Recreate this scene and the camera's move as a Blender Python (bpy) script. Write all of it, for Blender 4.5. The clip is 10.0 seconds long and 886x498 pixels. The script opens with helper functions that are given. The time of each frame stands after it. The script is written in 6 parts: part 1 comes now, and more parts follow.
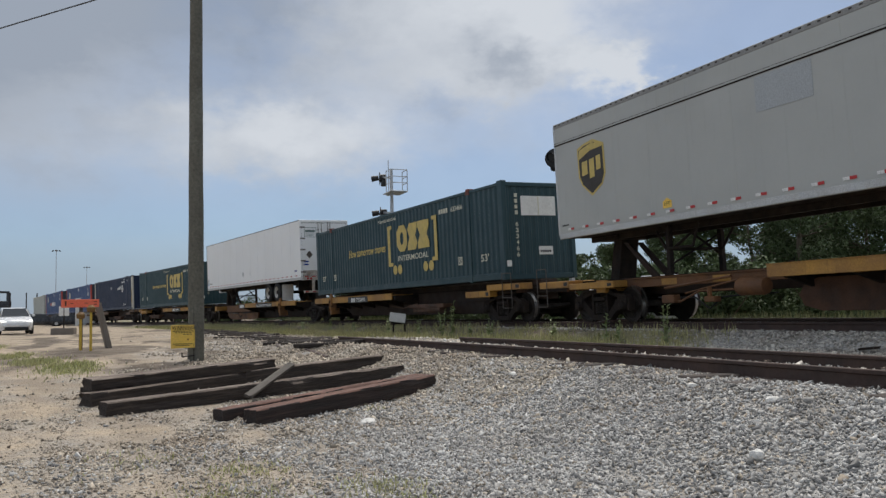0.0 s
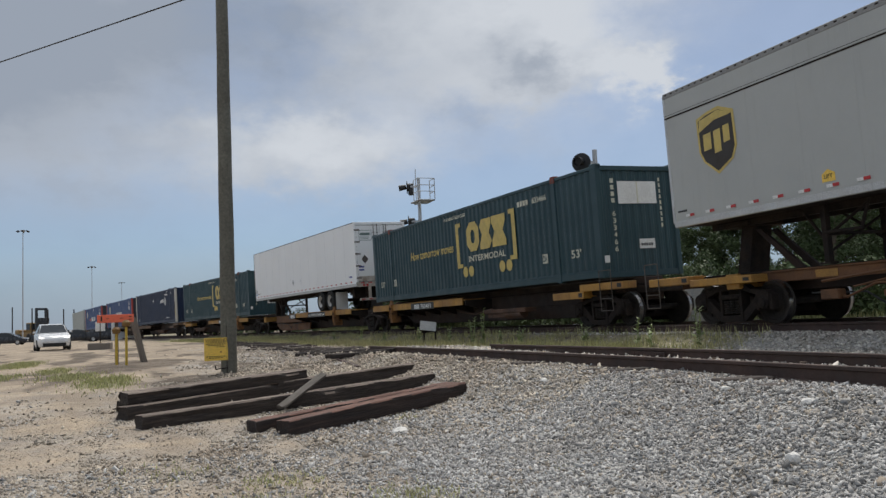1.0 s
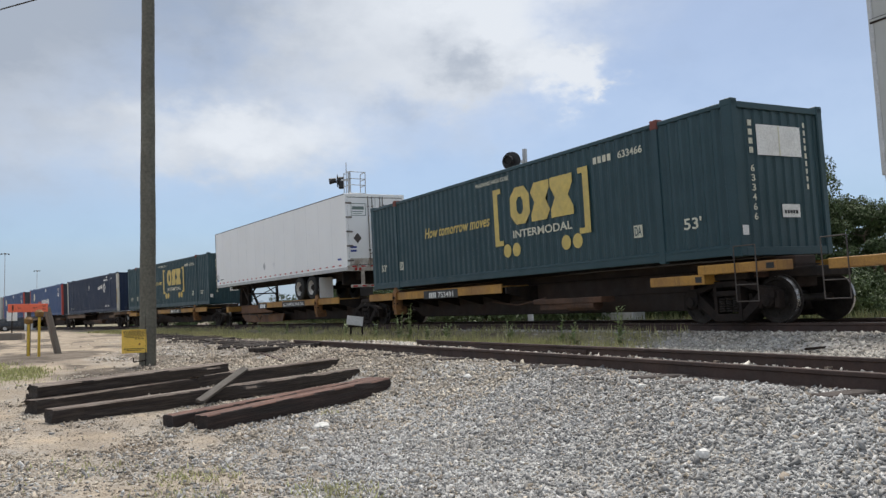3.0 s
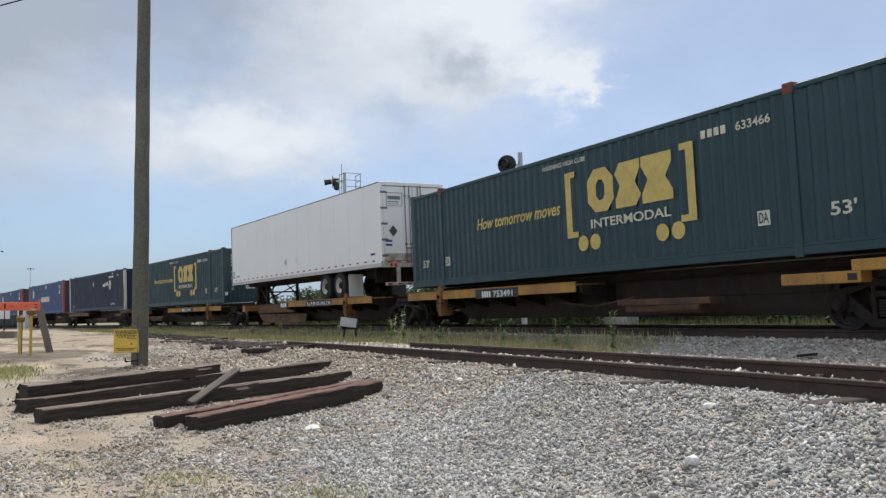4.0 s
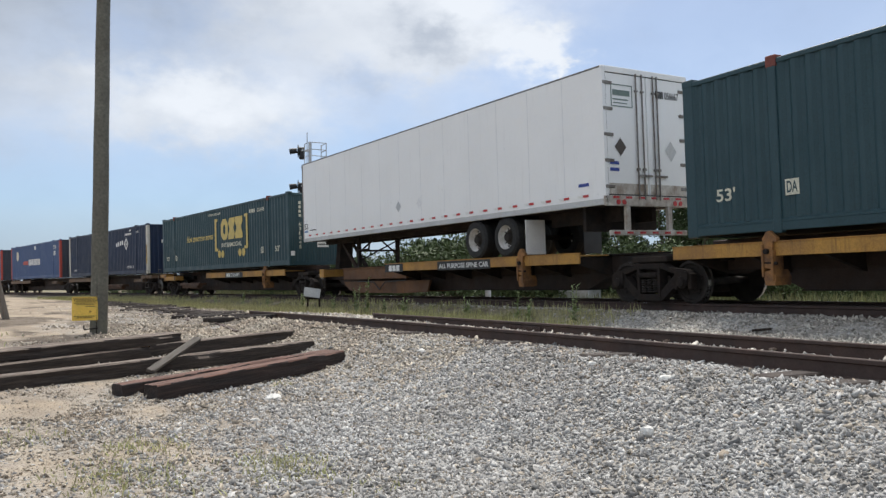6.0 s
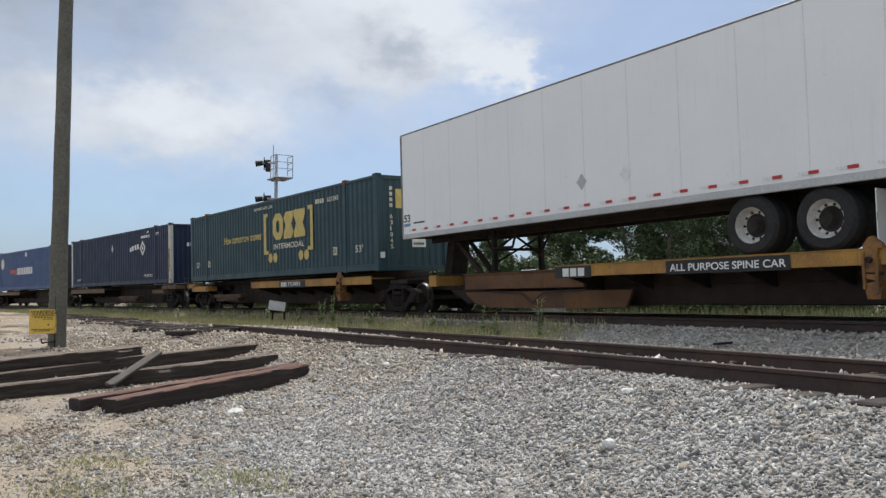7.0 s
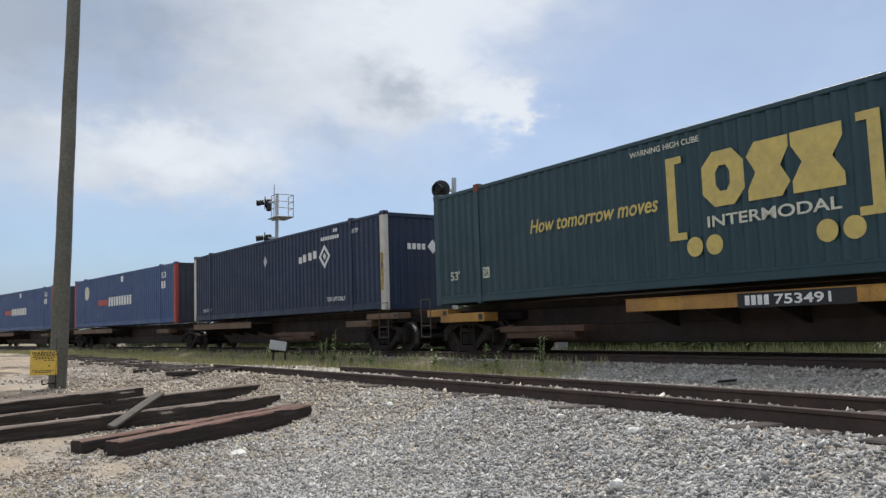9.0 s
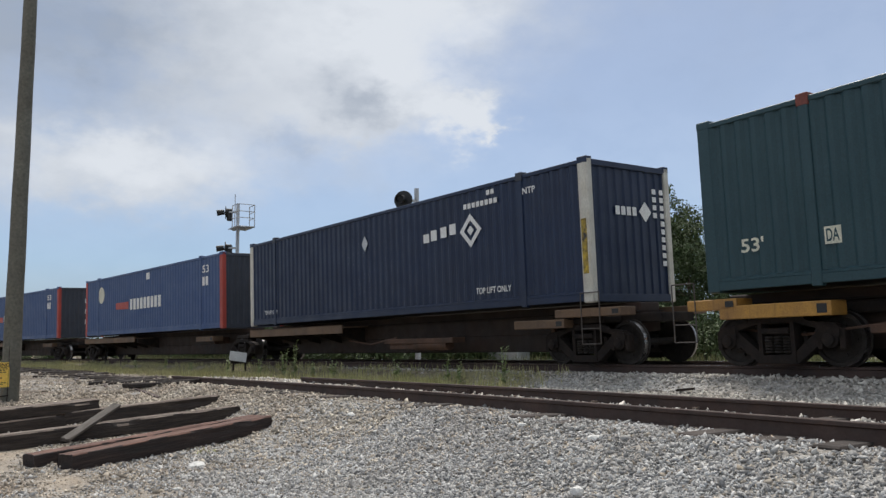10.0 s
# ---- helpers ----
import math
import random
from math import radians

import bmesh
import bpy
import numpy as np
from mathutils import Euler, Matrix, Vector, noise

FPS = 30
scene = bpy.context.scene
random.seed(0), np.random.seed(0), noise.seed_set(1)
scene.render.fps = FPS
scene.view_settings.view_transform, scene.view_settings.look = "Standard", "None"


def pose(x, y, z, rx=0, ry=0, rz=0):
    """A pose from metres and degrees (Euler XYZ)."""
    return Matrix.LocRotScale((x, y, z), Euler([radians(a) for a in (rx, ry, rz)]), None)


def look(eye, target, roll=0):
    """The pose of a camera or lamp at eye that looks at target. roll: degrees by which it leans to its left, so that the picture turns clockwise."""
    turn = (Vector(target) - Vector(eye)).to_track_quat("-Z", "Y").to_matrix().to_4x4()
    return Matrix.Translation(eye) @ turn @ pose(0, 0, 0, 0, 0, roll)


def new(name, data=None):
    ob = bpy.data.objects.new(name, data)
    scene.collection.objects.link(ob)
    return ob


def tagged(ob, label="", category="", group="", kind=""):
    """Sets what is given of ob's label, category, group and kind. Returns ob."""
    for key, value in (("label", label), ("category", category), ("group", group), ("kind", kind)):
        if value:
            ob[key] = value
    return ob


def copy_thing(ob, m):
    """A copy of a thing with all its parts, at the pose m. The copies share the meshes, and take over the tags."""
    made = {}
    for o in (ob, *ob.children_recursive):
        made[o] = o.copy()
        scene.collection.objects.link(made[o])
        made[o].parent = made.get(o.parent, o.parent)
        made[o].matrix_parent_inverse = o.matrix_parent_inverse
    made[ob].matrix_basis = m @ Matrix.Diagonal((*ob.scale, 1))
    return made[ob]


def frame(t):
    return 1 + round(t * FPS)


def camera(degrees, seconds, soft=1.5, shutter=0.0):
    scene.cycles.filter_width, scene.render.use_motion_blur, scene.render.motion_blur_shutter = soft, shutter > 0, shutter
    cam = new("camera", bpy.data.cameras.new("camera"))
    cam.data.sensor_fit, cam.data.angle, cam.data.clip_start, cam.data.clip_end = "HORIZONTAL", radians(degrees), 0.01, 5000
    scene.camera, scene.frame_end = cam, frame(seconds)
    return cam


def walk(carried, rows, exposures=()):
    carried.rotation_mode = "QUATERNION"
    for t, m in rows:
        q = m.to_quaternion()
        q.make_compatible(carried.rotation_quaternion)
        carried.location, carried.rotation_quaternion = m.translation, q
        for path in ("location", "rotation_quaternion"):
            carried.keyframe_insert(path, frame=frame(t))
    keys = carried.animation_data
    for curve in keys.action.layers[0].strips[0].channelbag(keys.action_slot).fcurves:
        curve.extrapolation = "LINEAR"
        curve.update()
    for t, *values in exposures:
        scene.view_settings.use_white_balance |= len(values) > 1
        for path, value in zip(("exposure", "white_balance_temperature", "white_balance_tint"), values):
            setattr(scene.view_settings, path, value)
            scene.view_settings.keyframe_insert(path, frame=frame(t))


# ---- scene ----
# camera: hand-held beside the yard; X runs along the tracks, the train goes towards +X, z = 0 by the timbers
cam = camera(57.37, 10.0, soft=1.4)
PATH = [
    (0.0, pose(-0.046, -0.065, 1.245, 94.423, 1.339, 67.311)),
    (0.5, pose(-0.033, -0.066, 1.244, 94.667, 1.817, 69.605)),
    (1.0, pose(-0.024, -0.052, 1.246, 95.038, 2.550, 69.487)),
    (1.5, pose(-0.018, -0.028, 1.245, 95.529, 2.042, 68.423)),
    (2.0, pose(-0.019, -0.020, 1.242, 95.921, 1.517, 66.559)),
    (2.5, pose(-0.027, -0.005, 1.245, 95.168, 1.863, 65.135)),
    (3.8, pose(-0.008, -0.010, 1.247, 94.266, 1.289, 64.002)),
    (4.0, pose(-0.017, 0.020, 1.259, 94.676, 1.056, 64.066)),
    (4.5, pose(-0.022, 0.024, 1.262, 94.484, 0.937, 64.500)),
    (5.0, pose(-0.001, 0.012, 1.252, 92.354, 1.582, 65.753)),
    (5.5, pose(-0.002, 0.012, 1.245, 90.523, 1.319, 64.876)),
    (6.0, pose(-0.000, 0.036, 1.253, 92.664, 0.338, 61.584)),
    (6.2, pose(-0.007, 0.028, 1.241, 92.839, 0.257, 60.684)),
    (7.3, pose(0.025, 0.062, 1.247, 93.752, -0.401, 58.530)),
    (7.5, pose(0.029, 0.044, 1.246, 93.761, -1.640, 58.313)),
    (8.0, pose(0.029, 0.017, 1.259, 96.752, -0.290, 57.688)),
    (8.5, pose(0.018, 0.013, 1.260, 96.318, 0.587, 57.961)),
    (9.0, pose(0.021, 0.003, 1.259, 96.303, 0.524, 59.250)),
    (9.5, pose(0.035, -0.010, 1.259, 97.551, 0.713, 60.635)),
    (10.0, pose(0.038, 0.001, 1.241, 97.047, 0.706, 56.616)),
]
walk(cam, PATH, exposures=((0, 0.07), (1.0, 0.02), (2.0, 0.03), (2.5, 0.24), (4.0, 0.42), (4.5, 0.34), (5.5, 0.56), (6.2, 0.46), (7.5, 0.34), (8.5, 0.36), (9.0, 0.38), (9.5, 0.30), (10.0, 0.26)))

# ---- world and light ----
CLEAR, CLOUD, SUN = 0.082, 0.65, 2.6


def build_world():
    w = bpy.data.worlds.new("sky")
    w.use_nodes = True
    scene.world = w
    n, l = w.node_tree.nodes, w.node_tree.links
    n.clear()

    def math_node(op, a, b=0.0, c=0.0, clamp=False):
        m = n.new("ShaderNodeMath")
        m.operation, m.use_clamp = op, clamp
        for i, v in enumerate((a, b, c)):
            if isinstance(v, (int, float)):
                m.inputs[i].default_value = v
            else:
                l.new(v, m.inputs[i])
        return m.outputs[0]

    def ramp(v, a, b):
        m = n.new("ShaderNodeMapRange")
        m.interpolation_type = "SMOOTHSTEP"
        l.new(v, m.inputs[0])
        m.inputs[1].default_value, m.inputs[2].default_value = a, b
        return m.outputs[0]

    tc = n.new("ShaderNodeTexCoord")
    sep = n.new("ShaderNodeSeparateXYZ")
    l.new(tc.outputs["Generated"], sep.inputs[0])
    x, y, z = sep.outputs
    mp = n.new("ShaderNodeMapping")
    mp.inputs["Scale"].default_value = (1.0, 1.0, 1.7)
    l.new(tc.outputs["Generated"], mp.inputs[0])

    def fbm(scale, detail, seed, rough=0.55):
        t = n.new("ShaderNodeTexNoise")
        t.noise_dimensions = "4D"
        t.inputs["W"].default_value = seed
        t.inputs["Scale"].default_value, t.inputs["Detail"].default_value, t.inputs["Roughness"].default_value = scale, detail, rough
        l.new(mp.outputs[0], t.inputs["Vector"])
        return t.outputs[0]

    def total(*terms):
        v = terms[0]
        for q in terms[1:]:
            v = math_node("ADD", v, q)
        return v

    def times(a, b):
        return math_node("MULTIPLY", a, b)

    # degrees round from -X and above the horizon, with billowing edges
    across = times(math_node("ARCTAN2", y, times(x, -1.0)), 57.2958)
    above = times(math_node("ARCSINE", z), 57.2958)
    ragged = total(across, times(math_node("SUBTRACT", fbm(13, 9, 1.0, 0.6), 0.5), 11.0)), total(above, times(math_node("SUBTRACT", fbm(13, 9, 5.0, 0.6), 0.5), 7.5))

    def blob(azimuth, elevation, wide, tall, amount, where=None):
        # that amount in that direction, falling off round it
        a, b = where or ragged
        dx = math_node("DIVIDE", math_node("SUBTRACT", a, 180 - azimuth), wide)
        dz = math_node("DIVIDE", math_node("SUBTRACT", b, elevation), tall)
        q = math_node("ADD", times(dx, dx), times(dz, dz))
        return times(math_node("POWER", 2.718, times(q, -1.0)), amount)

    smooth = (across, above)
    big, fine = fbm(3.2, 5, 2.0), fbm(16, 8, 3.0, 0.6)
    zenith = ramp(z, 0.42, 0.66)
    elsewhere = math_node("SUBTRACT", 1.0, blob(152, 10, 48, 60, 1.0, smooth))
    # a luminous bank high up, a heaped cloud with a grey belly and a curled tip, a long billow lower down, a grey veil
    cover = total(blob(153, 25, 15, 7.5, 1.0), blob(160, 18, 9, 6, 0.55), blob(169, 12.0, 9, 2.6, 0.75), blob(152, 17.2, 4.5, 2.6, 0.8), blob(145.3, 16.3, 2.6, 1.5, 1.0), blob(142.4, 15.1, 1.5, 0.7, 0.8),
                  blob(188, 18, 15, 11, 0.95, smooth), blob(150, 11.5, 5, 2, 0.22), times(zenith, 0.9), times(times(ramp(big, 0.42, 0.60), elsewhere), 0.8), times(math_node("SUBTRACT", fine, 0.5), 0.35))
    low = ramp(z, 0.20, 0.0)
    mask = math_node("MULTIPLY_ADD", ramp(cover, 0.10, 0.95), 0.58, 0.40)
    mask = math_node("MAXIMUM", mask, times(low, 0.84))
    dark = total(times(ramp(big, 0.40, 0.66), 0.28), times(ramp(fine, 0.42, 0.68), 0.14), times(low, 0.5), blob(189, 19, 17, 12, 0.88, smooth), blob(171, 21, 8, 6, 0.42), blob(151.9, 17.0, 3.0, 1.9, 0.78), blob(157.5, 13.6, 2.2, 1.2, 0.3),
                 times(zenith, 0.28), blob(149, 21.5, 5, 5, -0.45), blob(145, 16.0, 2.6, 1.3, -0.4), blob(169, 12.9, 7, 1.5, -0.32))
    tone = n.new("ShaderNodeMix")
    tone.data_type = "RGBA"
    tone.inputs[6].default_value, tone.inputs[7].default_value = (0.945, 0.995, 1.065, 1), (0.485, 0.55, 0.655, 1)
    l.new(math_node("ADD", dark, 0.0, clamp=True), tone.inputs[0])
    haze = n.new("ShaderNodeMix")
    haze.data_type = "RGBA"
    haze.inputs[7].default_value = (0.335, 0.445, 0.62, 1)
    l.new(tone.outputs[2], haze.inputs[6])
    l.new(math_node("MULTIPLY", low, 0.8), haze.inputs[0])
    sky = n.new("ShaderNodeTexSky")
    sky.sky_type, sky.sun_disc = "NISHITA", False
    sky.sun_elevation, sky.sun_rotation = radians(62), radians(-60)
    sky.air_density, sky.dust_density, sky.ozone_density = 1.0, 0.15, 4.0
    clear, cloud = n.new("ShaderNodeBackground"), n.new("ShaderNodeBackground")
    tint = n.new("ShaderNodeMix")
    tint.data_type, tint.blend_type = "RGBA", "MULTIPLY"
    tint.inputs[0].default_value, tint.inputs[7].default_value = 1.0, (0.915, 0.97, 1.045, 1)
    l.new(sky.outputs[0], tint.inputs[6])
    l.new(tint.outputs[2], clear.inputs[0])
    clear.inputs[1].default_value = CLEAR
    l.new(haze.outputs[2], cloud.inputs[0])
    cloud.inputs[1].default_value = CLOUD
    mix, out = n.new("ShaderNodeMixShader"), n.new("ShaderNodeOutputWorld")
    l.new(mask, mix.inputs[0])
    l.new(clear.outputs[0], mix.inputs[1])
    l.new(cloud.outputs[0], mix.inputs[2])
    l.new(mix.outputs[0], out.inputs[0])


build_world()
sun = new("sun", bpy.data.lights.new("sun", "SUN"))
sun.data.energy, sun.data.angle, sun.data.color = SUN, radians(14), (1.0, 0.95, 0.88)
sun.matrix_world = look((-30, 17, 65), (0, 0, 0))


# ---- materials ----
def material(name, color, rough=0.6, metal=0.0, second=None, blotch=1.2, amount=0.5, grain=40.0, grain_amount=0.12, bump=0.0, bump_scale=60.0,
             streaks=0.0, streak_color=(0.06, 0.035, 0.02), island=0.0, spec=0.5, obj_random=0.0, along=None):
    """A weathered surface: base colour, blotches of a second one, fine grain, rust or dirt streaks, relief."""
    m = bpy.data.materials.new(name)
    m.use_nodes = True
    n, l = m.node_tree.nodes, m.node_tree.links
    bsdf = n["Principled BSDF"]
    tc = n.new("ShaderNodeTexCoord")

    def tex(scale, detail=5, rough_=0.6, stretch=None):
        src = tc.outputs["Object"]
        stretch = stretch or along
        if stretch:
            mp = n.new("ShaderNodeMapping")
            mp.inputs["Scale"].default_value = stretch
            l.new(src, mp.inputs[0])
            src = mp.outputs[0]
        t = n.new("ShaderNodeTexNoise")
        t.inputs["Scale"].default_value, t.inputs["Detail"].default_value, t.inputs["Roughness"].default_value = scale, detail, rough_
        l.new(src, t.inputs["Vector"])
        return t.outputs[0]

    def remap(v, a, b, c, d):
        r = n.new("ShaderNodeMapRange")
        l.new(v, r.inputs[0])
        for i, q in enumerate((a, b, c, d)):
            r.inputs[i + 1].default_value = q
        return r.outputs[0]

    def mix(f, a, b, kind="MIX"):
        x = n.new("ShaderNodeMix")
        x.data_type, x.blend_type = "RGBA", kind
        for sock, v in ((x.inputs[0], f), (x.inputs[6], a), (x.inputs[7], b)):
            if isinstance(v, (tuple, list)):
                sock.default_value = (*v, 1)[:4]
            elif isinstance(v, (int, float)):
                sock.default_value = v
            else:
                l.new(v, sock)
        return x.outputs[2]

    second = second or tuple(c * 0.7 for c in color)
    col = mix(remap(tex(blotch), 0.35, 0.68, 0, amount), color, second)
    g = remap(tex(grain, 3), 0.25, 0.75, 1 - grain_amount * 2, 1 + grain_amount * 2)
    vm = n.new("ShaderNodeVectorMath")
    vm.operation = "SCALE"
    l.new(col, vm.inputs[0])
    l.new(g, vm.inputs["Scale"])
    col = vm.outputs[0]
    if streaks:
        col = mix(remap(tex(1.0, 6, 0.7, (7.0, 7.0, 0.55)), 0.56, 0.74, 0, streaks), col, streak_color)
    if island or obj_random:
        if island:
            src = n.new("ShaderNodeNewGeometry").outputs["Random Per Island"]
        else:
            src = n.new("ShaderNodeObjectInfo").outputs["Random"]
        k = island or obj_random
        v2 = n.new("ShaderNodeVectorMath")
        v2.operation = "SCALE"
        l.new(col, v2.inputs[0])
        l.new(remap(src, 0, 1, 1 - k, 1 + k), v2.inputs["Scale"])
        col = v2.outputs[0]
    l.new(col, bsdf.inputs["Base Color"])
    l.new(remap(tex(blotch * 3), 0.3, 0.7, max(rough - 0.12, 0.02), min(rough + 0.12, 1)), bsdf.inputs["Roughness"])
    bsdf.inputs["Metallic"].default_value = metal
    bsdf.inputs["Specular IOR Level"].default_value = spec
    if bump:
        b = n.new("ShaderNodeBump")
        b.inputs["Strength"].default_value, b.inputs["Distance"].default_value = 1.0, bump
        l.new(tex(bump_scale, 4), b.inputs["Height"])
        l.new(b.outputs[0], bsdf.inputs["Normal"])
    return m


def glow(name, color, strength):
    m = bpy.data.materials.new(name)
    m.use_nodes = True
    b = m.node_tree.nodes["Principled BSDF"]
    b.inputs["Base Color"].default_value = (*color, 1)
    b.inputs["Emission Color"].default_value, b.inputs["Emission Strength"].default_value = (*color, 1), strength
    return m


GREEN = material("green_paint", (0.016, 0.049, 0.061), 0.48, spec=0.45, second=(0.022, 0.060, 0.071), blotch=0.5, amount=0.7, streaks=0.35, streak_color=(0.012, 0.03, 0.034), bump=0.002, bump_scale=9)
NAVY = material("navy_paint", (0.010, 0.023, 0.061), 0.48, spec=0.42, second=(0.012, 0.02, 0.045), blotch=0.5, amount=0.7, streaks=0.3, streak_color=(0.012, 0.016, 0.03), bump=0.002, bump_scale=9)
SLATE = material("dark_slate_paint", (0.045, 0.052, 0.07), 0.6, second=(0.03, 0.034, 0.045), streaks=0.4)
BLUE = material("blue_paint", (0.048, 0.090, 0.21), 0.55, second=(0.065, 0.105, 0.21), blotch=0.6, amount=0.7, streaks=0.4, streak_color=(0.03, 0.04, 0.08), bump=0.002, bump_scale=9)
RED = material("red_paint", (0.42, 0.06, 0.04), 0.55, second=(0.3, 0.05, 0.04), streaks=0.3)
WORNWHITE = material("worn_white_paint", (0.62, 0.60, 0.53), 0.6, second=(0.45, 0.42, 0.35), blotch=2.5, amount=0.8, streaks=0.75, streak_color=(0.16, 0.11, 0.06))
TRAILER_WHITE = material("white_trailer_skin", (0.88, 0.885, 0.88), 0.38, second=(0.82, 0.825, 0.82), blotch=0.5, amount=0.7, grain=14, grain_amount=0.006, streaks=0.16, streak_color=(0.5, 0.49, 0.46), bump=0.003, bump_scale=1.6)
TRAILER_GREY = material("grey_trailer_skin", (0.455, 0.465, 0.445), 0.45, second=(0.405, 0.415, 0.40), blotch=0.5, amount=0.8, grain=14, grain_amount=0.006, streaks=0.25, streak_color=(0.30, 0.29, 0.27), bump=0.003, bump_scale=1.6)
ALU = material("dull_aluminium", (0.55, 0.55, 0.54), 0.45, 0.6, second=(0.4, 0.39, 0.37), blotch=2, streaks=0.3, streak_color=(0.2, 0.18, 0.15))
YELLOW = material("yellow_decal", (0.64, 0.49, 0.14), 0.6, second=(0.50, 0.39, 0.14), blotch=2.5, amount=0.8, grain=9, grain_amount=0.06)
PALE = material("pale_decal", (0.68, 0.66, 0.52), 0.6, second=(0.5, 0.5, 0.42), blotch=6, amount=0.8)
WHITE = material("white_decal", (0.78, 0.78, 0.76), 0.55, second=(0.62, 0.62, 0.60), blotch=3)
BLACK = material("black_paint", (0.015, 0.015, 0.016), 0.5)
DECK = material("orange_yellow_deck_paint", (0.50, 0.265, 0.045), 0.6, second=(0.26, 0.13, 0.04), blotch=1.1, amount=1.0, streaks=0.75, streak_color=(0.10, 0.05, 0.025), bump=0.002)
RUST = material("rusty_brown_frame", (0.115, 0.055, 0.03), 0.8, second=(0.05, 0.03, 0.022), blotch=1.5, amount=0.9, streaks=0.5, streak_color=(0.03, 0.02, 0.016), bump=0.002)
GRIME = material("grimy_dark_steel", (0.020, 0.017, 0.016), 0.85, spec=0.2, second=(0.05, 0.035, 0.026), blotch=3, amount=0.7)
WHEEL = material("worn_wheel_steel", (0.02, 0.017, 0.015), 0.75, 0.0, spec=0.25, second=(0.07, 0.058, 0.05), blotch=4)
TREAD = material("polished_steel", (0.30, 0.29, 0.28), 0.3, 1.0)
RUBBER = material("tyre_rubber", (0.018, 0.018, 0.018), 0.85, second=(0.035, 0.033, 0.03), blotch=5)
RIM = material("white_wheel_rim", (0.70, 0.69, 0.66), 0.5, second=(0.42, 0.38, 0.32), blotch=7, amount=0.8)
REFLECT_RED = material("red_reflector", (0.50, 0.03, 0.03), 0.35)
RAIL = material("rusty_rail", (0.075, 0.044, 0.034), 0.75, second=(0.040, 0.027, 0.023), blotch=2.5, amount=0.8, bump=0.001)
RAILTOP = material("worn_rail_head", (0.80, 0.80, 0.80), 0.22, 1.0, second=(0.68, 0.66, 0.64), blotch=2)
TIE = material("creosoted_tie", (0.030, 0.023, 0.020), 0.85, second=(0.075, 0.058, 0.048), blotch=3, amount=0.7, grain=25, bump=0.006, bump_scale=22, obj_random=0.35)
# timbers in pairs: near-black sides, and tops with the light on them painted in
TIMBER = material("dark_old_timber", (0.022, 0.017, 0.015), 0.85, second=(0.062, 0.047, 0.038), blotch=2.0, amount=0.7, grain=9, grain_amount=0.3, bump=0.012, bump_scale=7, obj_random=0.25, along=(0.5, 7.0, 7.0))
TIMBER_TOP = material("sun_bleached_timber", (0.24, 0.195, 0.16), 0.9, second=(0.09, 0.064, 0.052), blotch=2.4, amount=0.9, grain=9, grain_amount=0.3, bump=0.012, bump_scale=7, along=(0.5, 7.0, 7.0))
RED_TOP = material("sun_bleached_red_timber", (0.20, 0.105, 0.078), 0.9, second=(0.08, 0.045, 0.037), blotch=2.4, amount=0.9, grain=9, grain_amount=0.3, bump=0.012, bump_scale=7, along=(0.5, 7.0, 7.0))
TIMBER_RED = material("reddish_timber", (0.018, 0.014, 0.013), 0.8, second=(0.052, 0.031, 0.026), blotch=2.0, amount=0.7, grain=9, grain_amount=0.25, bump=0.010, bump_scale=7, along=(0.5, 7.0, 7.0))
BOARD = material("grey_weathered_board", (0.10, 0.085, 0.072), 0.85, second=(0.045, 0.037, 0.032), blotch=2, grain=9, bump=0.008, bump_scale=7, along=(0.5, 7.0, 7.0))
SEAM = material("trailer_panel_joint", (0.81, 0.82, 0.83), 0.45)
ROOF_EDGE = material("dark_roof_trim", (0.16, 0.16, 0.165), 0.5, second=(0.09, 0.09, 0.09), blotch=3)
DOOR_STEEL = material("dull_door_hardware", (0.26, 0.25, 0.235), 0.55, 0.3, second=(0.12, 0.09, 0.07), blotch=6, amount=0.9)
DIRTY_WHITE = material("rust_stained_white_paint", (0.60, 0.57, 0.52), 0.6, second=(0.22, 0.15, 0.10), blotch=3.5, amount=0.9, streaks=0.7, streak_color=(0.10, 0.06, 0.04))
SILL = material("dirty_brown_orange_paint", (0.20, 0.085, 0.028), 0.7, second=(0.075, 0.04, 0.024), blotch=0.9, amount=0.95, streaks=0.6, streak_color=(0.04, 0.025, 0.018))
DARKRUST = material("dark_rusty_beam", (0.028, 0.019, 0.015), 0.8, second=(0.055, 0.030, 0.020), blotch=1.0, amount=0.8, streaks=0.4, streak_color=(0.02, 0.015, 0.013))
DULLDECK = material("dull_brown_deck_paint", (0.17, 0.10, 0.055), 0.7, second=(0.09, 0.06, 0.04), blotch=1.0, amount=0.9, streaks=0.5, streak_color=(0.05, 0.03, 0.02))
CLAMP = material("rusty_orange_casting", (0.30, 0.14, 0.040), 0.7, second=(0.09, 0.045, 0.026), blotch=4.5, amount=1.0, streaks=0.4)
GRABRAIL = material("dull_grey_rod", (0.085, 0.07, 0.06), 0.6)
POLE = material("treated_pole_wood", (0.150, 0.145, 0.118), 0.85, second=(0.095, 0.088, 0.07), blotch=1.4, amount=0.8, grain=18, grain_amount=0.15, streaks=0.5, streak_color=(0.06, 0.05, 0.04), bump=0.006, bump_scale=22)
SIGN_YELLOW = material("yellow_sign_plate", (0.88, 0.58, 0.09), 0.45, second=(0.80, 0.54, 0.13), blotch=4)
POST_YELLOW = material("yellow_post_paint", (0.62, 0.42, 0.05), 0.55, second=(0.42, 0.28, 0.06), blotch=4)
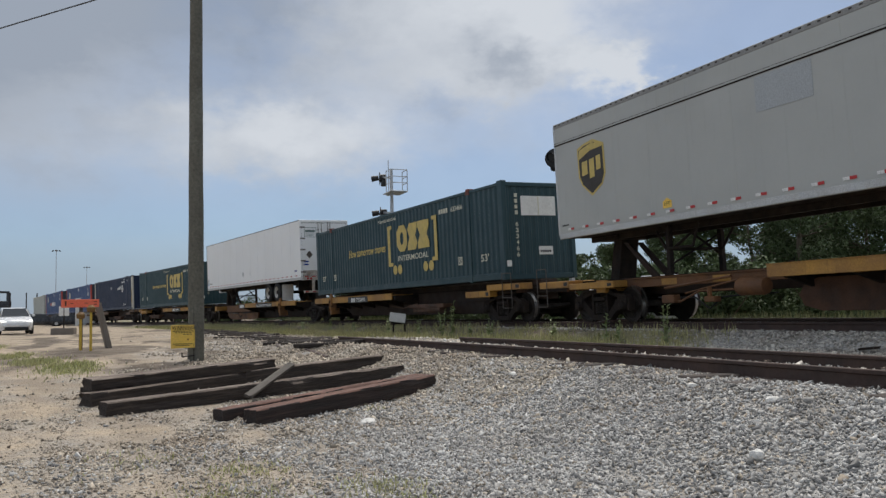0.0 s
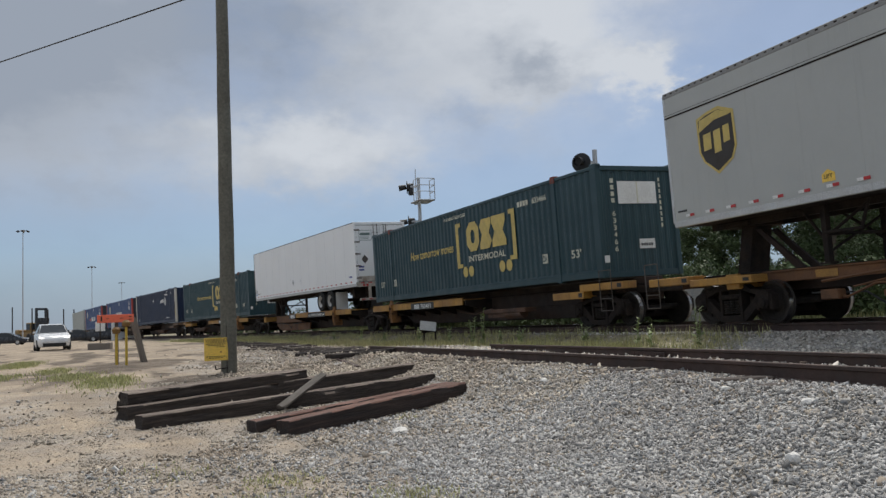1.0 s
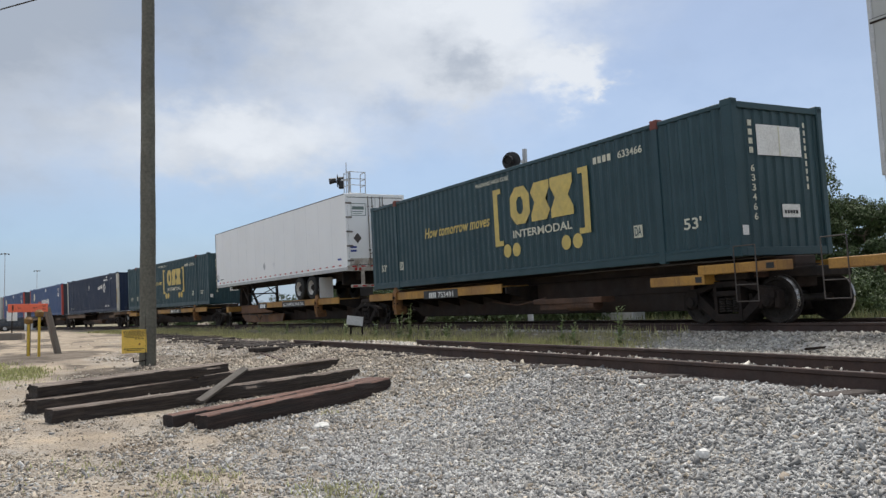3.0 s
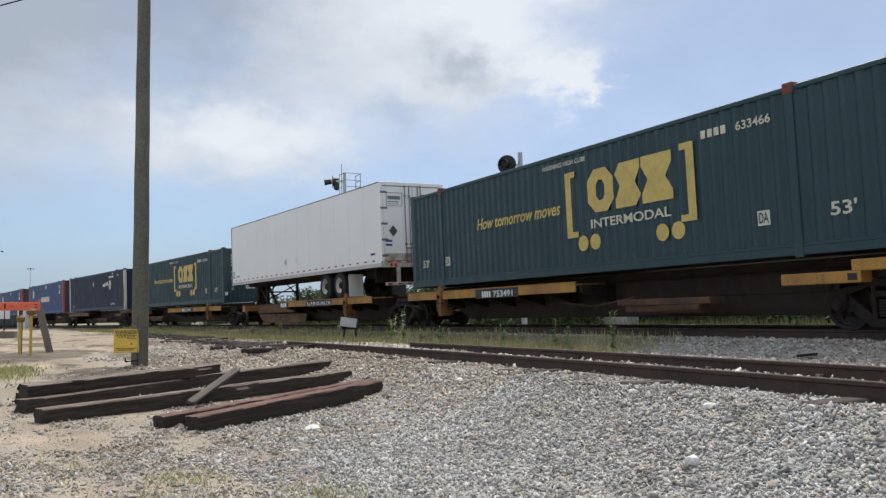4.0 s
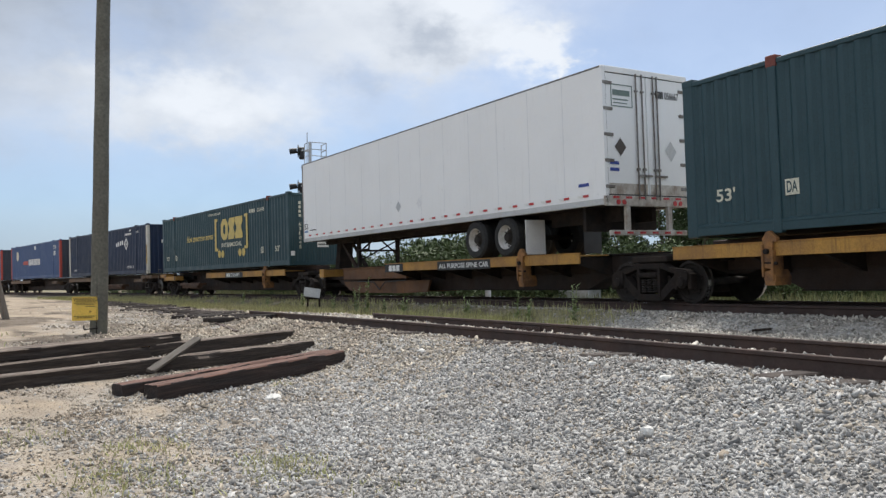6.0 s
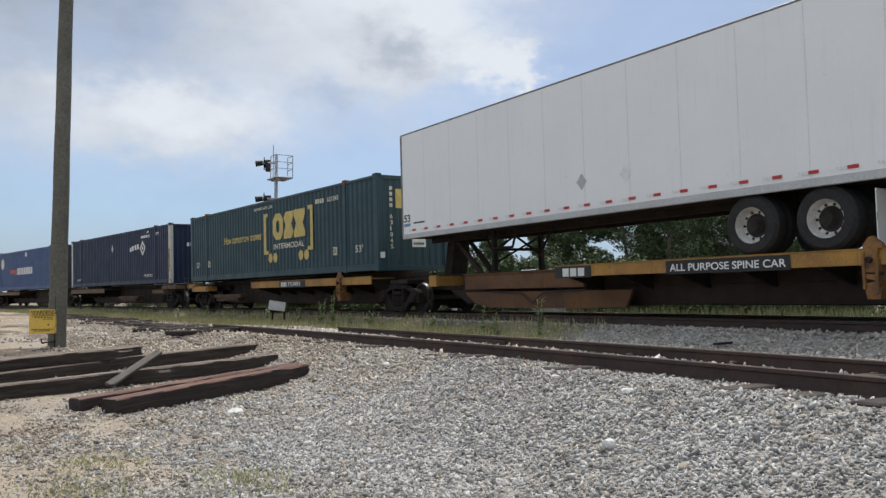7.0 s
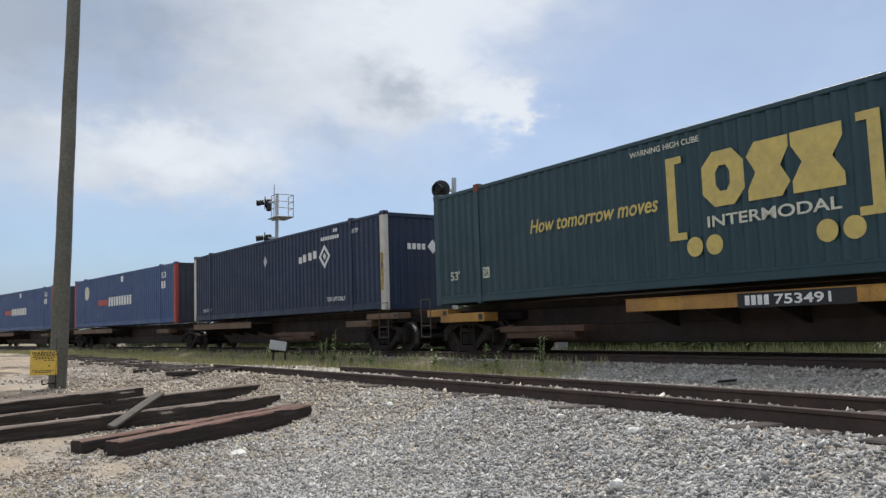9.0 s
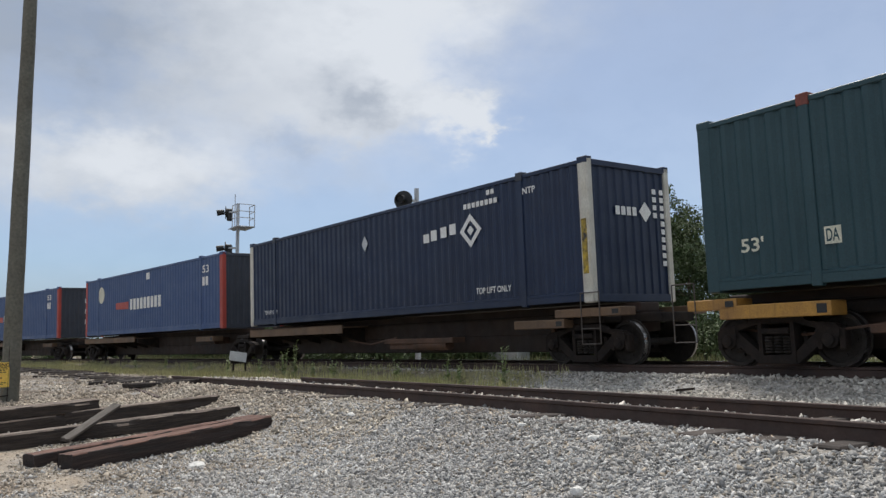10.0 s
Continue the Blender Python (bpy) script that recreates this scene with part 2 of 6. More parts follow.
ORANGE = material("orange_board_paint", (0.90, 0.17, 0.085), 0.5, second=(0.82, 0.19, 0.11), blotch=2)
GALV = material("galvanised_steel", (0.50, 0.51, 0.52), 0.5, 0.4, second=(0.36, 0.37, 0.38), blotch=3)
CAR_WHITE = material("white_car_paint", (0.74, 0.75, 0.76), 0.25)
CAR_DARK = material("dark_car_paint", (0.03, 0.033, 0.04), 0.25)
GLASS = material("dark_car_glass", (0.02, 0.025, 0.03), 0.08)
LAMP = glow("car_headlight", (1.0, 0.98, 0.92), 1.2)
BARK = material("tree_bark", (0.11, 0.085, 0.06), 0.9, blotch=3, bump=0.01, bump_scale=20)
LEAF = material("tree_leaves", (0.060, 0.088, 0.034), 0.65, spec=0.25, second=(0.085, 0.11, 0.045), blotch=0.35, amount=0.9, island=0.45)
GRASS = material("green_grass", (0.33, 0.33, 0.13), 0.7, second=(0.47, 0.42, 0.23), blotch=0.8, amount=0.9, island=0.4)
VERGE = material("rough_verge_grass", (0.13, 0.15, 0.055), 0.75, second=(0.21, 0.20, 0.09), blotch=0.8, amount=0.9, island=0.4)
WEED = material("weed_leaves", (0.24, 0.30, 0.12), 0.65, second=(0.32, 0.36, 0.18), blotch=5, island=0.35)
STONE = material("grey_ballast_stone", (0.41, 0.405, 0.395), 0.85, second=(0.32, 0.305, 0.285), blotch=0.6, amount=0.9, grain=55, grain_amount=0.12, island=0.55)
DUSTSTONE = material("dusty_ballast_stone", (0.49, 0.465, 0.42), 0.88, second=(0.36, 0.325, 0.28), blotch=0.7, amount=0.9, grain=55, grain_amount=0.12, island=0.5)
TANSTONE = material("tan_ballast_stone", (0.44, 0.39, 0.32), 0.88, second=(0.31, 0.25, 0.19), blotch=0.7, amount=0.9, grain=55, grain_amount=0.12, island=0.55)
TURF = material("low_green_turf", (0.40, 0.41, 0.17), 0.7, second=(0.54, 0.50, 0.28), blotch=1.5, amount=0.8, island=0.35)
DULLGREY = material("dull_grey_lid", (0.46, 0.465, 0.455), 0.6, 0.0, second=(0.33, 0.325, 0.31), blotch=5)
PEBBLE = material("sandy_pebble", (0.42, 0.36, 0.285), 0.88, second=(0.30, 0.25, 0.195), blotch=0.7, amount=0.9, grain=55, grain_amount=0.1, island=0.3)
PALESTONE = material("pale_limestone", (0.72, 0.70, 0.66), 0.85, bump=0.004, bump_scale=40)


# ---- mesh helpers ----
class Shape:
    """Gathers boxes, rods and prisms into one mesh."""

    def __init__(self):
        self.v, self.f = [], []

    def add(self, verts, faces):
        k = len(self.v)
        self.v += [tuple(p) for p in verts]
        self.f += [tuple(i + k for i in q) for q in faces]
        return self

    def box(self, x0, x1, y0, y1, z0, z1, e=0.0, m=None):
        """A box with edges cut off by e."""
        if e <= 0:
            v = [(x, y, z) for x in (x0, x1) for y in (y0, y1) for z in (z0, z1)]
            f = [(0, 1, 3, 2), (4, 6, 7, 5), (0, 4, 5, 1), (2, 3, 7, 6), (0, 2, 6, 4), (1, 5, 7, 3)]
        else:
            b = bmesh.new()
            bmesh.ops.create_cube(b, size=1)
            for q in b.verts:
                q.co = Vector((x0 + (q.co.x + .5) * (x1 - x0), y0 + (q.co.y + .5) * (y1 - y0), z0 + (q.co.z + .5) * (z1 - z0)))
            bmesh.ops.bevel(b, geom=list(b.edges), offset=e, segments=1, affect="EDGES")
            b.verts.index_update()
            v = [q.co.copy() for q in b.verts]
            f = [[q.index for q in a.verts] for a in b.faces]
            b.free()
        if m:
            v = [m @ Vector(q) for q in v]
        return self.add(v, f)

    def rod(self, a, b, r, r2=None, n=10, caps=True):
        a, b = Vector(a), Vector(b)
        r2 = r if r2 is None else r2
        q = (b - a).to_track_quat("Z", "Y")
        v = []
        for p, rr in ((a, r), (b, r2)):
            v += [p + q @ Vector((rr * math.cos(6.28319 * i / n), rr * math.sin(6.28319 * i / n), 0)) for i in range(n)]
        f = [(i, (i + 1) % n, n + (i + 1) % n, n + i) for i in range(n)]
        if caps:
            f += [tuple(range(n - 1, -1, -1)), tuple(range(n, 2 * n))]
        return self.add(v, f)

    def prism(self, outline, axis, a, b):
        """A flat outline of two coordinates, drawn out along the axis from a to b."""
        n = len(outline)
        put = {"x": lambda p, q: (q, p[0], p[1]), "y": lambda p, q: (p[0], q, p[1]), "z": lambda p, q: (p[0], p[1], q)}[axis]
        v = [put(p, a) for p in outline] + [put(p, b) for p in outline]
        f = [(i, (i + 1) % n, n + (i + 1) % n, n + i) for i in range(n)] + [tuple(range(n - 1, -1, -1)), tuple(range(n, 2 * n))]
        return self.add(v, f)

    def lathe(self, profile, axis_a, axis_b, n=20, caps=True):
        """A profile of (along, radius) turned round the axis."""
        a, b = Vector(axis_a), Vector(axis_b)
        q = (b - a).to_track_quat("Z", "Y")
        d = (b - a).normalized()
        v = []
        for s, r in profile:
            v += [a + d * s + q @ Vector((r * math.cos(6.28319 * i / n), r * math.sin(6.28319 * i / n), 0)) for i in range(n)]
        f = []
        for k in range(len(profile) - 1):
            f += [(k * n + i, k * n + (i + 1) % n, (k + 1) * n + (i + 1) % n, (k + 1) * n + i) for i in range(n)]
        if caps:
            f += [tuple(range(n - 1, -1, -1)), tuple(range((len(profile) - 1) * n, len(profile) * n))]
        return self.add(v, f)

    def mesh(self, name, mat, smooth=False):
        me = bpy.data.meshes.new(name)
        me.from_pydata([tuple(p) for p in self.v], [], self.f)
        b = bmesh.new()
        b.from_mesh(me)
        bmesh.ops.recalc_face_normals(b, faces=b.faces)
        b.to_mesh(me)
        b.free()
        me.materials.append(mat)
        if smooth:
            me.shade_smooth()
            me.set_sharp_from_angle(angle=radians(35))
        return me


def part(name, shape, mat, parent=None, label="", smooth=False):
    ob = new(name, shape.mesh(name, mat, smooth))
    if parent:
        ob.parent = parent
    if label:
        tagged(ob, label)
    return ob


def thing(name, label, category, group="", at=None, kind=""):
    ob = new(name)
    ob.empty_display_size = 0.2
    tagged(ob, label, category, group, kind)
    if at is not None:
        ob.matrix_basis = at
    return ob


def lettering(body, x0, x1, z0, z1, y, mat, parent, end=False, shear=0.0, name="lettering"):
    """Raised flat letters fitted to a rectangle of a side facing -Y, or of an end facing +X (x0..x1 is then along Y)."""
    cu = bpy.data.curves.new(name, "FONT")
    cu.body, cu.extrude, cu.shear, cu.offset = body, 0.0, shear, 0.018
    tmp = bpy.data.objects.new(name, cu)
    scene.collection.objects.link(tmp)
    me = bpy.data.meshes.new_from_object(tmp)
    bpy.data.objects.remove(tmp)
    co = np.empty(len(me.vertices) * 3)
    me.vertices.foreach_get("co", co)
    co = co.reshape(-1, 3)
    lo, hi = co.min(0), co.max(0)
    u = x0 + (co[:, 0] - lo[0]) / (hi[0] - lo[0]) * (x1 - x0)
    w = z0 + (co[:, 1] - lo[1]) / (hi[1] - lo[1]) * (z1 - z0)
    q = np.stack([np.full_like(u, y), u, w], 1) if end else np.stack([u, np.full_like(u, y), w], 1)
    me.vertices.foreach_set("co", q.ravel())
    me.materials.clear()
    me.materials.append(mat)
    me.update()
    ob = new(name, me)
    ob.parent = parent
    return ob


def bars(x0, x1, z0, z1, y, mat, parent, count=6, end=False, name="marking", fill=0.72):
    """Plain bars in place of writing."""
    s = Shape()
    step = (x1 - x0) / count
    for i in range(count):
        a, b = x0 + i * step, x0 + (i + fill) * step
        s.box(y, y + 0.004, a, b, z0, z1) if end else s.box(a, b, y - 0.004, y, z0, z1)
    return part(name, s, mat, parent)


# ---- the lie of the land ----
KAP, KAP2 = -0.003114, 0.00001022
TRACK_Y, RAIL_Z, CANT = 12.67, 0.900, 0.0437


def arc(u, off=0.0):
    """A place on the main track at arc length u, off metres to its far side: x, y, heading."""
    n = 24
    v = (np.arange(n) + 0.5) / n * u
    c = np.maximum(v, -60)
    th = KAP * c + KAP2 * c * c / 2 + np.minimum(v + 60, 0) * 0.0006
    x, y = float(np.cos(th).sum()) * u / n, float(np.sin(th).sum()) * u / n
    w = max(u, -60)
    t1 = KAP * w + KAP2 * w * w / 2 + min(u + 60, 0) * 0.0006
    return x - math.sin(t1) * off, TRACK_Y + y + math.cos(t1) * off, t1


def siding_y(x):
    """The near rail of the siding."""
    c = min(max(x, -30.0), 5.0)
    return 5.7146 - 0.0497 * c - 0.00297 * c * c - (0.03 * (x - c) if x > 5 else 0)


def step(a, b, v):
    v = min(max((v - a) / (b - a), 0.0), 1.0)
    return v * v * (3 - 2 * v)


ARC_U = np.linspace(-160, 90, 251)
ARC_P = np.array([arc(float(u)) for u in ARC_U])


def off_main(x, y):
    i = int(np.argmin((ARC_P[:, 0] - x) ** 2 + (ARC_P[:, 1] - y) ** 2))
    px, py, th = ARC_P[i]
    return -(x - px) * math.sin(th) + (y - py) * math.cos(th)


def ground_z(x, y):
    b = float(np.interp(-x, [-40, 0, 5, 9.6, 18, 40, 70], [-.25, -.25, -.15, 0, .33, .5, .6]))
    o = off_main(x, y) if -170 < x < 100 and -60 < y < 60 else (30.0 if y > 0 else -30.0)
    b += (max(b, 0.46) - b) * step(-6, -4, o)
    top = lambda p, q, k: 0.5 * (p + q + math.sqrt((p - q) ** 2 + k * k))
    s = 0.50 - max(0.0, abs(y - siding_y(x) - 0.74) - 1.45) * 0.38
    s = b + (top(s, b, 0.14) - b) * step(-28, -19, x)
    m = 0.71 - max(0.0, abs(o) - 1.5) * 0.45
    return top(s, m, 0.06)


# ---- ground ----
def sandiness(x, y):
    """1 on bare sand, 0 on gravel."""
    n1 = noise.noise((x * 0.35, y * 0.55, 3.0))
    n2 = noise.noise((x * 1.3, y * 1.9, 8.0))
    edge = 1.2 + max(0.0, -x - 20) * 0.13
    s = step(2.0, -1.4, y - edge + n1 * 2.4 + n2 * 1.3) * (0.84 + 0.16 * step(-8, -17, x + n1 * 3)) * step(-1, -4, x)
    n3 = noise.noise((x * 0.8, y * 1.5, 21.0)) + 0.5 * noise.noise((x * 2.1, y * 3.4, 4.0))
    s *= 1 - 0.25 * step(-9.0, -6.5, x)
    s *= 0.60 + 0.40 * max(step(-0.22, 0.30, n3), step(-13, -19, x))
    # bare sandy spots in front of the timbers
    for a, b, r, q in ((-9.75, 0.36, 0.75, 1.5), (-8.75, 1.31, 0.55, 1.4), (-11.9, -0.9, 1.3, 0.95), (-8.1, -0.5, 0.9, 0.85), (-10.2, -1.5, 1.1, 0.9), (-5.8, 0.8, 0.35, 0.6), (-6.9, 2.0, 0.35, 0.55)):
        s = max(s, q * math.exp(-(((x - a) / r) ** 2 + ((y - b) / (r * 0.62)) ** 2)) * (0.8 + n2 * 0.8))
    if y > 3 and off_main(x, y) > 0.5:
        s *= 0.2
    return min(max(s, 0.0), 1.0)


def grassiness(x, y):
    o = off_main(x, y)
    n1 = noise.noise((x * 0.5, y * 0.8, 1.0))
    strip = step(-4.7, -3.9, o) * step(-0.9, -1.6, o) * step(-11.0, -15.0, x + n1 * 2) * step(-80, -60, x)
    patch = 0.0
    for a, b, p, q in ((-17.6, -0.65, 1.2, 0.40), (-19.8, -1.45, 1.2, 0.42), (-23.0, -2.1, 1.2, 0.3), (-21.2, -3.0, 0.9, 0.3), (-29.0, -3.6, 2.0, 0.4)):
        patch = max(patch, 1.5 * math.exp(-(((x - a) / p) ** 2 + ((y - b) / q) ** 2)))
    far = step(7.0, 9.5, o)
    return min(1.0, max(strip, patch + n1 * 0.3 * (patch > 0.1), far))


def graded(a, b, fine_a, fine_b, d, grow):
    v, q = [], fine_a
    while q < fine_b:
        v.append(q)
        q += d
    k = d
    while q < b:
        v.append(q)
        k *= grow
        q += k
    v.append(b)
    q, k, left = fine_a, d, []
    while q > a:
        k *= grow
        q -= k
        left.append(max(q, a))
    return left[::-1] + v


def ground_material():
    m = bpy.data.materials.new("sandy_gravel_ground")
    m.use_nodes = True
    n, l = m.node_tree.nodes, m.node_tree.links
    bsdf = n["Principled BSDF"]
    tc = n.new("ShaderNodeTexCoord")

    def tex(scale, detail=5, kind="noise"):
        t = n.new("ShaderNodeTexNoise" if kind == "noise" else "ShaderNodeTexVoronoi")
        t.inputs["Scale"].default_value = scale
        if kind == "noise":
            t.inputs["Detail"].default_value = detail
        l.new(tc.outputs["Object"], t.inputs["Vector"])
        return t

    def remap(v, a, b, c=0.0, d=1.0):
        r = n.new("ShaderNodeMapRange")
        l.new(v, r.inputs[0])
        for i, q in enumerate((a, b, c, d)):
            r.inputs[i + 1].default_value = q
        return r.outputs[0]

    def mix(f, a, b, kind="MIX"):
        x = n.new("ShaderNodeMix")
        x.data_type, x.blend_type = "RGBA", kind
        for sock, v in ((x.inputs[0], f), (x.inputs[6], a), (x.inputs[7], b)):
            if isinstance(v, tuple):
                sock.default_value = (*v, 1)
            elif isinstance(v, float):
                sock.default_value = v
            else:
                l.new(v, sock)
        return x.outputs[2]

    def plus(a, b, k):
        x = n.new("ShaderNodeMath")
        x.operation = "MULTIPLY_ADD"
        l.new(b, x.inputs[0])
        x.inputs[1].default_value = k
        l.new(a, x.inputs[2])
        return x.outputs[0]

    def attr(name):
        a = n.new("ShaderNodeAttribute")
        a.attribute_name = name
        return a.outputs["Fac"]

    pebble = tex(26.0, kind="voronoi")
    small = tex(70.0, kind="voronoi")
    gravel = mix(remap(pebble.outputs["Color"], 0.15, 0.9), (0.24, 0.232, 0.218), (0.50, 0.485, 0.46))
    gravel = mix(remap(tex(0.9).outputs[0], 0.42, 0.66, 0.0, 0.55), gravel, (0.31, 0.255, 0.19))
    sand = mix(remap(tex(0.8).outputs[0], 0.35, 0.65), (0.51, 0.405, 0.29), (0.37, 0.30, 0.22))
    sand = mix(remap(tex(5.0, 8).outputs[0], 0.50, 0.68, 0.0, 0.55), sand, (0.25, 0.215, 0.175))
    sand = mix(remap(tex(35.0, 2).outputs[0], 0.5, 0.75, 0.0, 0.5), sand, (0.27, 0.22, 0.17))
    sand = mix(remap(small.outputs["Distance"], 0.0, 0.25, 0.45, 0.0), sand, (0.36, 0.33, 0.29))
    sand = mix(remap(tex(0.45, 8).outputs[0], 0.50, 0.66, 0.0, 0.6), sand, (0.22, 0.18, 0.14))
    sand = mix(remap(tex(1.6, 7).outputs[0], 0.47, 0.64, 0.0, 0.55), sand, (0.27, 0.215, 0.16))
    sandy = remap(plus(plus(attr("sandy"), tex(2.3, 7).outputs[0], 0.7), tex(14.0, 5).outputs[0], 0.5), 0.70, 1.55)
    col = mix(sandy, gravel, sand)
    soil = mix(remap(tex(5.0).outputs[0], 0.4, 0.6), (0.21, 0.195, 0.10), (0.32, 0.285, 0.18))
    col = mix(remap(plus(attr("grassy"), tex(3.0, 7).outputs[0], 0.8), 0.62, 0.95), col, soil)
    dirt = mix(remap(tex(1.5).outputs[0], 0.4, 0.6), (0.11, 0.085, 0.062), (0.20, 0.16, 0.12))
    col = mix(remap(plus(attr("muddy"), tex(2.0, 7).outputs[0], 0.8), 0.75, 1.1), col, dirt)
    l.new(col, bsdf.inputs["Base Color"])
    bsdf.inputs["Roughness"].default_value = 0.95
    bump = n.new("ShaderNodeBump")
    bump.inputs["Strength"].default_value, bump.inputs["Distance"].default_value = 0.9, 0.02
    l.new(plus(remap(pebble.outputs["Distance"], 0.0, 0.6, 1.0, 0.0), tex(120.0, 3).outputs[0], 0.4), bump.inputs["Height"])
    l.new(bump.outputs[0], bsdf.inputs["Normal"])
    return m


def tan_share(x, y):
    """How much of the gravel is old and brown."""
    n1 = noise.noise((x * 0.5, y * 0.7, 14.0))
    near = step(2.2, 0.6, y + n1 * 2 + (x + 7) * 0.3)
    old = step(2.0, 4.6, y + n1 * 2) * step(-5.5, -12.0, x + n1 * 3) * step(10.5, 8.5, y)
    return min(1.0, max(old, step(-13, -18, x), 0.8 * near) * 0.85 + 0.12 + 0.25 * max(0.0, n1))


def muddiness(x, y):
    posts = math.exp(-(((x + 24.6) / 2.8) ** 2 + ((y + 0.3) / 1.3) ** 2))
    lane = step(-17, -21, x) * step(-62, -45, x) * math.exp(-((y - 5.6 + (-x - 20) * 0.02) / 1.1) ** 2) * 0.85
    beyond = 0.75 * step(0.8, 1.6, off_main(x, y)) if y > -30 and x < -62 else 0.0
    rail = 0.62 * step(1.7, 0.9, abs(y - siding_y(x) - 0.6)) if -20 < x < 30 else 0.0
    yard = 0.80 * step(-12, -17, x) * step(-75, -50, x) * step(6, 4, y) * step(-0.12, 0.30, noise.noise((x * 0.22, y * 0.75, 31.0)) + 0.5 * noise.noise((x * 0.7, y * 1.8, 17.0)))
    return min(1.0, max(posts * 1.6 + lane, yard, beyond, rail, 0.55 * tan_share(x, y) * (1 - sandiness(x, y))))


def build_ground():
    xs = graded(-2500, 2500, -34, 2, 0.28, 1.28)
    ys = graded(-2500, 2500, -5, 18, 0.25, 1.28)
    v, sandy, grassy, muddy = [], [], [], []
    for y in ys:
        for x in xs:
            near = -170 < x < 100 and -60 < y < 60
            z = ground_z(x, y) + (noise.noise((x * 0.9, y * 0.9, 0)) * 0.02 + noise.noise((x * 2.7, y * 2.7, 5)) * 0.012 if near else 0)
            v.append((x, y, z))
            sandy.append(sandiness(x, y) if near else 0.25)
            grassy.append(grassiness(x, y) if near else (0.9 if y > 0 else 0.1))
            muddy.append(muddiness(x, y) if near else 0.5)
    w = len(xs)
    f = [(j * w + i, j * w + i + 1, (j + 1) * w + i + 1, (j + 1) * w + i) for j in range(len(ys) - 1) for i in range(w - 1)]
    me = bpy.data.meshes.new("ground")
    me.from_pydata(v, [], f)
    for nm, vals in (("sandy", sandy), ("grassy", grassy), ("muddy", muddy)):
        a = me.attributes.new(nm, "FLOAT", "POINT")
        a.data.foreach_set("value", vals)
    me.materials.append(ground_material())
    me.shade_smooth()
    tagged(new("ground", me), "sandy gravel yard ground with grey ballast and weeds", "ground", kind="structure")


build_ground()


# ---- tracks ----
def rail_profile():
    return [(-0.07, 0), (0.07, 0), (0.07, 0.012), (0.012, 0.03), (0.012, 0.125), (0.036, 0.138), (0.036, 0.168), (0.03, 0.174), (-0.03, 0.174), (-0.036, 0.168), (-0.036, 0.138), (-0.012, 0.125), (-0.012, 0.03), (-0.07, 0.012)]


def sweep(points, headings, lift):
    s = Shape()
    prof = rail_profile()
    n = len(prof)
    v = []
    for (x, y, z), th in zip(points, headings):
        v += [(x - math.sin(th) * a, y + math.cos(th) * a, z + b + lift) for a, b in prof]
    f = [(k * n + i, k * n + (i + 1) % n, (k + 1) * n + (i + 1) % n, (k + 1) * n + i) for k in range(len(points) - 1) for i in range(n)]
    f += [tuple(range(n - 1, -1, -1)), tuple(range((len(points) - 1) * n, len(points) * n))]
    return s.add(v, f)


def build_main_track():
    track = thing("main_track", "ballasted main railway track with rusty rails and shiny heads", "railway track", kind="structure")
    us = [float(u) for u in np.arange(-150, 61, 1.5)]
    for off, up, nm in ((-0.7525, 0.0, "near"), (0.7525, CANT, "far")):
        pts, head = [], []
        for u in us:
            x, y, th = arc(u, off)
            pts.append((x, y, RAIL_Z + up - 0.174))
            head.append(th)
        part("rail", sweep(pts, head, 0), RAIL, track, "rusty brown steel rail")
        strip = Shape()
        v = []
        for (x, y, z), th in zip(pts, head):
            v += [(x - math.sin(th) * a, y + math.cos(th) * a, z + 0.1765) for a in (-0.026, 0.026)]
        strip.add(v, [(2 * k, 2 * k + 1, 2 * k + 3, 2 * k + 2) for k in range(len(pts) - 1)])
        part("rail_head", strip, RAILTOP, track, "polished running surface of the rail")
    tie = Shape().box(-0.115, 0.115, -1.3, 1.3, -0.16, 0, 0.012).mesh("tie", TIE)
    for i in range(150):
        x, y, th = arc(-52 + i * 0.53)
        ob = new("tie", tie)
        ob.parent = track
        ob.matrix_basis = pose(x, y, RAIL_Z - 0.186 + CANT / 2, 1.6, 0, math.degrees(th) + random.uniform(-1, 1))


TIE_X = []


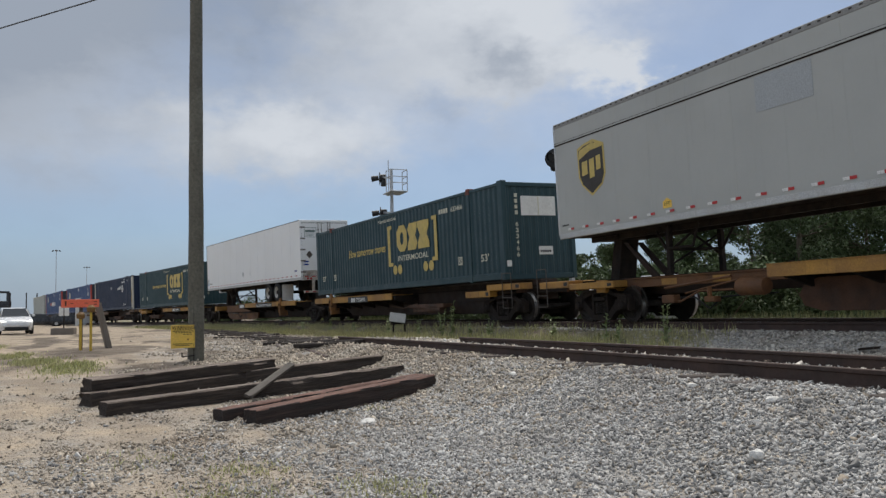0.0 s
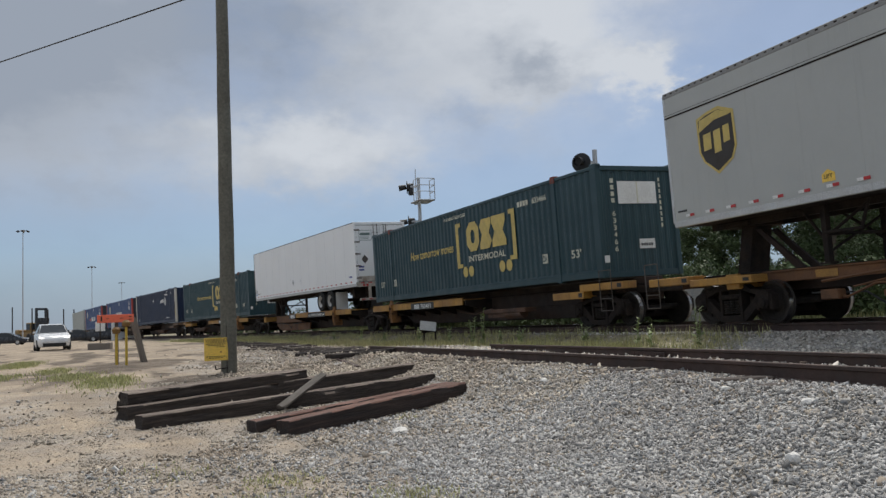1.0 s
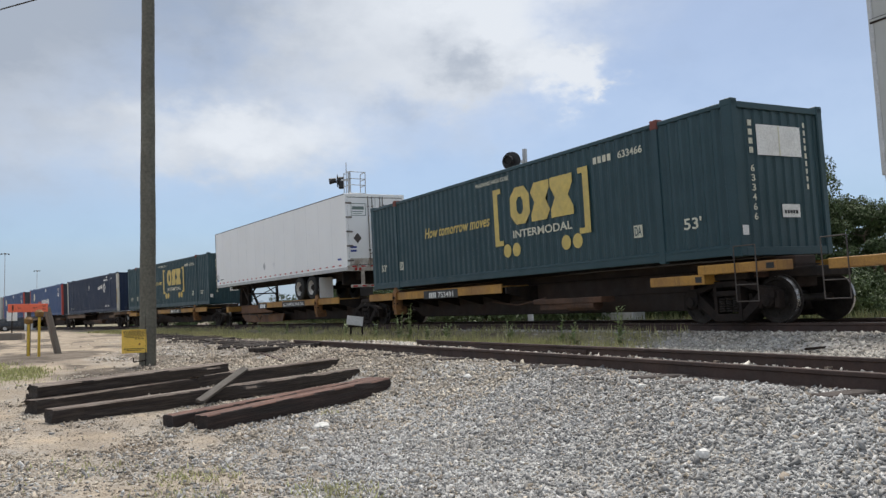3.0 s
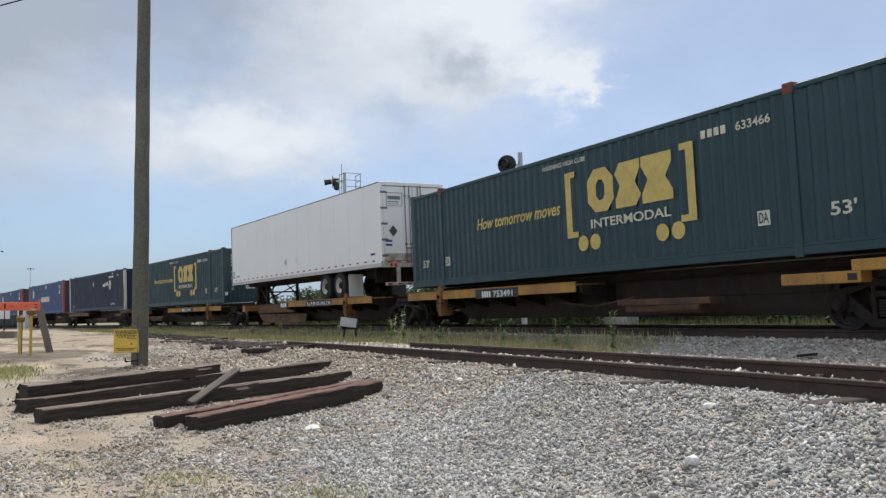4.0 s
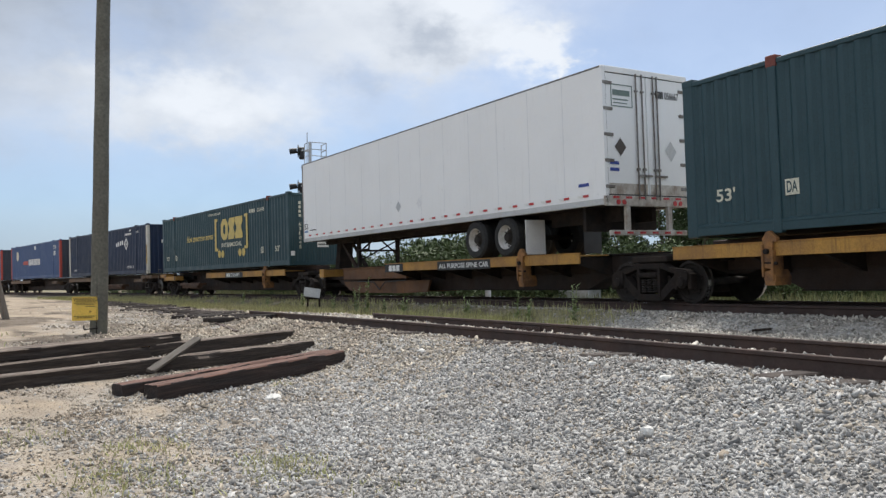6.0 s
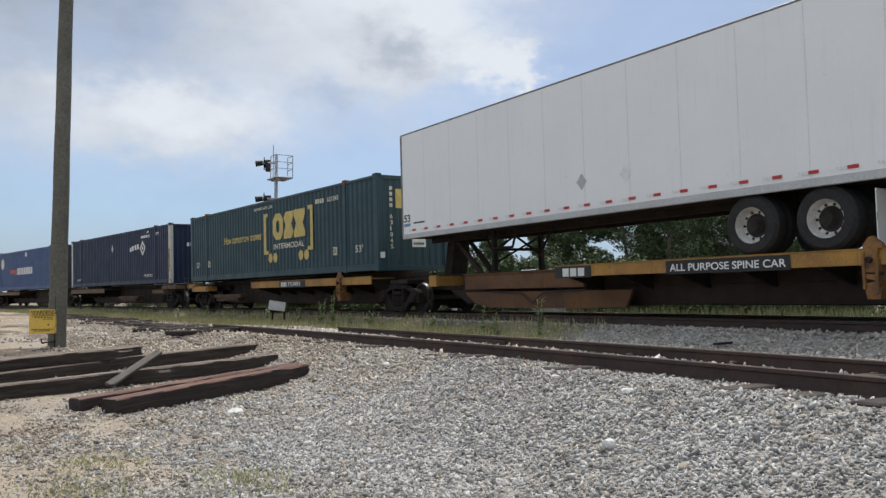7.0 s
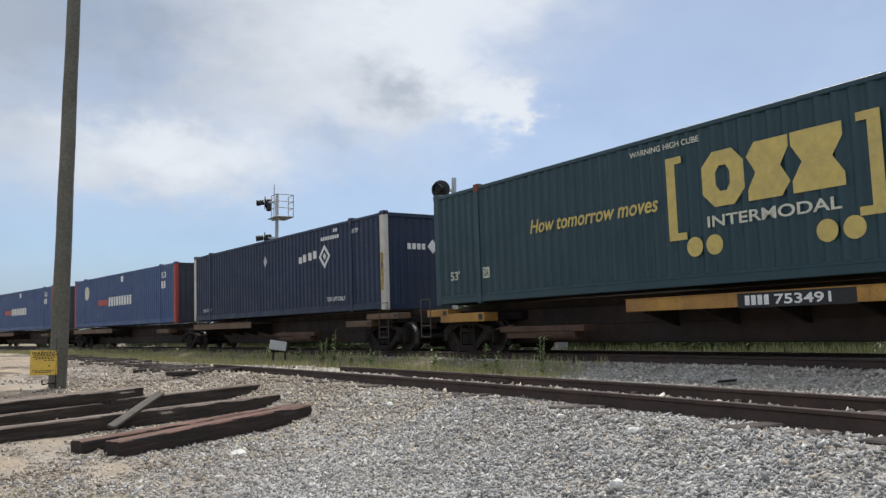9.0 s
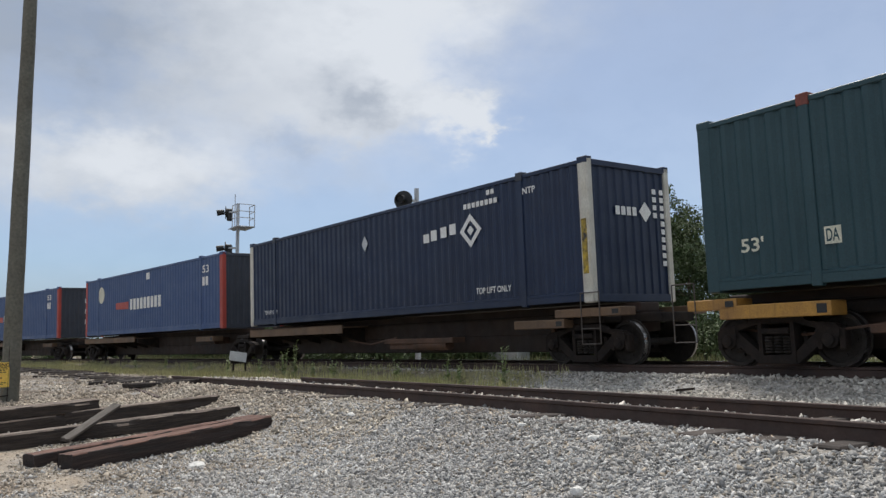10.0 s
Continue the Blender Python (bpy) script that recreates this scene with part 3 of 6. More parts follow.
def build_siding():
    track = thing("siding_track", "disused siding with dark rusty rails ending in gravel", "railway track", kind="structure")
    for off, start in ((0.036, -20.4), (1.541, -16.6)):
        xs = [start + 0.75 * i for i in range(int((26 - start) / 0.75))]
        pts = [(x, siding_y(x) + off, 0.500) for x in xs]
        head = [math.atan2(siding_y(x + .1) - siding_y(x - .1), .2) for x in xs]
        part("rail", sweep(pts, head, 0), RAIL, track, "dark rusty steel rail")
    tie = Shape().box(-0.115, 0.115, -1.3, 1.3, -0.17, 0, 0.015).mesh("tie", TIE)
    for i in range(70):
        x = -19.6 + i * 0.54 + random.uniform(-0.05, 0.05)
        TIE_X.append(x)
        ob = new("tie", tie)
        ob.parent = track
        ob.matrix_basis = pose(x, siding_y(x) + 0.84 + random.uniform(-0.26, 0.05), 0.540 + random.uniform(-0.045, 0.018), random.uniform(-0.6, 0.6), 0, random.uniform(-2.5, 2.5) - 1)
    plate = Shape().box(-0.1, 0.1, -0.17, 0.17, 0, 0.018, 0.004).mesh("tie_plate", RAIL)
    anchor = Shape().box(-0.02, 0.02, -0.10, -0.07, 0.0, 0.05).box(-0.02, 0.02, -0.075, -0.02, 0.03, 0.05)
    am = anchor.mesh("rail_anchor", material("light_rust", (0.30, 0.23, 0.18), 0.8))
    for i in range(36):
        x = -19.3 + i * 0.54
        for off in (0.036, 1.541):
            ob = new("tie_plate", plate)
            ob.parent = track
            ob.matrix_basis = pose(x, siding_y(x) + off, 0.489)
        if i % 3 == 0:
            ob = new("rail_anchor", am)
            ob.parent = track
            ob.matrix_basis = pose(x + 0.27, siding_y(x) + 1.541, 0.515)
    bar = Shape().box(-0.45, 0.45, -0.035, -0.013, 0.035, 0.115, 0.006)
    for k in range(6):
        bar.rod((-0.38 + k * 0.15, -0.05, 0.075), (-0.38 + k * 0.15, -0.03, 0.075), 0.018, n=6)
    ob = part("joint_bar", bar, RAIL, track, "bolted rail joint bar")
    ob.matrix_basis = pose(-10.9, siding_y(-10.9) + 1.541, 0.500)


build_main_track()
build_siding()


# ---- the train ----
# along the train s = 0 at the leading corner of the first green container; local z = 0 at the rail head
def corrugated(s, x0, x1, y_out, y_in, z0, z1, pitch=0.28):
    """A steel wall of trapezoid ribs facing y_out."""
    n = max(1, round((x1 - x0) / pitch))
    p = (x1 - x0) / n
    line = []
    for i in range(n):
        a = x0 + i * p
        line += [(a, y_out), (a + p * 0.28, y_out), (a + p * 0.5, y_in), (a + p * 0.78, y_in)]
    line.append((x1, y_out))
    v = [(x, y, z) for z in (z0, z1) for x, y in line]
    k = len(line)
    s.add(v, [(i, i + 1, k + i + 1, k + i) for i in range(k - 1)])
    return s


REDCAST = material("faded_red_casting", (0.20, 0.055, 0.04), 0.7, second=(0.08, 0.04, 0.035), blotch=8)


def container(label, paint, post_paint=None, post_label="", group="freight containers", end_paint=None, cast=None):
    c = thing("freight_container", label, "container", group)
    h = 8.075
    post_paint = post_paint or paint
    z0, z1 = 1.235, 4.12
    for sgn in (-1, 1):
        side = Shape()
        for a, b in ((-h + 0.2, -6.18), (-6.01, 6.01), (6.18, h - 0.2)):
            corrugated(side, a, b, sgn * 1.274, sgn * 1.238, z0 + 0.22, z1 - 0.09)
        part("side_panel", side, paint, c)
        part("bottom_rail", Shape().box(-h + 0.1, h - 0.1, min(sgn * 1.288, sgn * 1.22), max(sgn * 1.288, sgn * 1.22), z0 + 0.02, z0 + 0.17, 0.01)
             .prism([(sgn * 1.288, z0 + 0.17), (sgn * 1.288, z0 + 0.20), (sgn * 1.25, z0 + 0.235), (sgn * 1.22, z0 + 0.17)], "x", -h + 0.1, h - 0.1), paint, c)
        part("top_rail", Shape().box(-h + 0.1, h - 0.1, min(sgn * 1.288, sgn * 1.21), max(sgn * 1.288, sgn * 1.21), z1 - 0.11, z1 - 0.02, 0.012), paint, c)
        for x in (-6.095, 6.095):
            part("lifting_post", Shape().box(x - 0.085, x + 0.085, min(sgn * 1.306, sgn * 1.18), max(sgn * 1.306, sgn * 1.18), z0 - 0.02, z1 + 0.02, 0.014), paint, c)
            part("corner_casting", Shape().box(x - 0.10, x + 0.10, min(sgn * 1.312, sgn * 1.13), max(sgn * 1.312, sgn * 1.13), z1 - 0.16, z1 + 0.035, 0.012), cast or paint, c)
        for x in (-h, h):
            xs = (x, x + 0.26) if x < 0 else (x - 0.26, x)
            part("corner_post", Shape().box(*xs, min(sgn * 1.294, sgn * 1.13), max(sgn * 1.294, sgn * 1.13), z0 - 0.01, z1, 0.022), post_paint, c, post_label)
            part("corner_casting", Shape().box(*xs, min(sgn * 1.298, sgn * 1.12), max(sgn * 1.298, sgn * 1.12), z1 - 0.11, z1 + 0.03, 0.014), paint, c)
    for sgn in (-1, 1):
        e = Shape()
        x = sgn * (h - 0.05)
        v, line = [], []
        for i in range(9):
            a = -1.13 + i * 0.251
            line += [(a, x), (a + 0.09, x), (a + 0.125, x - sgn * 0.03), (a + 0.215, x - sgn * 0.03)]
        line = [(min(a, 1.13), b) for a, b in line] + [(1.13, x)]
        k = len(line)
        e.add([(b, a, z) for z in (z0 + 0.1, z1 - 0.1) for a, b in line], [(i, i + 1, k + i + 1, k + i) for i in range(k - 1)])
        e.box(x - 0.04, x + 0.04, -1.13, 1.13, z1 - 0.14, z1 - 0.02, 0.01).box(x - 0.04, x + 0.04, -1.13, 1.13, z0, z0 + 0.16, 0.01)
        part("end_panel", e, end_paint or paint, c)
    roof = Shape().box(-h + 0.1, h - 0.1, -1.2, 1.2, z1 - 0.06, z1 - 0.02)
    for i in range(26):
        roof.box(-7.6 + i * 0.6, -7.3 + i * 0.6, -1.1, 1.1, z1 - 0.02, z1)
    part("roof_panel", roof, paint, c)
    part("underframe", Shape().box(-h + 0.2, h - 0.2, -1.2, 1.2, z0 + 0.03, z0 + 0.10), GRIME, c)
    return c


def flat_shape(outline, y, mat, parent, name="emblem", depth=0.005, label=""):
    return part(name, Shape().prism(outline, "y", y - depth, y), mat, parent, label)


def disc(x, z, r, y, mat, parent):
    return flat_shape([(x + r * math.cos(a * math.pi / 12), z + r * math.sin(a * math.pi / 12)) for a in range(24)], y, mat, parent, "dot")


def green_markings(c, number, end_plate, end_label):
    """Slogan, emblem and marks; x = s + 8.075."""
    y = -1.277
    k = 8.075
    lettering("How tomorrow moves", -12.14 + k, -8.36 + k, 2.68, 2.99, y - 0.002, YELLOW, c, shear=0.25)
    lettering("INTERMODAL", -7.27 + k, -4.82 + k, 2.24, 2.44, y - 0.002, PALE, c)
    lettering("WARNING HIGH CUBE", -9.01 + k, -7.35 + k, 3.79, 3.90, y - 0.002, PALE, c)
    bars(-3.94 + k, -3.30 + k, 3.59, 3.74, y, PALE, c, 4)
    lettering(number, -3.12 + k, -2.37 + k, 3.58, 3.74, y - 0.002, PALE, c)
    for a, b in ((-1.36, -0.90), (-15.44, -15.02)):
        lettering("53'", a + k, b + k, 1.84, 2.07, y - 0.002, PALE, c)
    for a in (-2.77, -14.0):
        flat_shape([(a + k, 1.82), (a + 0.26 + k, 1.82), (a + 0.26 + k, 2.08), (a + k, 2.08)], y, PALE, c, "marking")
        lettering("DA", a + 0.03 + k, a + 0.23 + k, 1.86, 2.05, y - 0.008, GREEN, c)
    # brackets and plain blocks for the emblem
    for sgn, a in ((1, -8.13), (-1, -4.15)):
        o = [(0, 0), (0.40, 0), (0.40, 0.13), (0.20, 0.13), (0.20, 1.39), (0.36, 1.39), (0.36, 1.52), (0, 1.52)]
        o = [(a + k + sgn * p, 2.09 + q) for p, q in o]
        flat_shape(o, y, YELLOW, c, "bracket")
    # three plain blocks: a pierced octagon, a slanted stack and a waisted block
    z, x = 2.58, -7.33 + k
    o8 = [(0.24, 0), (0.64, 0), (0.86, 0.24), (0.86, 0.72), (0.64, 0.96), (0.24, 0.96), (0, 0.72), (0, 0.24)]
    inner = [(0.43 + (p - 0.43) * 0.34, 0.48 + (q - 0.48) * 0.46) for p, q in o8]
    rims = [(x + p, d, z + q) for d in (y - 0.005, y) for p, q in (*o8, *inner)]
    turn = [(i, (i + 1) % 8) for i in range(8)]
    ring = Shape().add(rims, [(i, j, j + 8, i + 8) for i, j in turn] + [(i + 16, j + 16, j, i) for i, j in turn] + [(i + 8, j + 8, j + 24, i + 24) for i, j in turn])
    part("emblem", ring, YELLOW, c, "faded yellow emblem block")
    x += 0.90
    flat_shape([(x + 0.02, z), (x + 0.64, z), (x + 0.80, z + 0.22), (x + 0.64, z + 0.50), (x + 0.80, z + 0.78), (x + 0.80, z + 0.96), (x + 0.18, z + 0.96), (x + 0.02, z + 0.74), (x + 0.18, z + 0.46), (x + 0.02, z + 0.18)], y, YELLOW, c, label="faded yellow emblem block")
    x += 0.84
    flat_shape([(x, z), (x + 0.86, z), (x + 0.86, z + 0.2), (x + 0.68, z + 0.48), (x + 0.86, z + 0.76), (x + 0.86, z + 0.97), (x, z + 0.97), (x, z + 0.76), (x + 0.18, z + 0.48), (x, z + 0.2)], y, YELLOW, c, label="faded yellow emblem block")
    for a in (-7.57, -7.15, -5.08, -4.65):
        disc(a + k, 1.94, 0.175, y, YELLOW, c)
    # leading end
    xe = 8.036
    part("end_plate", Shape().box(xe, xe + 0.006, -0.62, 0.62, 3.12, 3.70), end_plate, c, end_label)
    part("end_plate_seam", Shape().box(xe + 0.006, xe + 0.008, -0.02, 0.02, 3.12, 3.70), PALE, c)
    part("label_plate", Shape().box(xe, xe + 0.006, -0.05, 0.45, 1.95, 2.2), WHITE, c, "white capacity label")
    bars(0.0, 0.40, 2.02, 2.09, xe + 0.006, BLACK, c, 5, end=True)
    s = Shape()
    for i in range(10):
        if i < 4:
            s.box(xe, xe + 0.005, -0.84, -0.74, 3.66 - i * 0.17, 3.77 - i * 0.17)
        if i < 9:
            s.box(xe, xe + 0.005, 0.72, 0.77, 3.70 - i * 0.15, 3.80 - i * 0.15)
    part("marking", s, PALE, c)
    for i, d in enumerate(number):
        lettering(d, -0.84, -0.74 if d != "1" else -0.79, 2.80 - i * 0.18, 2.93 - i * 0.18, xe + 0.004, PALE, c, end=True)
    part("label_plate", Shape().box(xe + 0.03, xe + 0.04, -1.22, -1.06, 1.62, 1.80), WHITE, c)


def trailer(label, skin, roof_trim, group="road trailers", grey=False):
    c = thing("semi_trailer", label, "trailer", group)
    h, z0, z1 = 8.075, 2.14 if grey else 2.065, 5.13 if grey else 5.01
    body = Shape()
    r = 0.10
    o = [(-h, -1.295 + r), (-h + r * 0.3, -1.295 + r * 0.3), (-h + r, -1.295), (h, -1.295), (h, 1.295), (-h + r, 1.295), (-h + r * 0.3, 1.295 - r * 0.3), (-h, 1.295 - r)]
    body.prism(o, "z", z0 + 0.13, z1 - 0.04)
    part("body", body, skin, c)
    strip = Shape().box(-0.012, 0.012, -1.2975, -1.294, z0 + 0.15, z1 - 0.08).mesh("panel_joint", skin if grey else SEAM)
    for i in range(1, 13):
        o = new("panel_joint", strip)
        o.parent = c
        o.matrix_basis = pose(-h + i * 1.243, 0, 0)
    for sgn in (-1, 1):
        a, b = sorted((sgn * 1.304, sgn * 1.24))
        part("bottom_rail", Shape().box(-h + 0.05, h, a, b, z0, z0 + 0.14, 0.012), ALU, c, "dull metal lower side rail")
        part("top_rail", Shape().box(-h + 0.02, h, a, b, z1 - (0.12 if grey else 0.045), z1, 0.012), roof_trim, c)
    if grey:
        part("drip_rail", Shape().box(-h + 0.03, h, -1.312, -1.29, 4.585, 4.62), skin, c, "dull metal drip rail")
        part("drip_groove", Shape().box(-h + 0.03, h, -1.304, -1.29, 4.555, 4.585).box(-h + 0.03, h, -1.304, -1.29, 4.62, 4.632), GRIME, c, "dark line under the drip rail")
        rivets = Shape()
        for i in range(80):
            rivets.box(-h + 0.1 + i * 0.2, -h + 0.16 + i * 0.2, -1.309, -1.30, z1 - 0.06, z1 - 0.035)
        tagged(part("rivet_row", rivets, GRIME, c), kind="stuff")
    part("roof_panel", Shape().box(-h + 0.05, h - 0.02, -1.27, 1.27, z1 - 0.05, z1 - 0.01), skin, c)
    part("underframe", Shape().box(-h + 0.1, h - 0.05, -1.24, 1.24, z0 + 0.02, z0 + 0.12)
         .box(-h + 0.3, h - 2.4, -0.5, -0.4, z0 - 0.12, z0 + 0.02).box(-h + 0.3, h - 2.4, 0.4, 0.5, z0 - 0.12, z0 + 0.02), GRIME, c, "dark trailer underframe")
    wide = 0.13 if grey else 0.17
    red = Shape().box(0, wide, -1.309, -1.303, z0 + 0.20, z0 + 0.255).mesh("red_reflector", REFLECT_RED)
    white = Shape().box(-wide, 0, -1.309, -1.303, z0 + 0.20, z0 + 0.255).mesh("white_reflector", WHITE)
    x = -h + 0.35
    k = 0
    while x < h - 0.5:
        for me in (red, white):
            o = new(me.name, me)
            o.parent = c
            o.matrix_basis = pose(x + 0.24, 0, 0)
        x += 0.6215
        k += 1
    # landing gear
    for y in (-0.75, 0.75):
        part("landing_leg", Shape().box(-4.56, -4.44, y - 0.06, y + 0.06, 1.09, z0, 0.01).box(-4.62, -4.38, y - 0.1, y + 0.1, 1.05, 1.09), GRIME, c)
        part("leg_brace", Shape().rod((-4.5, y, 1.55), (-3.7, y * 0.6, z0), 0.03).rod((-4.5, y, 1.45), (-5.3, y * 0.6, z0), 0.03), GRIME, c)
    part("cross_brace", Shape().rod((-4.5, -0.75, 1.6), (-4.5, 0.75, 1.6), 0.035).rod((-4.5, -0.75, 1.25), (-4.5, 0.75, 1.95), 0.025).rod((-4.5, -0.8, 1.62), (-3.7, -0.8, 1.62), 0.03).rod((-3.7, -0.8, 1.62), (-3.5, -0.8, 2.1), 0.03), GRIME, c)
    part("front_corner_trim", Shape().box(-h - 0.004, -h + 0.075, -1.299, -1.2, z0 + 0.1, z1 - 0.04, 0.012), ALU if grey else DOOR_STEEL, c, "thin metal corner trim")
    # wheels
    for x in (3.22, 4.52):
        part("axle", Shape().rod((x, -0.9, 1.57), (x, 0.9, 1.57), 0.07).box(x - 0.4, x + 0.4, -0.6, -0.45, 1.62, z0), GRIME, c)
        for sgn in (-1, 1):
            yo = sgn * 1.25
            tyre = part("tyre", Shape().lathe([(0.0, 0.30), (0.0, 0.44), (0.05, 0.50), (0.22, 0.505), (0.28, 0.47), (0.33, 0.47), (0.38, 0.505), (0.54, 0.50), (0.58, 0.44), (0.58, 0.30)], (x, yo, 1.575), (x, 0, 1.575), 28, caps=False), RUBBER, c, smooth=True)
            part("wheel_rim", Shape().lathe([(0.012, 0.335), (0.012, 0.30), (0.05, 0.285), (0.16, 0.255), (0.165, 0.20)], (x, yo, 1.575), (x, 0, 1.575), 24, caps=False), RIM, tyre, "white wheel rim", smooth=True)
            part("hub", Shape().lathe([(0.165, 0.205), (0.17, 0.15), (0.10, 0.12), (0.04, 0.10), (0.03, 0.02)], (x, yo, 1.575), (x, 0, 1.575), 20), WHEEL, tyre, "dirty dark hub", smooth=True)
            holes = Shape()
            for i in range(10):
                a = i * 0.628
                holes.rod((x + 0.225 * math.cos(a), yo - sgn * 0.15, 1.575 + 0.225 * math.sin(a)), (x + 0.225 * math.cos(a), yo - sgn * 0.20, 1.575 + 0.225 * math.sin(a)), 0.026, n=6)
            tagged(part("hub_holes", holes, BLACK, tyre), kind="stuff")
    part("mud_flap", Shape().box(5.28, 5.30, -1.22, -0.62, 1.12, 1.95, 0.004), WHITE if not grey else BLACK, c, "white mud flap")
    part("mud_flap", Shape().box(5.28, 5.30, 0.62, 1.22, 1.12, 1.95, 0.004), BLACK, c)
    if not grey:
        bars(5.30, 5.31, 1.5, 1.6, -1.225, BLACK, c, 1)
    # rear doors
    for sgn in (-1, 1):
        a, b = sorted((sgn * 0.015, sgn * 1.2))
        d = part("rear_door", Shape().box(h, h + 0.035, a, b, z0 + 0.22, z1 - 0.14, 0.008), skin, c)
        for y in (sgn * 0.32, sgn * 0.14 if sgn < 0 else 0.2):
            part("lock_rod", Shape().rod((h + 0.06, y, z0 + 0.12), (h + 0.06, y, z1 - 0.1), 0.017, n=8).box(h + 0.035, h + 0.08, y - 0.04, y + 0.04, z0 + 0.75, z0 + 0.80).box(h + 0.035, h + 0.08, y - 0.04, y + 0.04, z1 - 0.5, z1 - 0.46)
                 .box(h + 0.05, h + 0.09, y - 0.02, y + 0.22, z0 + 0.62, z0 + 0.66), DOOR_STEEL, d)
        part("door_seal", Shape().box(h + 0.03, h + 0.04, *sorted((sgn * 1.195, sgn * 1.215)), z0 + 0.2, z1 - 0.12).box(h + 0.03, h + 0.04, a, b, z1 - 0.15, z1 - 0.128).box(h + 0.03, h + 0.04, a, b, z0 + 0.205, z0 + 0.225), BLACK, d, "black rubber door seal")
        part("kick_plate", Shape().box(h + 0.034, h + 0.04, a + 0.03, b - 0.03, z0 + 0.23, z0 + 0.46, 0.002), DIRTY_WHITE, d, "scuffed rusty foot of the door")
        for i in range(5):
            z = z0 + 0.35 + i * 0.55
            part("hinge", Shape().box(h + 0.03, h + 0.06, *sorted((sgn * 1.02, sgn * 1.29)), z, z + 0.07, 0.008), DOOR_STEEL, d)
    part("door_frame", Shape().box(h - 0.02, h + 0.05, -1.30, -1.2, z0, z1, 0.01).box(h - 0.02, h + 0.05, 1.2, 1.30, z0, z1, 0.01).box(h - 0.02, h + 0.05, -1.2, 1.2, z1 - 0.13, z1, 0.01), ALU if grey else skin, c, "rear door frame")
    part("rear_sill", Shape().box(h - 0.02, h + 0.05, -1.3, 1.3, z0 - 0.02, z0 + 0.2, 0.01), ALU if grey else DIRTY_WHITE, c, "rust-stained rear sill")
    part("bumper", Shape().box(h - 0.05, h + 0.05, -1.15, 1.15, 1.42, 1.53, 0.01).box(h - 0.05, h + 0.03, -0.7, -0.58, 1.5, z0).box(h - 0.05, h + 0.03, 0.58, 0.7, 1.5, z0), ALU if grey else DIRTY_WHITE, c, "pale rear underride bumper")
    part("rear_crossmember", Shape().box(h - 0.9, h - 0.8, -1.1, 1.1, 1.55, z0, 0.01).box(h - 2.6, h - 0.3, -0.55, -0.42, 1.75, z0).box(h - 2.6, h - 0.3, 0.42, 0.55, 1.75, z0), GRIME, c)
    strip = Shape().box(h + 0.05, h + 0.056, -0.09, 0.09, -0.024, 0.024).mesh("reflector_strip", REFLECT_RED)
    for i in range(6):
        for z in (1.475, z0 + 0.16):
            o = new("reflector_strip", strip)
            o.parent = c
            o.matrix_basis = pose(0, -1.01 + i * 0.38, z)
    for y in (-0.95, -0.78, 0.78, 0.95):
        part("tail_lamp", Shape().rod((h + 0.05, y, z0 + 0.06), (h + 0.065, y, z0 + 0.06), 0.055, n=12), REFLECT_RED, c, "red tail lamp")
    return c


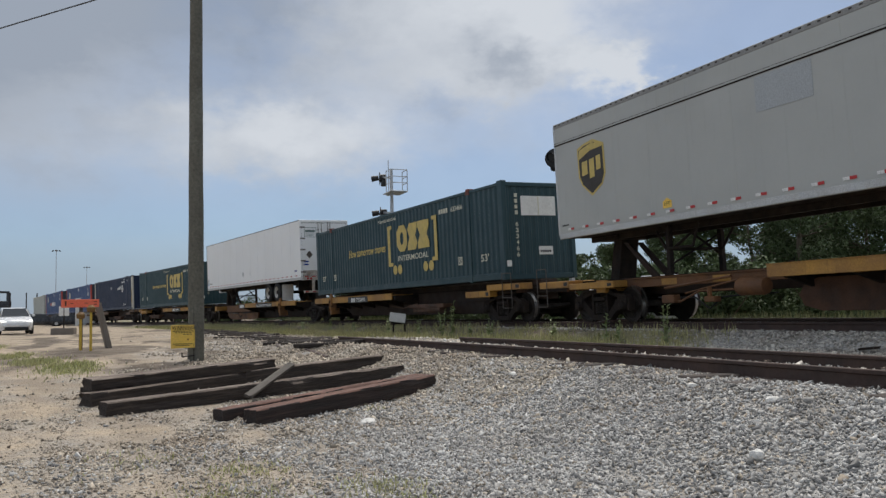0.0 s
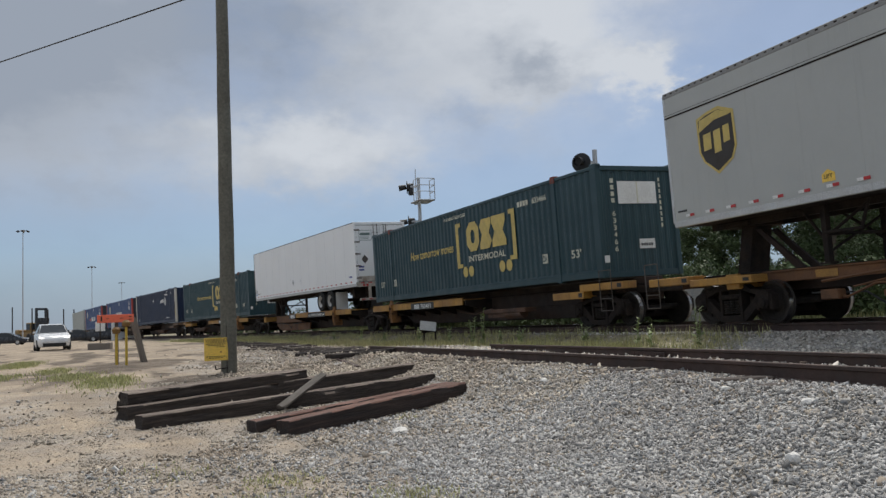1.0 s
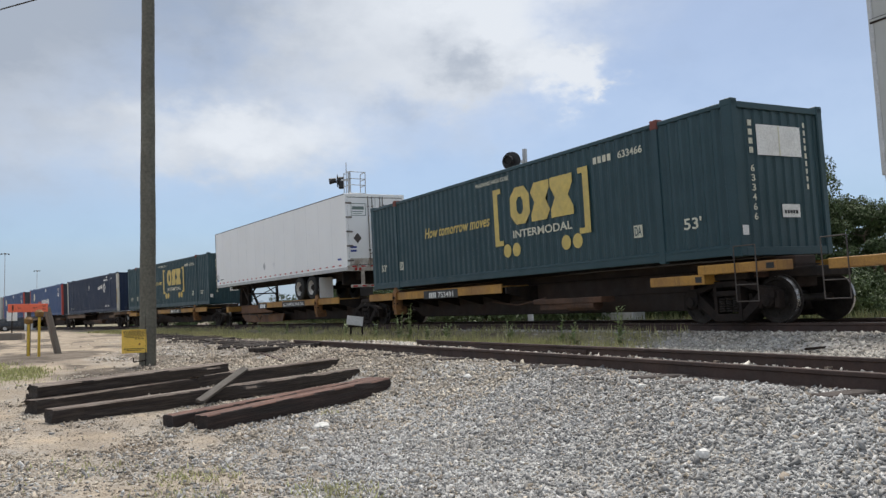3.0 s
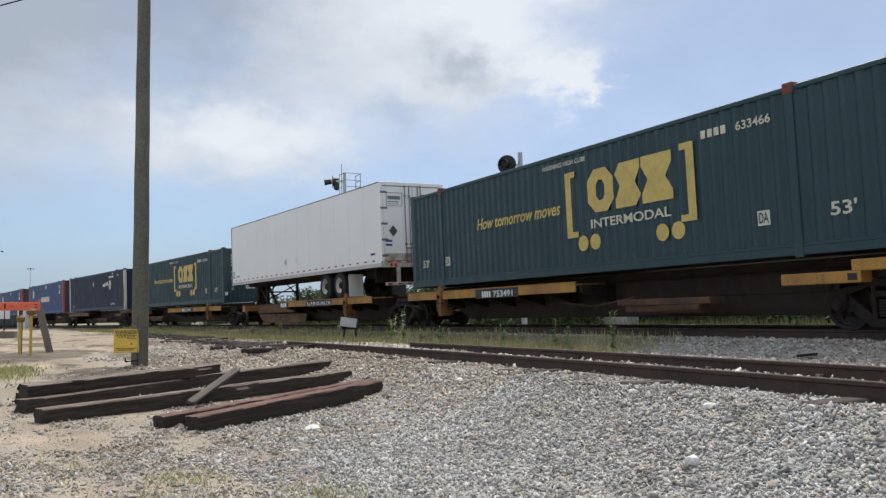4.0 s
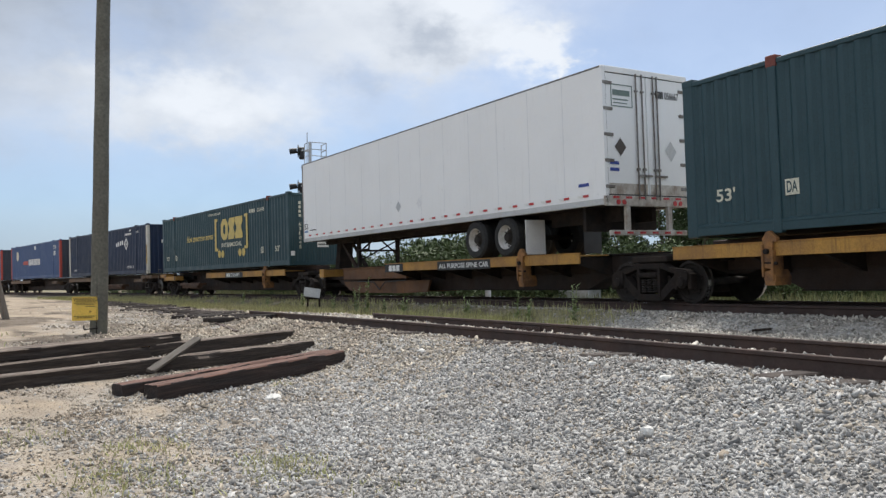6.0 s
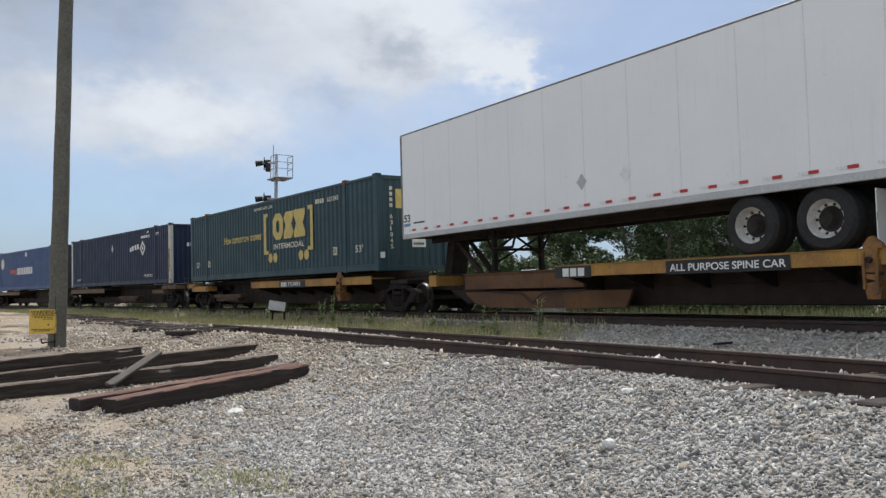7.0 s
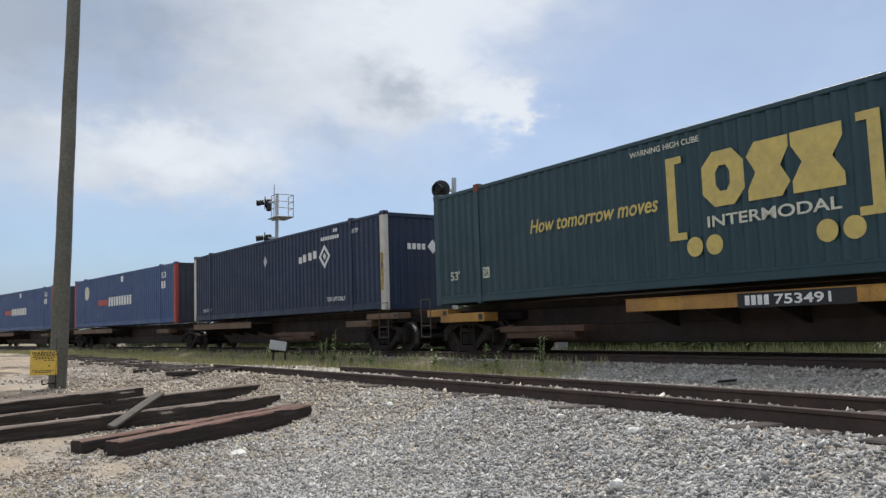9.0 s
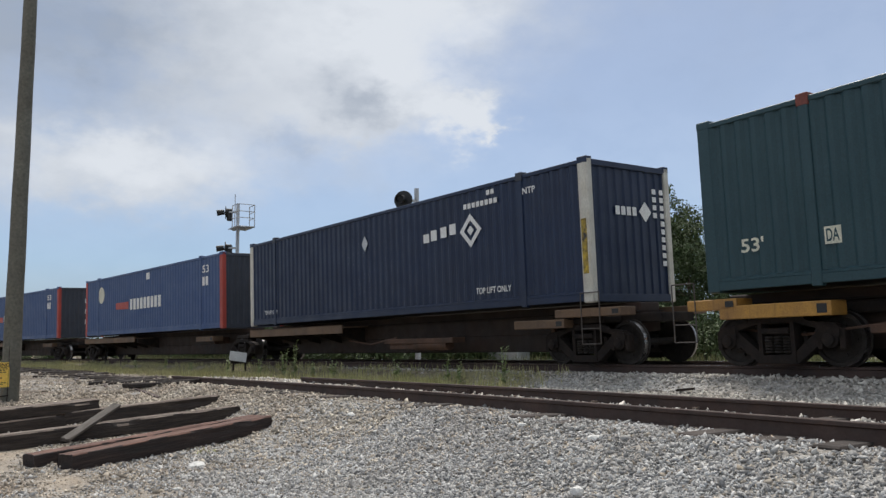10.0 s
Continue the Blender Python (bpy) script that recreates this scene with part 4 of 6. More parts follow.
def bogie(car, x):
    """A three-piece truck with two wheelsets, part of the car."""
    b = part("bogie", Shape().box(-0.2, 0.2, -0.95, 0.95, 0.36, 0.62, 0.02).rod((0, 0, 0.6), (0, 0, 0.78), 0.2, n=16), GRIME, car, "grimy cast-steel railway truck")
    b.matrix_basis = pose(x, 0, 0)
    for sgn in (-1, 1):
        a, c = sorted((sgn * 0.90, sgn * 1.07))
        s = Shape()
        s.prism([(-0.98, 0.66), (-0.55, 0.71), (-0.42, 0.80), (0.42, 0.80), (0.55, 0.71), (0.98, 0.66), (1.10, 0.57), (1.10, 0.45), (0.80, 0.56), (0.36, 0.69), (-0.36, 0.69), (-0.80, 0.56), (-1.10, 0.45), (-1.10, 0.57)], "y", a, c)
        for k in (-1, 1):
            s.prism([(k * 0.86, 0.46), (k * 0.72, 0.58), (k * 0.25, 0.19), (k * 0.27, 0.06), (k * 0.36, 0.07)], "y", a, c)
            s.prism([(k * 0.25, 0.16), (k * 0.32, 0.16), (k * 0.32, 0.72), (k * 0.25, 0.72)], "y", a - 0.015, c + 0.015)
            s.box(*sorted((k * 0.68, k * 0.76)), a, c, 0.28, 0.58, 0.01).box(*sorted((k * 1.03, k * 1.12)), a, c, 0.28, 0.58, 0.01)
            s.prism([(k * 0.74, 0.46), (k * 1.05, 0.46), (k * 1.05, 0.62), (k * 0.74, 0.64)], "y", a - 0.02, c + 0.02)
            s.lathe([(0, 0.13), (0.10, 0.13), (0.12, 0.10), (0.16, 0.09), (0.17, 0.03)], (k * 0.89, sgn * 0.98, 0.42), (k * 0.89, sgn * 2, 0.42), 16)
        s.box(-0.24, 0.24, *sorted((sgn * 0.96, sgn * 1.11)), 0.52, 0.62, 0.015)
        s.prism([(-0.34, 0.06), (0.34, 0.06), (0.30, 0.19), (-0.30, 0.19)], "y", a - 0.02, c + 0.02)
        part("side_frame", s, GRIME if sgn > 0 else material_frame, b)
        sp = Shape()
        for i in range(3):
            for j in range(6):
                sp.lathe([(0, 0.062), (0.018, 0.078), (0.036, 0.062)], (-0.16 + i * 0.16, sgn * 1.02, 0.22 + j * 0.046), (-0.16 + i * 0.16, sgn * 1.02, 1.0), 10)
        part("spring_nest", sp, WHEEL, b)
    part("brake_rigging", Shape().box(-0.42, -0.34, -0.9, 0.9, 0.18, 0.55, 0.01).box(0.34, 0.42, -0.9, 0.9, 0.18, 0.55, 0.01).box(-0.9, 0.9, -0.06, 0.06, 0.3, 0.4).box(-0.55, 0.55, -0.6, 0.6, 0.62, 0.7), GRIME, b)
    part("bearing_platform", Shape().box(-1.5, 1.5, -0.5, 0.5, 0.80, 0.99, 0.02).box(-0.5, 0.5, -1.05, 1.05, 0.82, 0.95, 0.02), GRIME, b)
    sets = []
    for x2 in (-0.89, 0.89):
        w = Shape().rod((0, -0.98, 0), (0, 0.98, 0), 0.075, n=12)
        for sgn in (-1, 1):
            y = sgn * 0.69
            w.lathe([(0.0, 0.455), (0.025, 0.455), (0.035, 0.425), (0.135, 0.418), (0.14, 0.36), (0.11, 0.34), (0.07, 0.2), (0.12, 0.15), (0.14, 0.10)], (0, y, 0), (0, y + sgn, 0), 28)
            for i in range(5):
                a = i * 1.2566
                w.rod((0.25 * math.cos(a), y + sgn * 0.05, 0.25 * math.sin(a)), (0.25 * math.cos(a), y + sgn * 0.11, 0.25 * math.sin(a)), 0.03, n=6)
        ob = part("wheelset", w, WHEEL, b, "steel railway wheels on an axle", smooth=True)
        ob.data.materials.append(TREAD)
        for face in ob.data.polygons:
            r = math.hypot(face.center.x, face.center.z)
            face.material_index = int(r > 0.405 and abs(face.center.y) > 0.725)
        ob.matrix_basis = pose(x2, 0, 0.42)
        sets.append((ob, x2))
    return sets


material_frame = material("dusty_truck_casting", (0.018, 0.015, 0.014), 0.9, spec=0.2, second=(0.036, 0.026, 0.021), blotch=4, amount=0.8)


def spine_car(label, s_c, decks=(), plates=(), boxes=(), clamps=(), bogies=(), sill=None, handrails=(), tank=None, hitch=None, deck_mat=None, deep=(-7.3, 7.3), shallow=False):
    """One platform of an articulated spine car; spans are given along the train."""
    c = thing("spine_car", label, "railway wagon", "spine cars of the train")
    deck_mat = deck_mat or DECK
    deck_label = "worn orange-yellow side deck" if deck_mat is DECK else "dull brown side deck"
    part("centre_sill", Shape().box(-8.4, 8.4, -0.30, 0.30, 0.62, 1.21 if hitch is None else 1.02, 0.02).prism([(deep[0], 0.64), (deep[1], 0.64), (deep[1] - 0.9, 0.26), (deep[0] + 0.9, 0.26)], "y", -0.28, 0.28), DARKRUST, c, "dark rusty centre beam")
    part("sill_flange", Shape().box(-8.4, 8.4, -0.42, 0.42, 1.02, 1.05).box(deep[0] + 0.9, deep[1] - 0.9, -0.36, 0.36, 0.235, 0.26), GRIME, c)
    for a, b in decks:
        for sgn in (-1, 1):
            p, q = sorted((sgn * 1.31, sgn * 0.45))
            o, e = sorted((sgn * 1.335, sgn * 1.29))
            part("deck", Shape().box(a - s_c, b - s_c, p, q, 1.01, 1.04).box(a - s_c, b - s_c, o, e, 0.845, 1.075, 0.008), deck_mat, c, deck_label)
            part("deck_lip", Shape().box(a - s_c, b - s_c, *sorted((sgn * 1.345, sgn * 1.28)), 1.075, 1.09), deck_mat, c)
        for i in range(int((b - a) / 1.4) + 1):
            x = a - s_c + 0.35 + i * 1.4
            part("outrigger", Shape().prism([(-1.29, 0.84), (-0.3, 0.55), (0.3, 0.55), (1.29, 0.84), (1.29, 1.0), (-1.29, 1.0)], "x", x - 0.04, x + 0.04), GRIME, c)
    for a, b, z0, z1 in plates:
        for sgn in (-1, 1):
            o, e = sorted((sgn * 1.33, sgn * 0.9))
            part("end_deck", Shape().box(a - s_c, b - s_c, o, e, z0, z1, 0.012), deck_mat, c, "worn end deck")
            part("end_bracket", Shape().box((a + b) / 2 - s_c - 0.05, (a + b) / 2 - s_c + 0.05, *sorted((sgn * 0.9, sgn * 0.3)), z0 - 0.1, z1 - 0.05), RUST, c)
            part("stake_pocket", Shape().box(b - s_c - 0.22, b - s_c - 0.06, *sorted((sgn * 1.336, sgn * 1.33)), z0 + 0.04, z1 - 0.04), BLACK, c)
    for a, b, z0, z1 in boxes:
        part("equipment_box", Shape().box(a - s_c, b - s_c, -1.25, -0.85, z0 + 0.14, z1, 0.012).box(a - s_c + 0.2, b - s_c - 0.5, -1.2, -0.9, z0, z0 + 0.14, 0.01).rod((a - s_c + 1.3, -1.1, z0 + 0.1), (b - s_c - 0.3, -1.1, z0 + 0.1), 0.14, n=14), RUST, c, "rusty brake equipment under the car")
        part("pipe", Shape().rod((a - s_c - 1.2, -0.9, 0.5), (a - s_c + 0.4, -1.12, 0.66), 0.022, n=6).rod((a - s_c - 2.6, -0.8, 0.62), (a - s_c - 1.2, -0.9, 0.5), 0.022, n=6), RUST, c)
    for a in clamps:
        x = a - s_c
        part("container_pedestal", Shape().prism([(x - 0.10, 0.66), (x + 0.05, 0.62), (x + 0.08, 0.98), (x + 0.10, 1.10), (x - 0.08, 1.12)], "y", -1.39, -1.345).box(x - 0.13, x - 0.085, -1.42, -1.15, 0.5, 1.04, 0.01).box(x + 0.06, x + 0.105, -1.42, -1.15, 0.44, 0.94, 0.01)
             .prism([(x - 0.08, 0.36), (x + 0.11, 0.36), (x + 0.13, 0.50), (x + 0.06, 0.62), (x - 0.12, 0.58)], "y", -1.39, -1.0).prism([(x - 0.12, 1.06), (x + 0.16, 1.08), (x + 0.16, 1.14), (x + 0.02, 1.26), (x - 0.04, 1.24), (x - 0.12, 1.14)], "y", -1.38, -1.30), CLAMP, c, "rusty orange folding container pedestal")
        part("pedestal_pin", Shape().rod((x - 0.17, -1.37, 0.74), (x + 0.15, -1.37, 0.72), 0.026, n=8).rod((x - 0.02, -1.45, 0.92), (x - 0.02, -1.3, 0.92), 0.045, n=8), GRIME, c)
    if sill:
        a, b = sill
        for y in (-0.72, 0.62):
            part("side_beam", Shape().box(a - s_c, b - s_c, y, y + 0.1, 0.80 if shallow else 0.62, 1.0, 0.01), SILL, c, "dirty orange-brown side beam")
            if not shallow:
                part("lower_plate", Shape().prism([(a - s_c, 0.55), (b - s_c + 1.4, 0.55), (b - s_c + 1.2, 0.2), (b - s_c - 0.2, 0.16), (a - s_c + 1.0, 0.16), (a - s_c + 0.45, 0.26), (a - s_c + 0.1, 0.45)], "y", y + 0.02, y + 0.09), SILL, c, "rusty lower plate")
            part("beam_flange", Shape().box(a - s_c, b - s_c, y - 0.04, y + 0.1, 1.0, 1.025), SILL, c)
        part("hose", Shape().rod((a - s_c + 1.2, -0.75, 0.55), (a - s_c + 2.4, -0.76, 0.52), 0.018, n=6).rod((a - s_c + 2.4, -0.76, 0.52), (a - s_c + 2.8, -0.76, 0.28), 0.018, n=6).rod((a - s_c + 2.8, -0.76, 0.28), (a - s_c + 3.2, -0.76, 0.52), 0.018, n=6).rod((a - s_c + 3.2, -0.76, 0.52), (a - s_c + 4.6, -0.75, 0.56), 0.018, n=6), BLACK, c, "black air hose")
    if tank is not None:
        x = tank - s_c
        part("air_tank", Shape().lathe([(0, 0.05), (0.04, 0.15), (0.1, 0.175), (0.66, 0.175), (0.72, 0.15), (0.76, 0.05)], (x - 0.38, -0.95, 0.70), (x + 1, -0.95, 0.70), 18), SILL, c, "round rusty orange air tank", smooth=True)
        part("pipe", Shape().rod((x - 0.5, -0.95, 0.66), (x - 1.4, -1.0, 0.66), 0.022, n=6).rod((x - 1.4, -1.0, 0.66), (x - 2.0, -1.0, 0.45), 0.022, n=6).rod((x - 2.0, -1, 0.45), (x - 2.4, -0.9, 0.5), 0.03, n=6).box(x - 2.5, x - 2.1, -1.1, -0.9, 0.42, 0.6, 0.02).rod((x - 1.1, -1.02, 0.72), (x - 1.1, -1.02, 0.5), 0.05, n=8).box(x - 1.25, x - 0.95, -1.05, -0.85, 0.42, 0.54, 0.02).rod((x - 1.9, -0.95, 0.62), (x - 0.4, -0.9, 0.85), 0.018, n=6).rod((x - 2.6, -0.9, 0.75), (x - 0.6, -0.9, 0.92), 0.03, n=6), SILL, c)
        for q in (-2.9, -1.3, 0.55):
            part("paint_patch", Shape().box(x + q, x + q + 0.5, -0.728, -0.722, 0.83, 0.97), DECK, c, "patch of yellow paint")
        part("skirt_plate", Shape().prism([(x + 1.2, 0.8), (x + 7.0, 0.8), (x + 7.0, 0.2), (x + 1.25, 0.2), (x + 0.85, 0.3), (x + 0.75, 0.5), (x + 0.9, 0.72)], "y", -0.60, -0.55), RUST, c)
    if hitch is not None:
        x = hitch - s_c
        part("hitch_stand", Shape().prism([(x - 0.98, 1.02), (x - 0.62, 1.02), (x - 0.40, 2.02), (x - 0.72, 2.02)], "y", -0.26, 0.26).box(x - 1.15, x - 0.2, -0.55, 0.55, 2.02, 2.13, 0.02), GRIME, c, "dark fifth-wheel hitch stand")
        for y in (-0.24, 0.16):
            part("hitch_strut", Shape().prism([(x - 0.36, 1.93), (x - 0.22, 1.93), (x + 0.86, 1.05), (x + 0.66, 1.02)], "y", y, y + 0.08), DARKRUST, c, "rusty slanting hitch strut")
        part("hitch_bracket", Shape().box(x - 0.30, x + 0.06, -1.2, -1.1, 0.72, 1.02, 0.015).box(x - 0.28, x - 0.22, -1.1, -0.3, 0.74, 1.0).box(x - 0.02, x + 0.04, -1.1, -0.3, 0.74, 1.0), DECK, c, "orange-yellow side bracket")
    for x in handrails:
        x -= s_c
        r = Shape()
        for dx in (0.0, 0.48):
            r.rod((x + dx, -1.34, 0.42), (x + dx, -1.34, 1.42), 0.012, n=6)
        for z in (0.42, 0.72, 1.42):
            r.rod((x, -1.34, z), (x + 0.48, -1.34, z), 0.012, n=6)
        part("grab_rail_ladder", r, GRABRAIL, c, "thin metal grab rail with ladder steps")
    sets = []
    for x in bogies:
        sets += bogie(c, x - s_c)
    return c, sets


RIDERS, WHEELSETS = [], []
GREEN_CAR = "articulated spine car with worn yellow decks"


def unit(s_right, length, load, car):
    """Load and car ride as one platform; both follow the track."""
    s_c = s_right - length / 2
    RIDERS.append((load, s_c))
    RIDERS.append((car[0], s_c))
    WHEELSETS.extend(car[1])


# grey parcel trailer
p = trailer("grey road trailer with a brown shield emblem riding a spine car", TRAILER_GREY, material("weathered_grey_rail", (0.30, 0.305, 0.30), 0.7, second=(0.21, 0.21, 0.21), blotch=4, spec=0.2), grey=True)
yy, k = -1.300, 11.07
q_ = k - 0.29
shield = lambda g: [(3.78 - q_ - g, 4.28 + g), (4.05 - q_, 4.36 + g), (4.42 - q_, 4.40 + g * 1.2), (4.82 - q_ + g, 4.24 + g), (4.84 - q_ + g, 3.55), (4.72 - q_ + g * 0.6, 3.32 - g * 0.5), (4.30 - q_, 3.10 - g), (3.92 - q_ - g * 0.6, 3.38 - g * 0.5), (3.80 - q_ - g, 3.60)]
flat_shape(shield(0.03), yy, YELLOW, p, "emblem", 0.004, "yellow-edged shield emblem")
flat_shape(shield(-0.03), yy - 0.004, material("dark_brown_decal", (0.035, 0.027, 0.020), 0.5), p, "emblem", 0.003)
flat_shape([(3.82 - q_, 4.02), (3.84 - q_, 4.25), (4.4 - q_, 4.36), (4.79 - q_, 4.22), (4.74 - q_, 4.2), (4.3 - q_, 4.18)], yy - 0.007, YELLOW, p, "emblem", 0.003)
for a, b, z0, z1 in ((3.93, 4.16, 3.60, 3.96), (4.24, 4.44, 3.50, 3.98), (4.52, 4.70, 3.66, 4.02)):
    flat_shape([(a - q_, z0), (b - q_, z0 + 0.02), (b - q_, z1), (a - q_, z1 - 0.02)], yy - 0.007, YELLOW, p, "emblem", 0.003)
flat_shape([(7.10 - k, 2.44), (7.38 - k, 2.44), (7.38 - k, 2.58), (7.24 - k, 2.66), (7.10 - k, 2.58)], yy, SIGN_YELLOW, p, "lift_mark", 0.004)
lettering("LIFT", 7.15 - k, 7.33 - k, 2.50, 2.57, yy - 0.006, BLACK, p)
bars(3.2 - k, 3.5 - k, 2.46, 2.50, yy, BLACK, p, 5)
part("access_panel", Shape().box(9.83 - k, 11.10 - k, yy - 0.004, yy + 0.004, 3.87, 4.52), material("blue_grey_patch", (0.40, 0.425, 0.44), 0.45, second=(0.36, 0.38, 0.40), blotch=1.5), p, "blue-grey patch panel")
unit(19.02, 16.15, p, spine_car(GREEN_CAR + " under a grey trailer", 11.07, decks=((9.82, 17.0),), plates=((1.95, 3.35, 0.90, 1.07), (3.37, 5.2, 0.83, 0.98)), bogies=(4.3, 19.9), handrails=(1.85,), tank=9.1, hitch=4.65, sill=(4.9, 9.8), deep=(-1.3, 7.3), shallow=True))

# first green container
a = container("dark green ribbed container with yellow emblem and white end plate", GREEN, cast=REDCAST)
green_markings(a, "633466", WHITE, "blank white end plate")
car_a = spine_car(GREEN_CAR + " and black number panel", -8.075, decks=((-16.5, -7.9),), plates=((-2.35, -0.9, 0.76, 0.95), (-1.05, 0.75, 0.94, 1.12)), boxes=((-6.6, -4.0, 0.36, 0.63),), clamps=(-14.3,), bogies=(-0.6, -17.45), handrails=(-0.15,))
lettering("753491", -11.38 + 8.075, -10.45 + 8.075, 0.835, 1.0, -1.347, WHITE, car_a[0])
bars(-11.95 + 8.075, -11.48 + 8.075, 0.835, 1.0, -1.343, WHITE, car_a[0], 4)
part("number_panel", Shape().box(-12.3 + 8.075, -10.2 + 8.075, -1.342, -1.336, 0.81, 1.06), BLACK, car_a[0], "black number panel")
unit(0, 16.15, a, car_a)

# white trailer
w = trailer("white road trailer with rear doors riding a spine car", TRAILER_WHITE, ROOF_EDGE)
for x, m in ((-27.12 + 26.42, GALV), (-25.90 + 26.42, SEAM)):
    flat_shape([(x, 2.61), (x + 0.15, 2.78), (x, 2.95), (x - 0.15, 2.78)], -1.30, m, w, "placard_holder", 0.006, "diamond placard holder")
lettering("53", -7.93, -7.60, 2.53, 2.74, -1.302, BLACK, w)
bars(-7.42, -6.85, 2.46, 2.50, -1.30, BLACK, w, 9)
part("label_plate", Shape().box(-7.93, -7.60, -1.304, -1.299, 2.41, 2.49), material("pale_blue_decal", (0.10, 0.22, 0.45), 0.5, second=(0.5, 0.55, 0.6), blotch=12), w, "small blue label")
part("label_plate", Shape().box(7.3, 7.62, -1.304, -1.299, 2.50, 2.57), material("blue_decal", (0.03, 0.06, 0.30), 0.5), w, "small blue and white label")
xe = 8.115
part("placard_holder", Shape().add([(xe + 0.003, y, z) for y, z in ((-0.82, 3.10), (-0.65, 3.30), (-0.82, 3.50), (-0.99, 3.30))], [(0, 1, 2, 3)]), GRABRAIL, w, "grey diamond placard")
part("placard_holder", Shape().add([(xe + 0.003, y, z) for y, z in ((0.72, 3.05), (0.90, 3.28), (0.72, 3.51), (0.54, 3.28))], [(0, 1, 2, 3)]), ALU, w)
sf = Shape()
for y0, y1, z0, z1 in ((-1.05, -0.42, 4.62, 4.64), (-1.05, -0.42, 4.16, 4.18), (-1.05, -1.03, 4.16, 4.64), (-0.44, -0.42, 4.16, 4.64), (-1.0, -0.5, 4.40, 4.52), (-1.0, -0.55, 4.30, 4.33), (-0.98, -0.58, 4.23, 4.25)):
    sf.box(xe, xe + 0.004, y0, y1, z0, z1)
part("door_label", sf, material("green_grey_decal", (0.16, 0.22, 0.20), 0.5), w, "framed label on the rear door")
bars(0.30, 0.55, 4.44, 4.60, xe, BLACK, w, 4, end=True)
lettering("056667", 0.58, 1.02, 4.44, 4.60, xe + 0.004, BLACK, w, end=True)
for z in (2.78, 2.92):
    part("label_plate", Shape().box(xe, xe + 0.004, -1.14, -0.88, z, z + 0.07), bpy.data.materials["blue_decal"], w)
car_w = spine_car(GREEN_CAR + " under a white trailer", -26.42, decks=((-28.0, -19.15),), clamps=(-21.15,), bogies=(-35.2,), sill=(-32.3, -27.8), hitch=-33.0)
part("number_panel", Shape().box(-24.95 + 26.42, -22.45 + 26.42, -1.342, -1.336, 0.82, 1.06), BLACK, car_w[0])
lettering("ALL PURPOSE SPINE CAR", -24.86 + 26.42, -22.52 + 26.42, 0.87, 1.0, -1.345, WHITE, car_w[0])
part("number_panel", Shape().box(-28.0 + 26.42, -26.9 + 26.42, -1.342, -1.336, 0.82, 1.06), BLACK, car_w[0])
bars(-27.75 + 26.42, -27.05 + 26.42, 0.85, 1.02, -1.343, WHITE, car_w[0], 3, fill=0.8)
unit(-18.44, 16.15, w, car_w)

# second green container
b = container("dark green ribbed container with yellow emblem and yellow end plate", GREEN, cast=REDCAST)
green_markings(b, "631045", YELLOW, "faded yellow end plate")
car_b = spine_car(GREEN_CAR + " and black number panel", -44.105, decks=((-45.3, -36.42),), plates=((-51.95, -50.0, 0.78, 1.0), (-52.6, -51.6, 0.94, 1.12)), boxes=((-49.5, -46.6, 0.36, 0.63),), clamps=(-38.3,), bogies=(-51.1,), handrails=(-52.9,))
lettering("753491", -42.05 + 44.105, -41.09 + 44.105, 0.87, 1.03, -1.347, WHITE, car_b[0])
bars(-42.6 + 44.105, -42.12 + 44.105, 0.87, 1.03, -1.343, WHITE, car_b[0], 4)
part("number_panel", Shape().box(-42.75 + 44.105, -40.7 + 44.105, -1.342, -1.336, 0.83, 1.07), BLACK, car_b[0], "black number panel")
unit(-36.03, 16.15, b, car_b)

# navy container with worn white corner posts
n_ = container("navy blue ribbed container with worn white corner posts", NAVY, WORNWHITE, "worn white corner post", cast=SLATE)
k = 62.975
y = -1.277
for i, (dx, hh, z) in enumerate(((0.0, 0.22, 3.0), (0.32, 0.26, 3.02), (0.72, 0.26, 3.05), (1.08, 0.26, 3.08))):
    flat_shape([(-60.5 + dx + k, z), (-60.5 + dx + 0.24 + k, z), (-60.5 + dx + 0.24 + k, z + hh), (-60.5 + dx + k, z + hh)], y, WHITE, n_, "emblem")
dm = Shape()
ends = [(0.40, 0), (0, 0.40), (-0.40, 0), (0, -0.40)]
for (ax, az_), (bx_, bz) in zip(ends, ends[1:] + ends[:1]):
    dm.prism([(-58.62 + k + px, 3.10 + pz) for px, pz in ((ax, az_), (bx_, bz), (bx_ * 0.62, bz * 0.62), (ax * 0.62, az_ * 0.62))], "y", y - 0.005, y)
dm.prism([(-58.62 + k + px * 0.3, 3.10 + pz * 0.3) for px, pz in ends], "y", y - 0.005, y)
part("emblem", dm, WHITE, n_, "white diamond emblem")
bars(-58.85 + k, -57.6 + k, 3.62, 3.74, y, WHITE, n_, 8)
bars(-58.0 + k, -57.7 + k, 3.84, 3.95, y, WHITE, n_, 2)
lettering("TOP LIFT ONLY", -58.5 + k, -57.28 + k, 1.60, 1.74, y - 0.003, WHITE, n_)
lettering("TOP LIFT ONLY", -69.9 + k, -68.9 + k, 1.60, 1.72, y - 0.003, WHITE, n_)
lettering("NTP", -56.8 + k, -56.4 + k, 3.66, 3.80, y - 0.003, WHITE, n_)
flat_shape([(-63.31 + k, 3.08), (-63.15 + k, 3.30), (-63.31 + k, 3.52), (-63.47 + k, 3.30)], y, ALU, n_, "placard_holder")
xe = 8.036
bars(-0.45, 0.25, 3.02, 3.20, xe, WHITE, n_, 4, end=True)
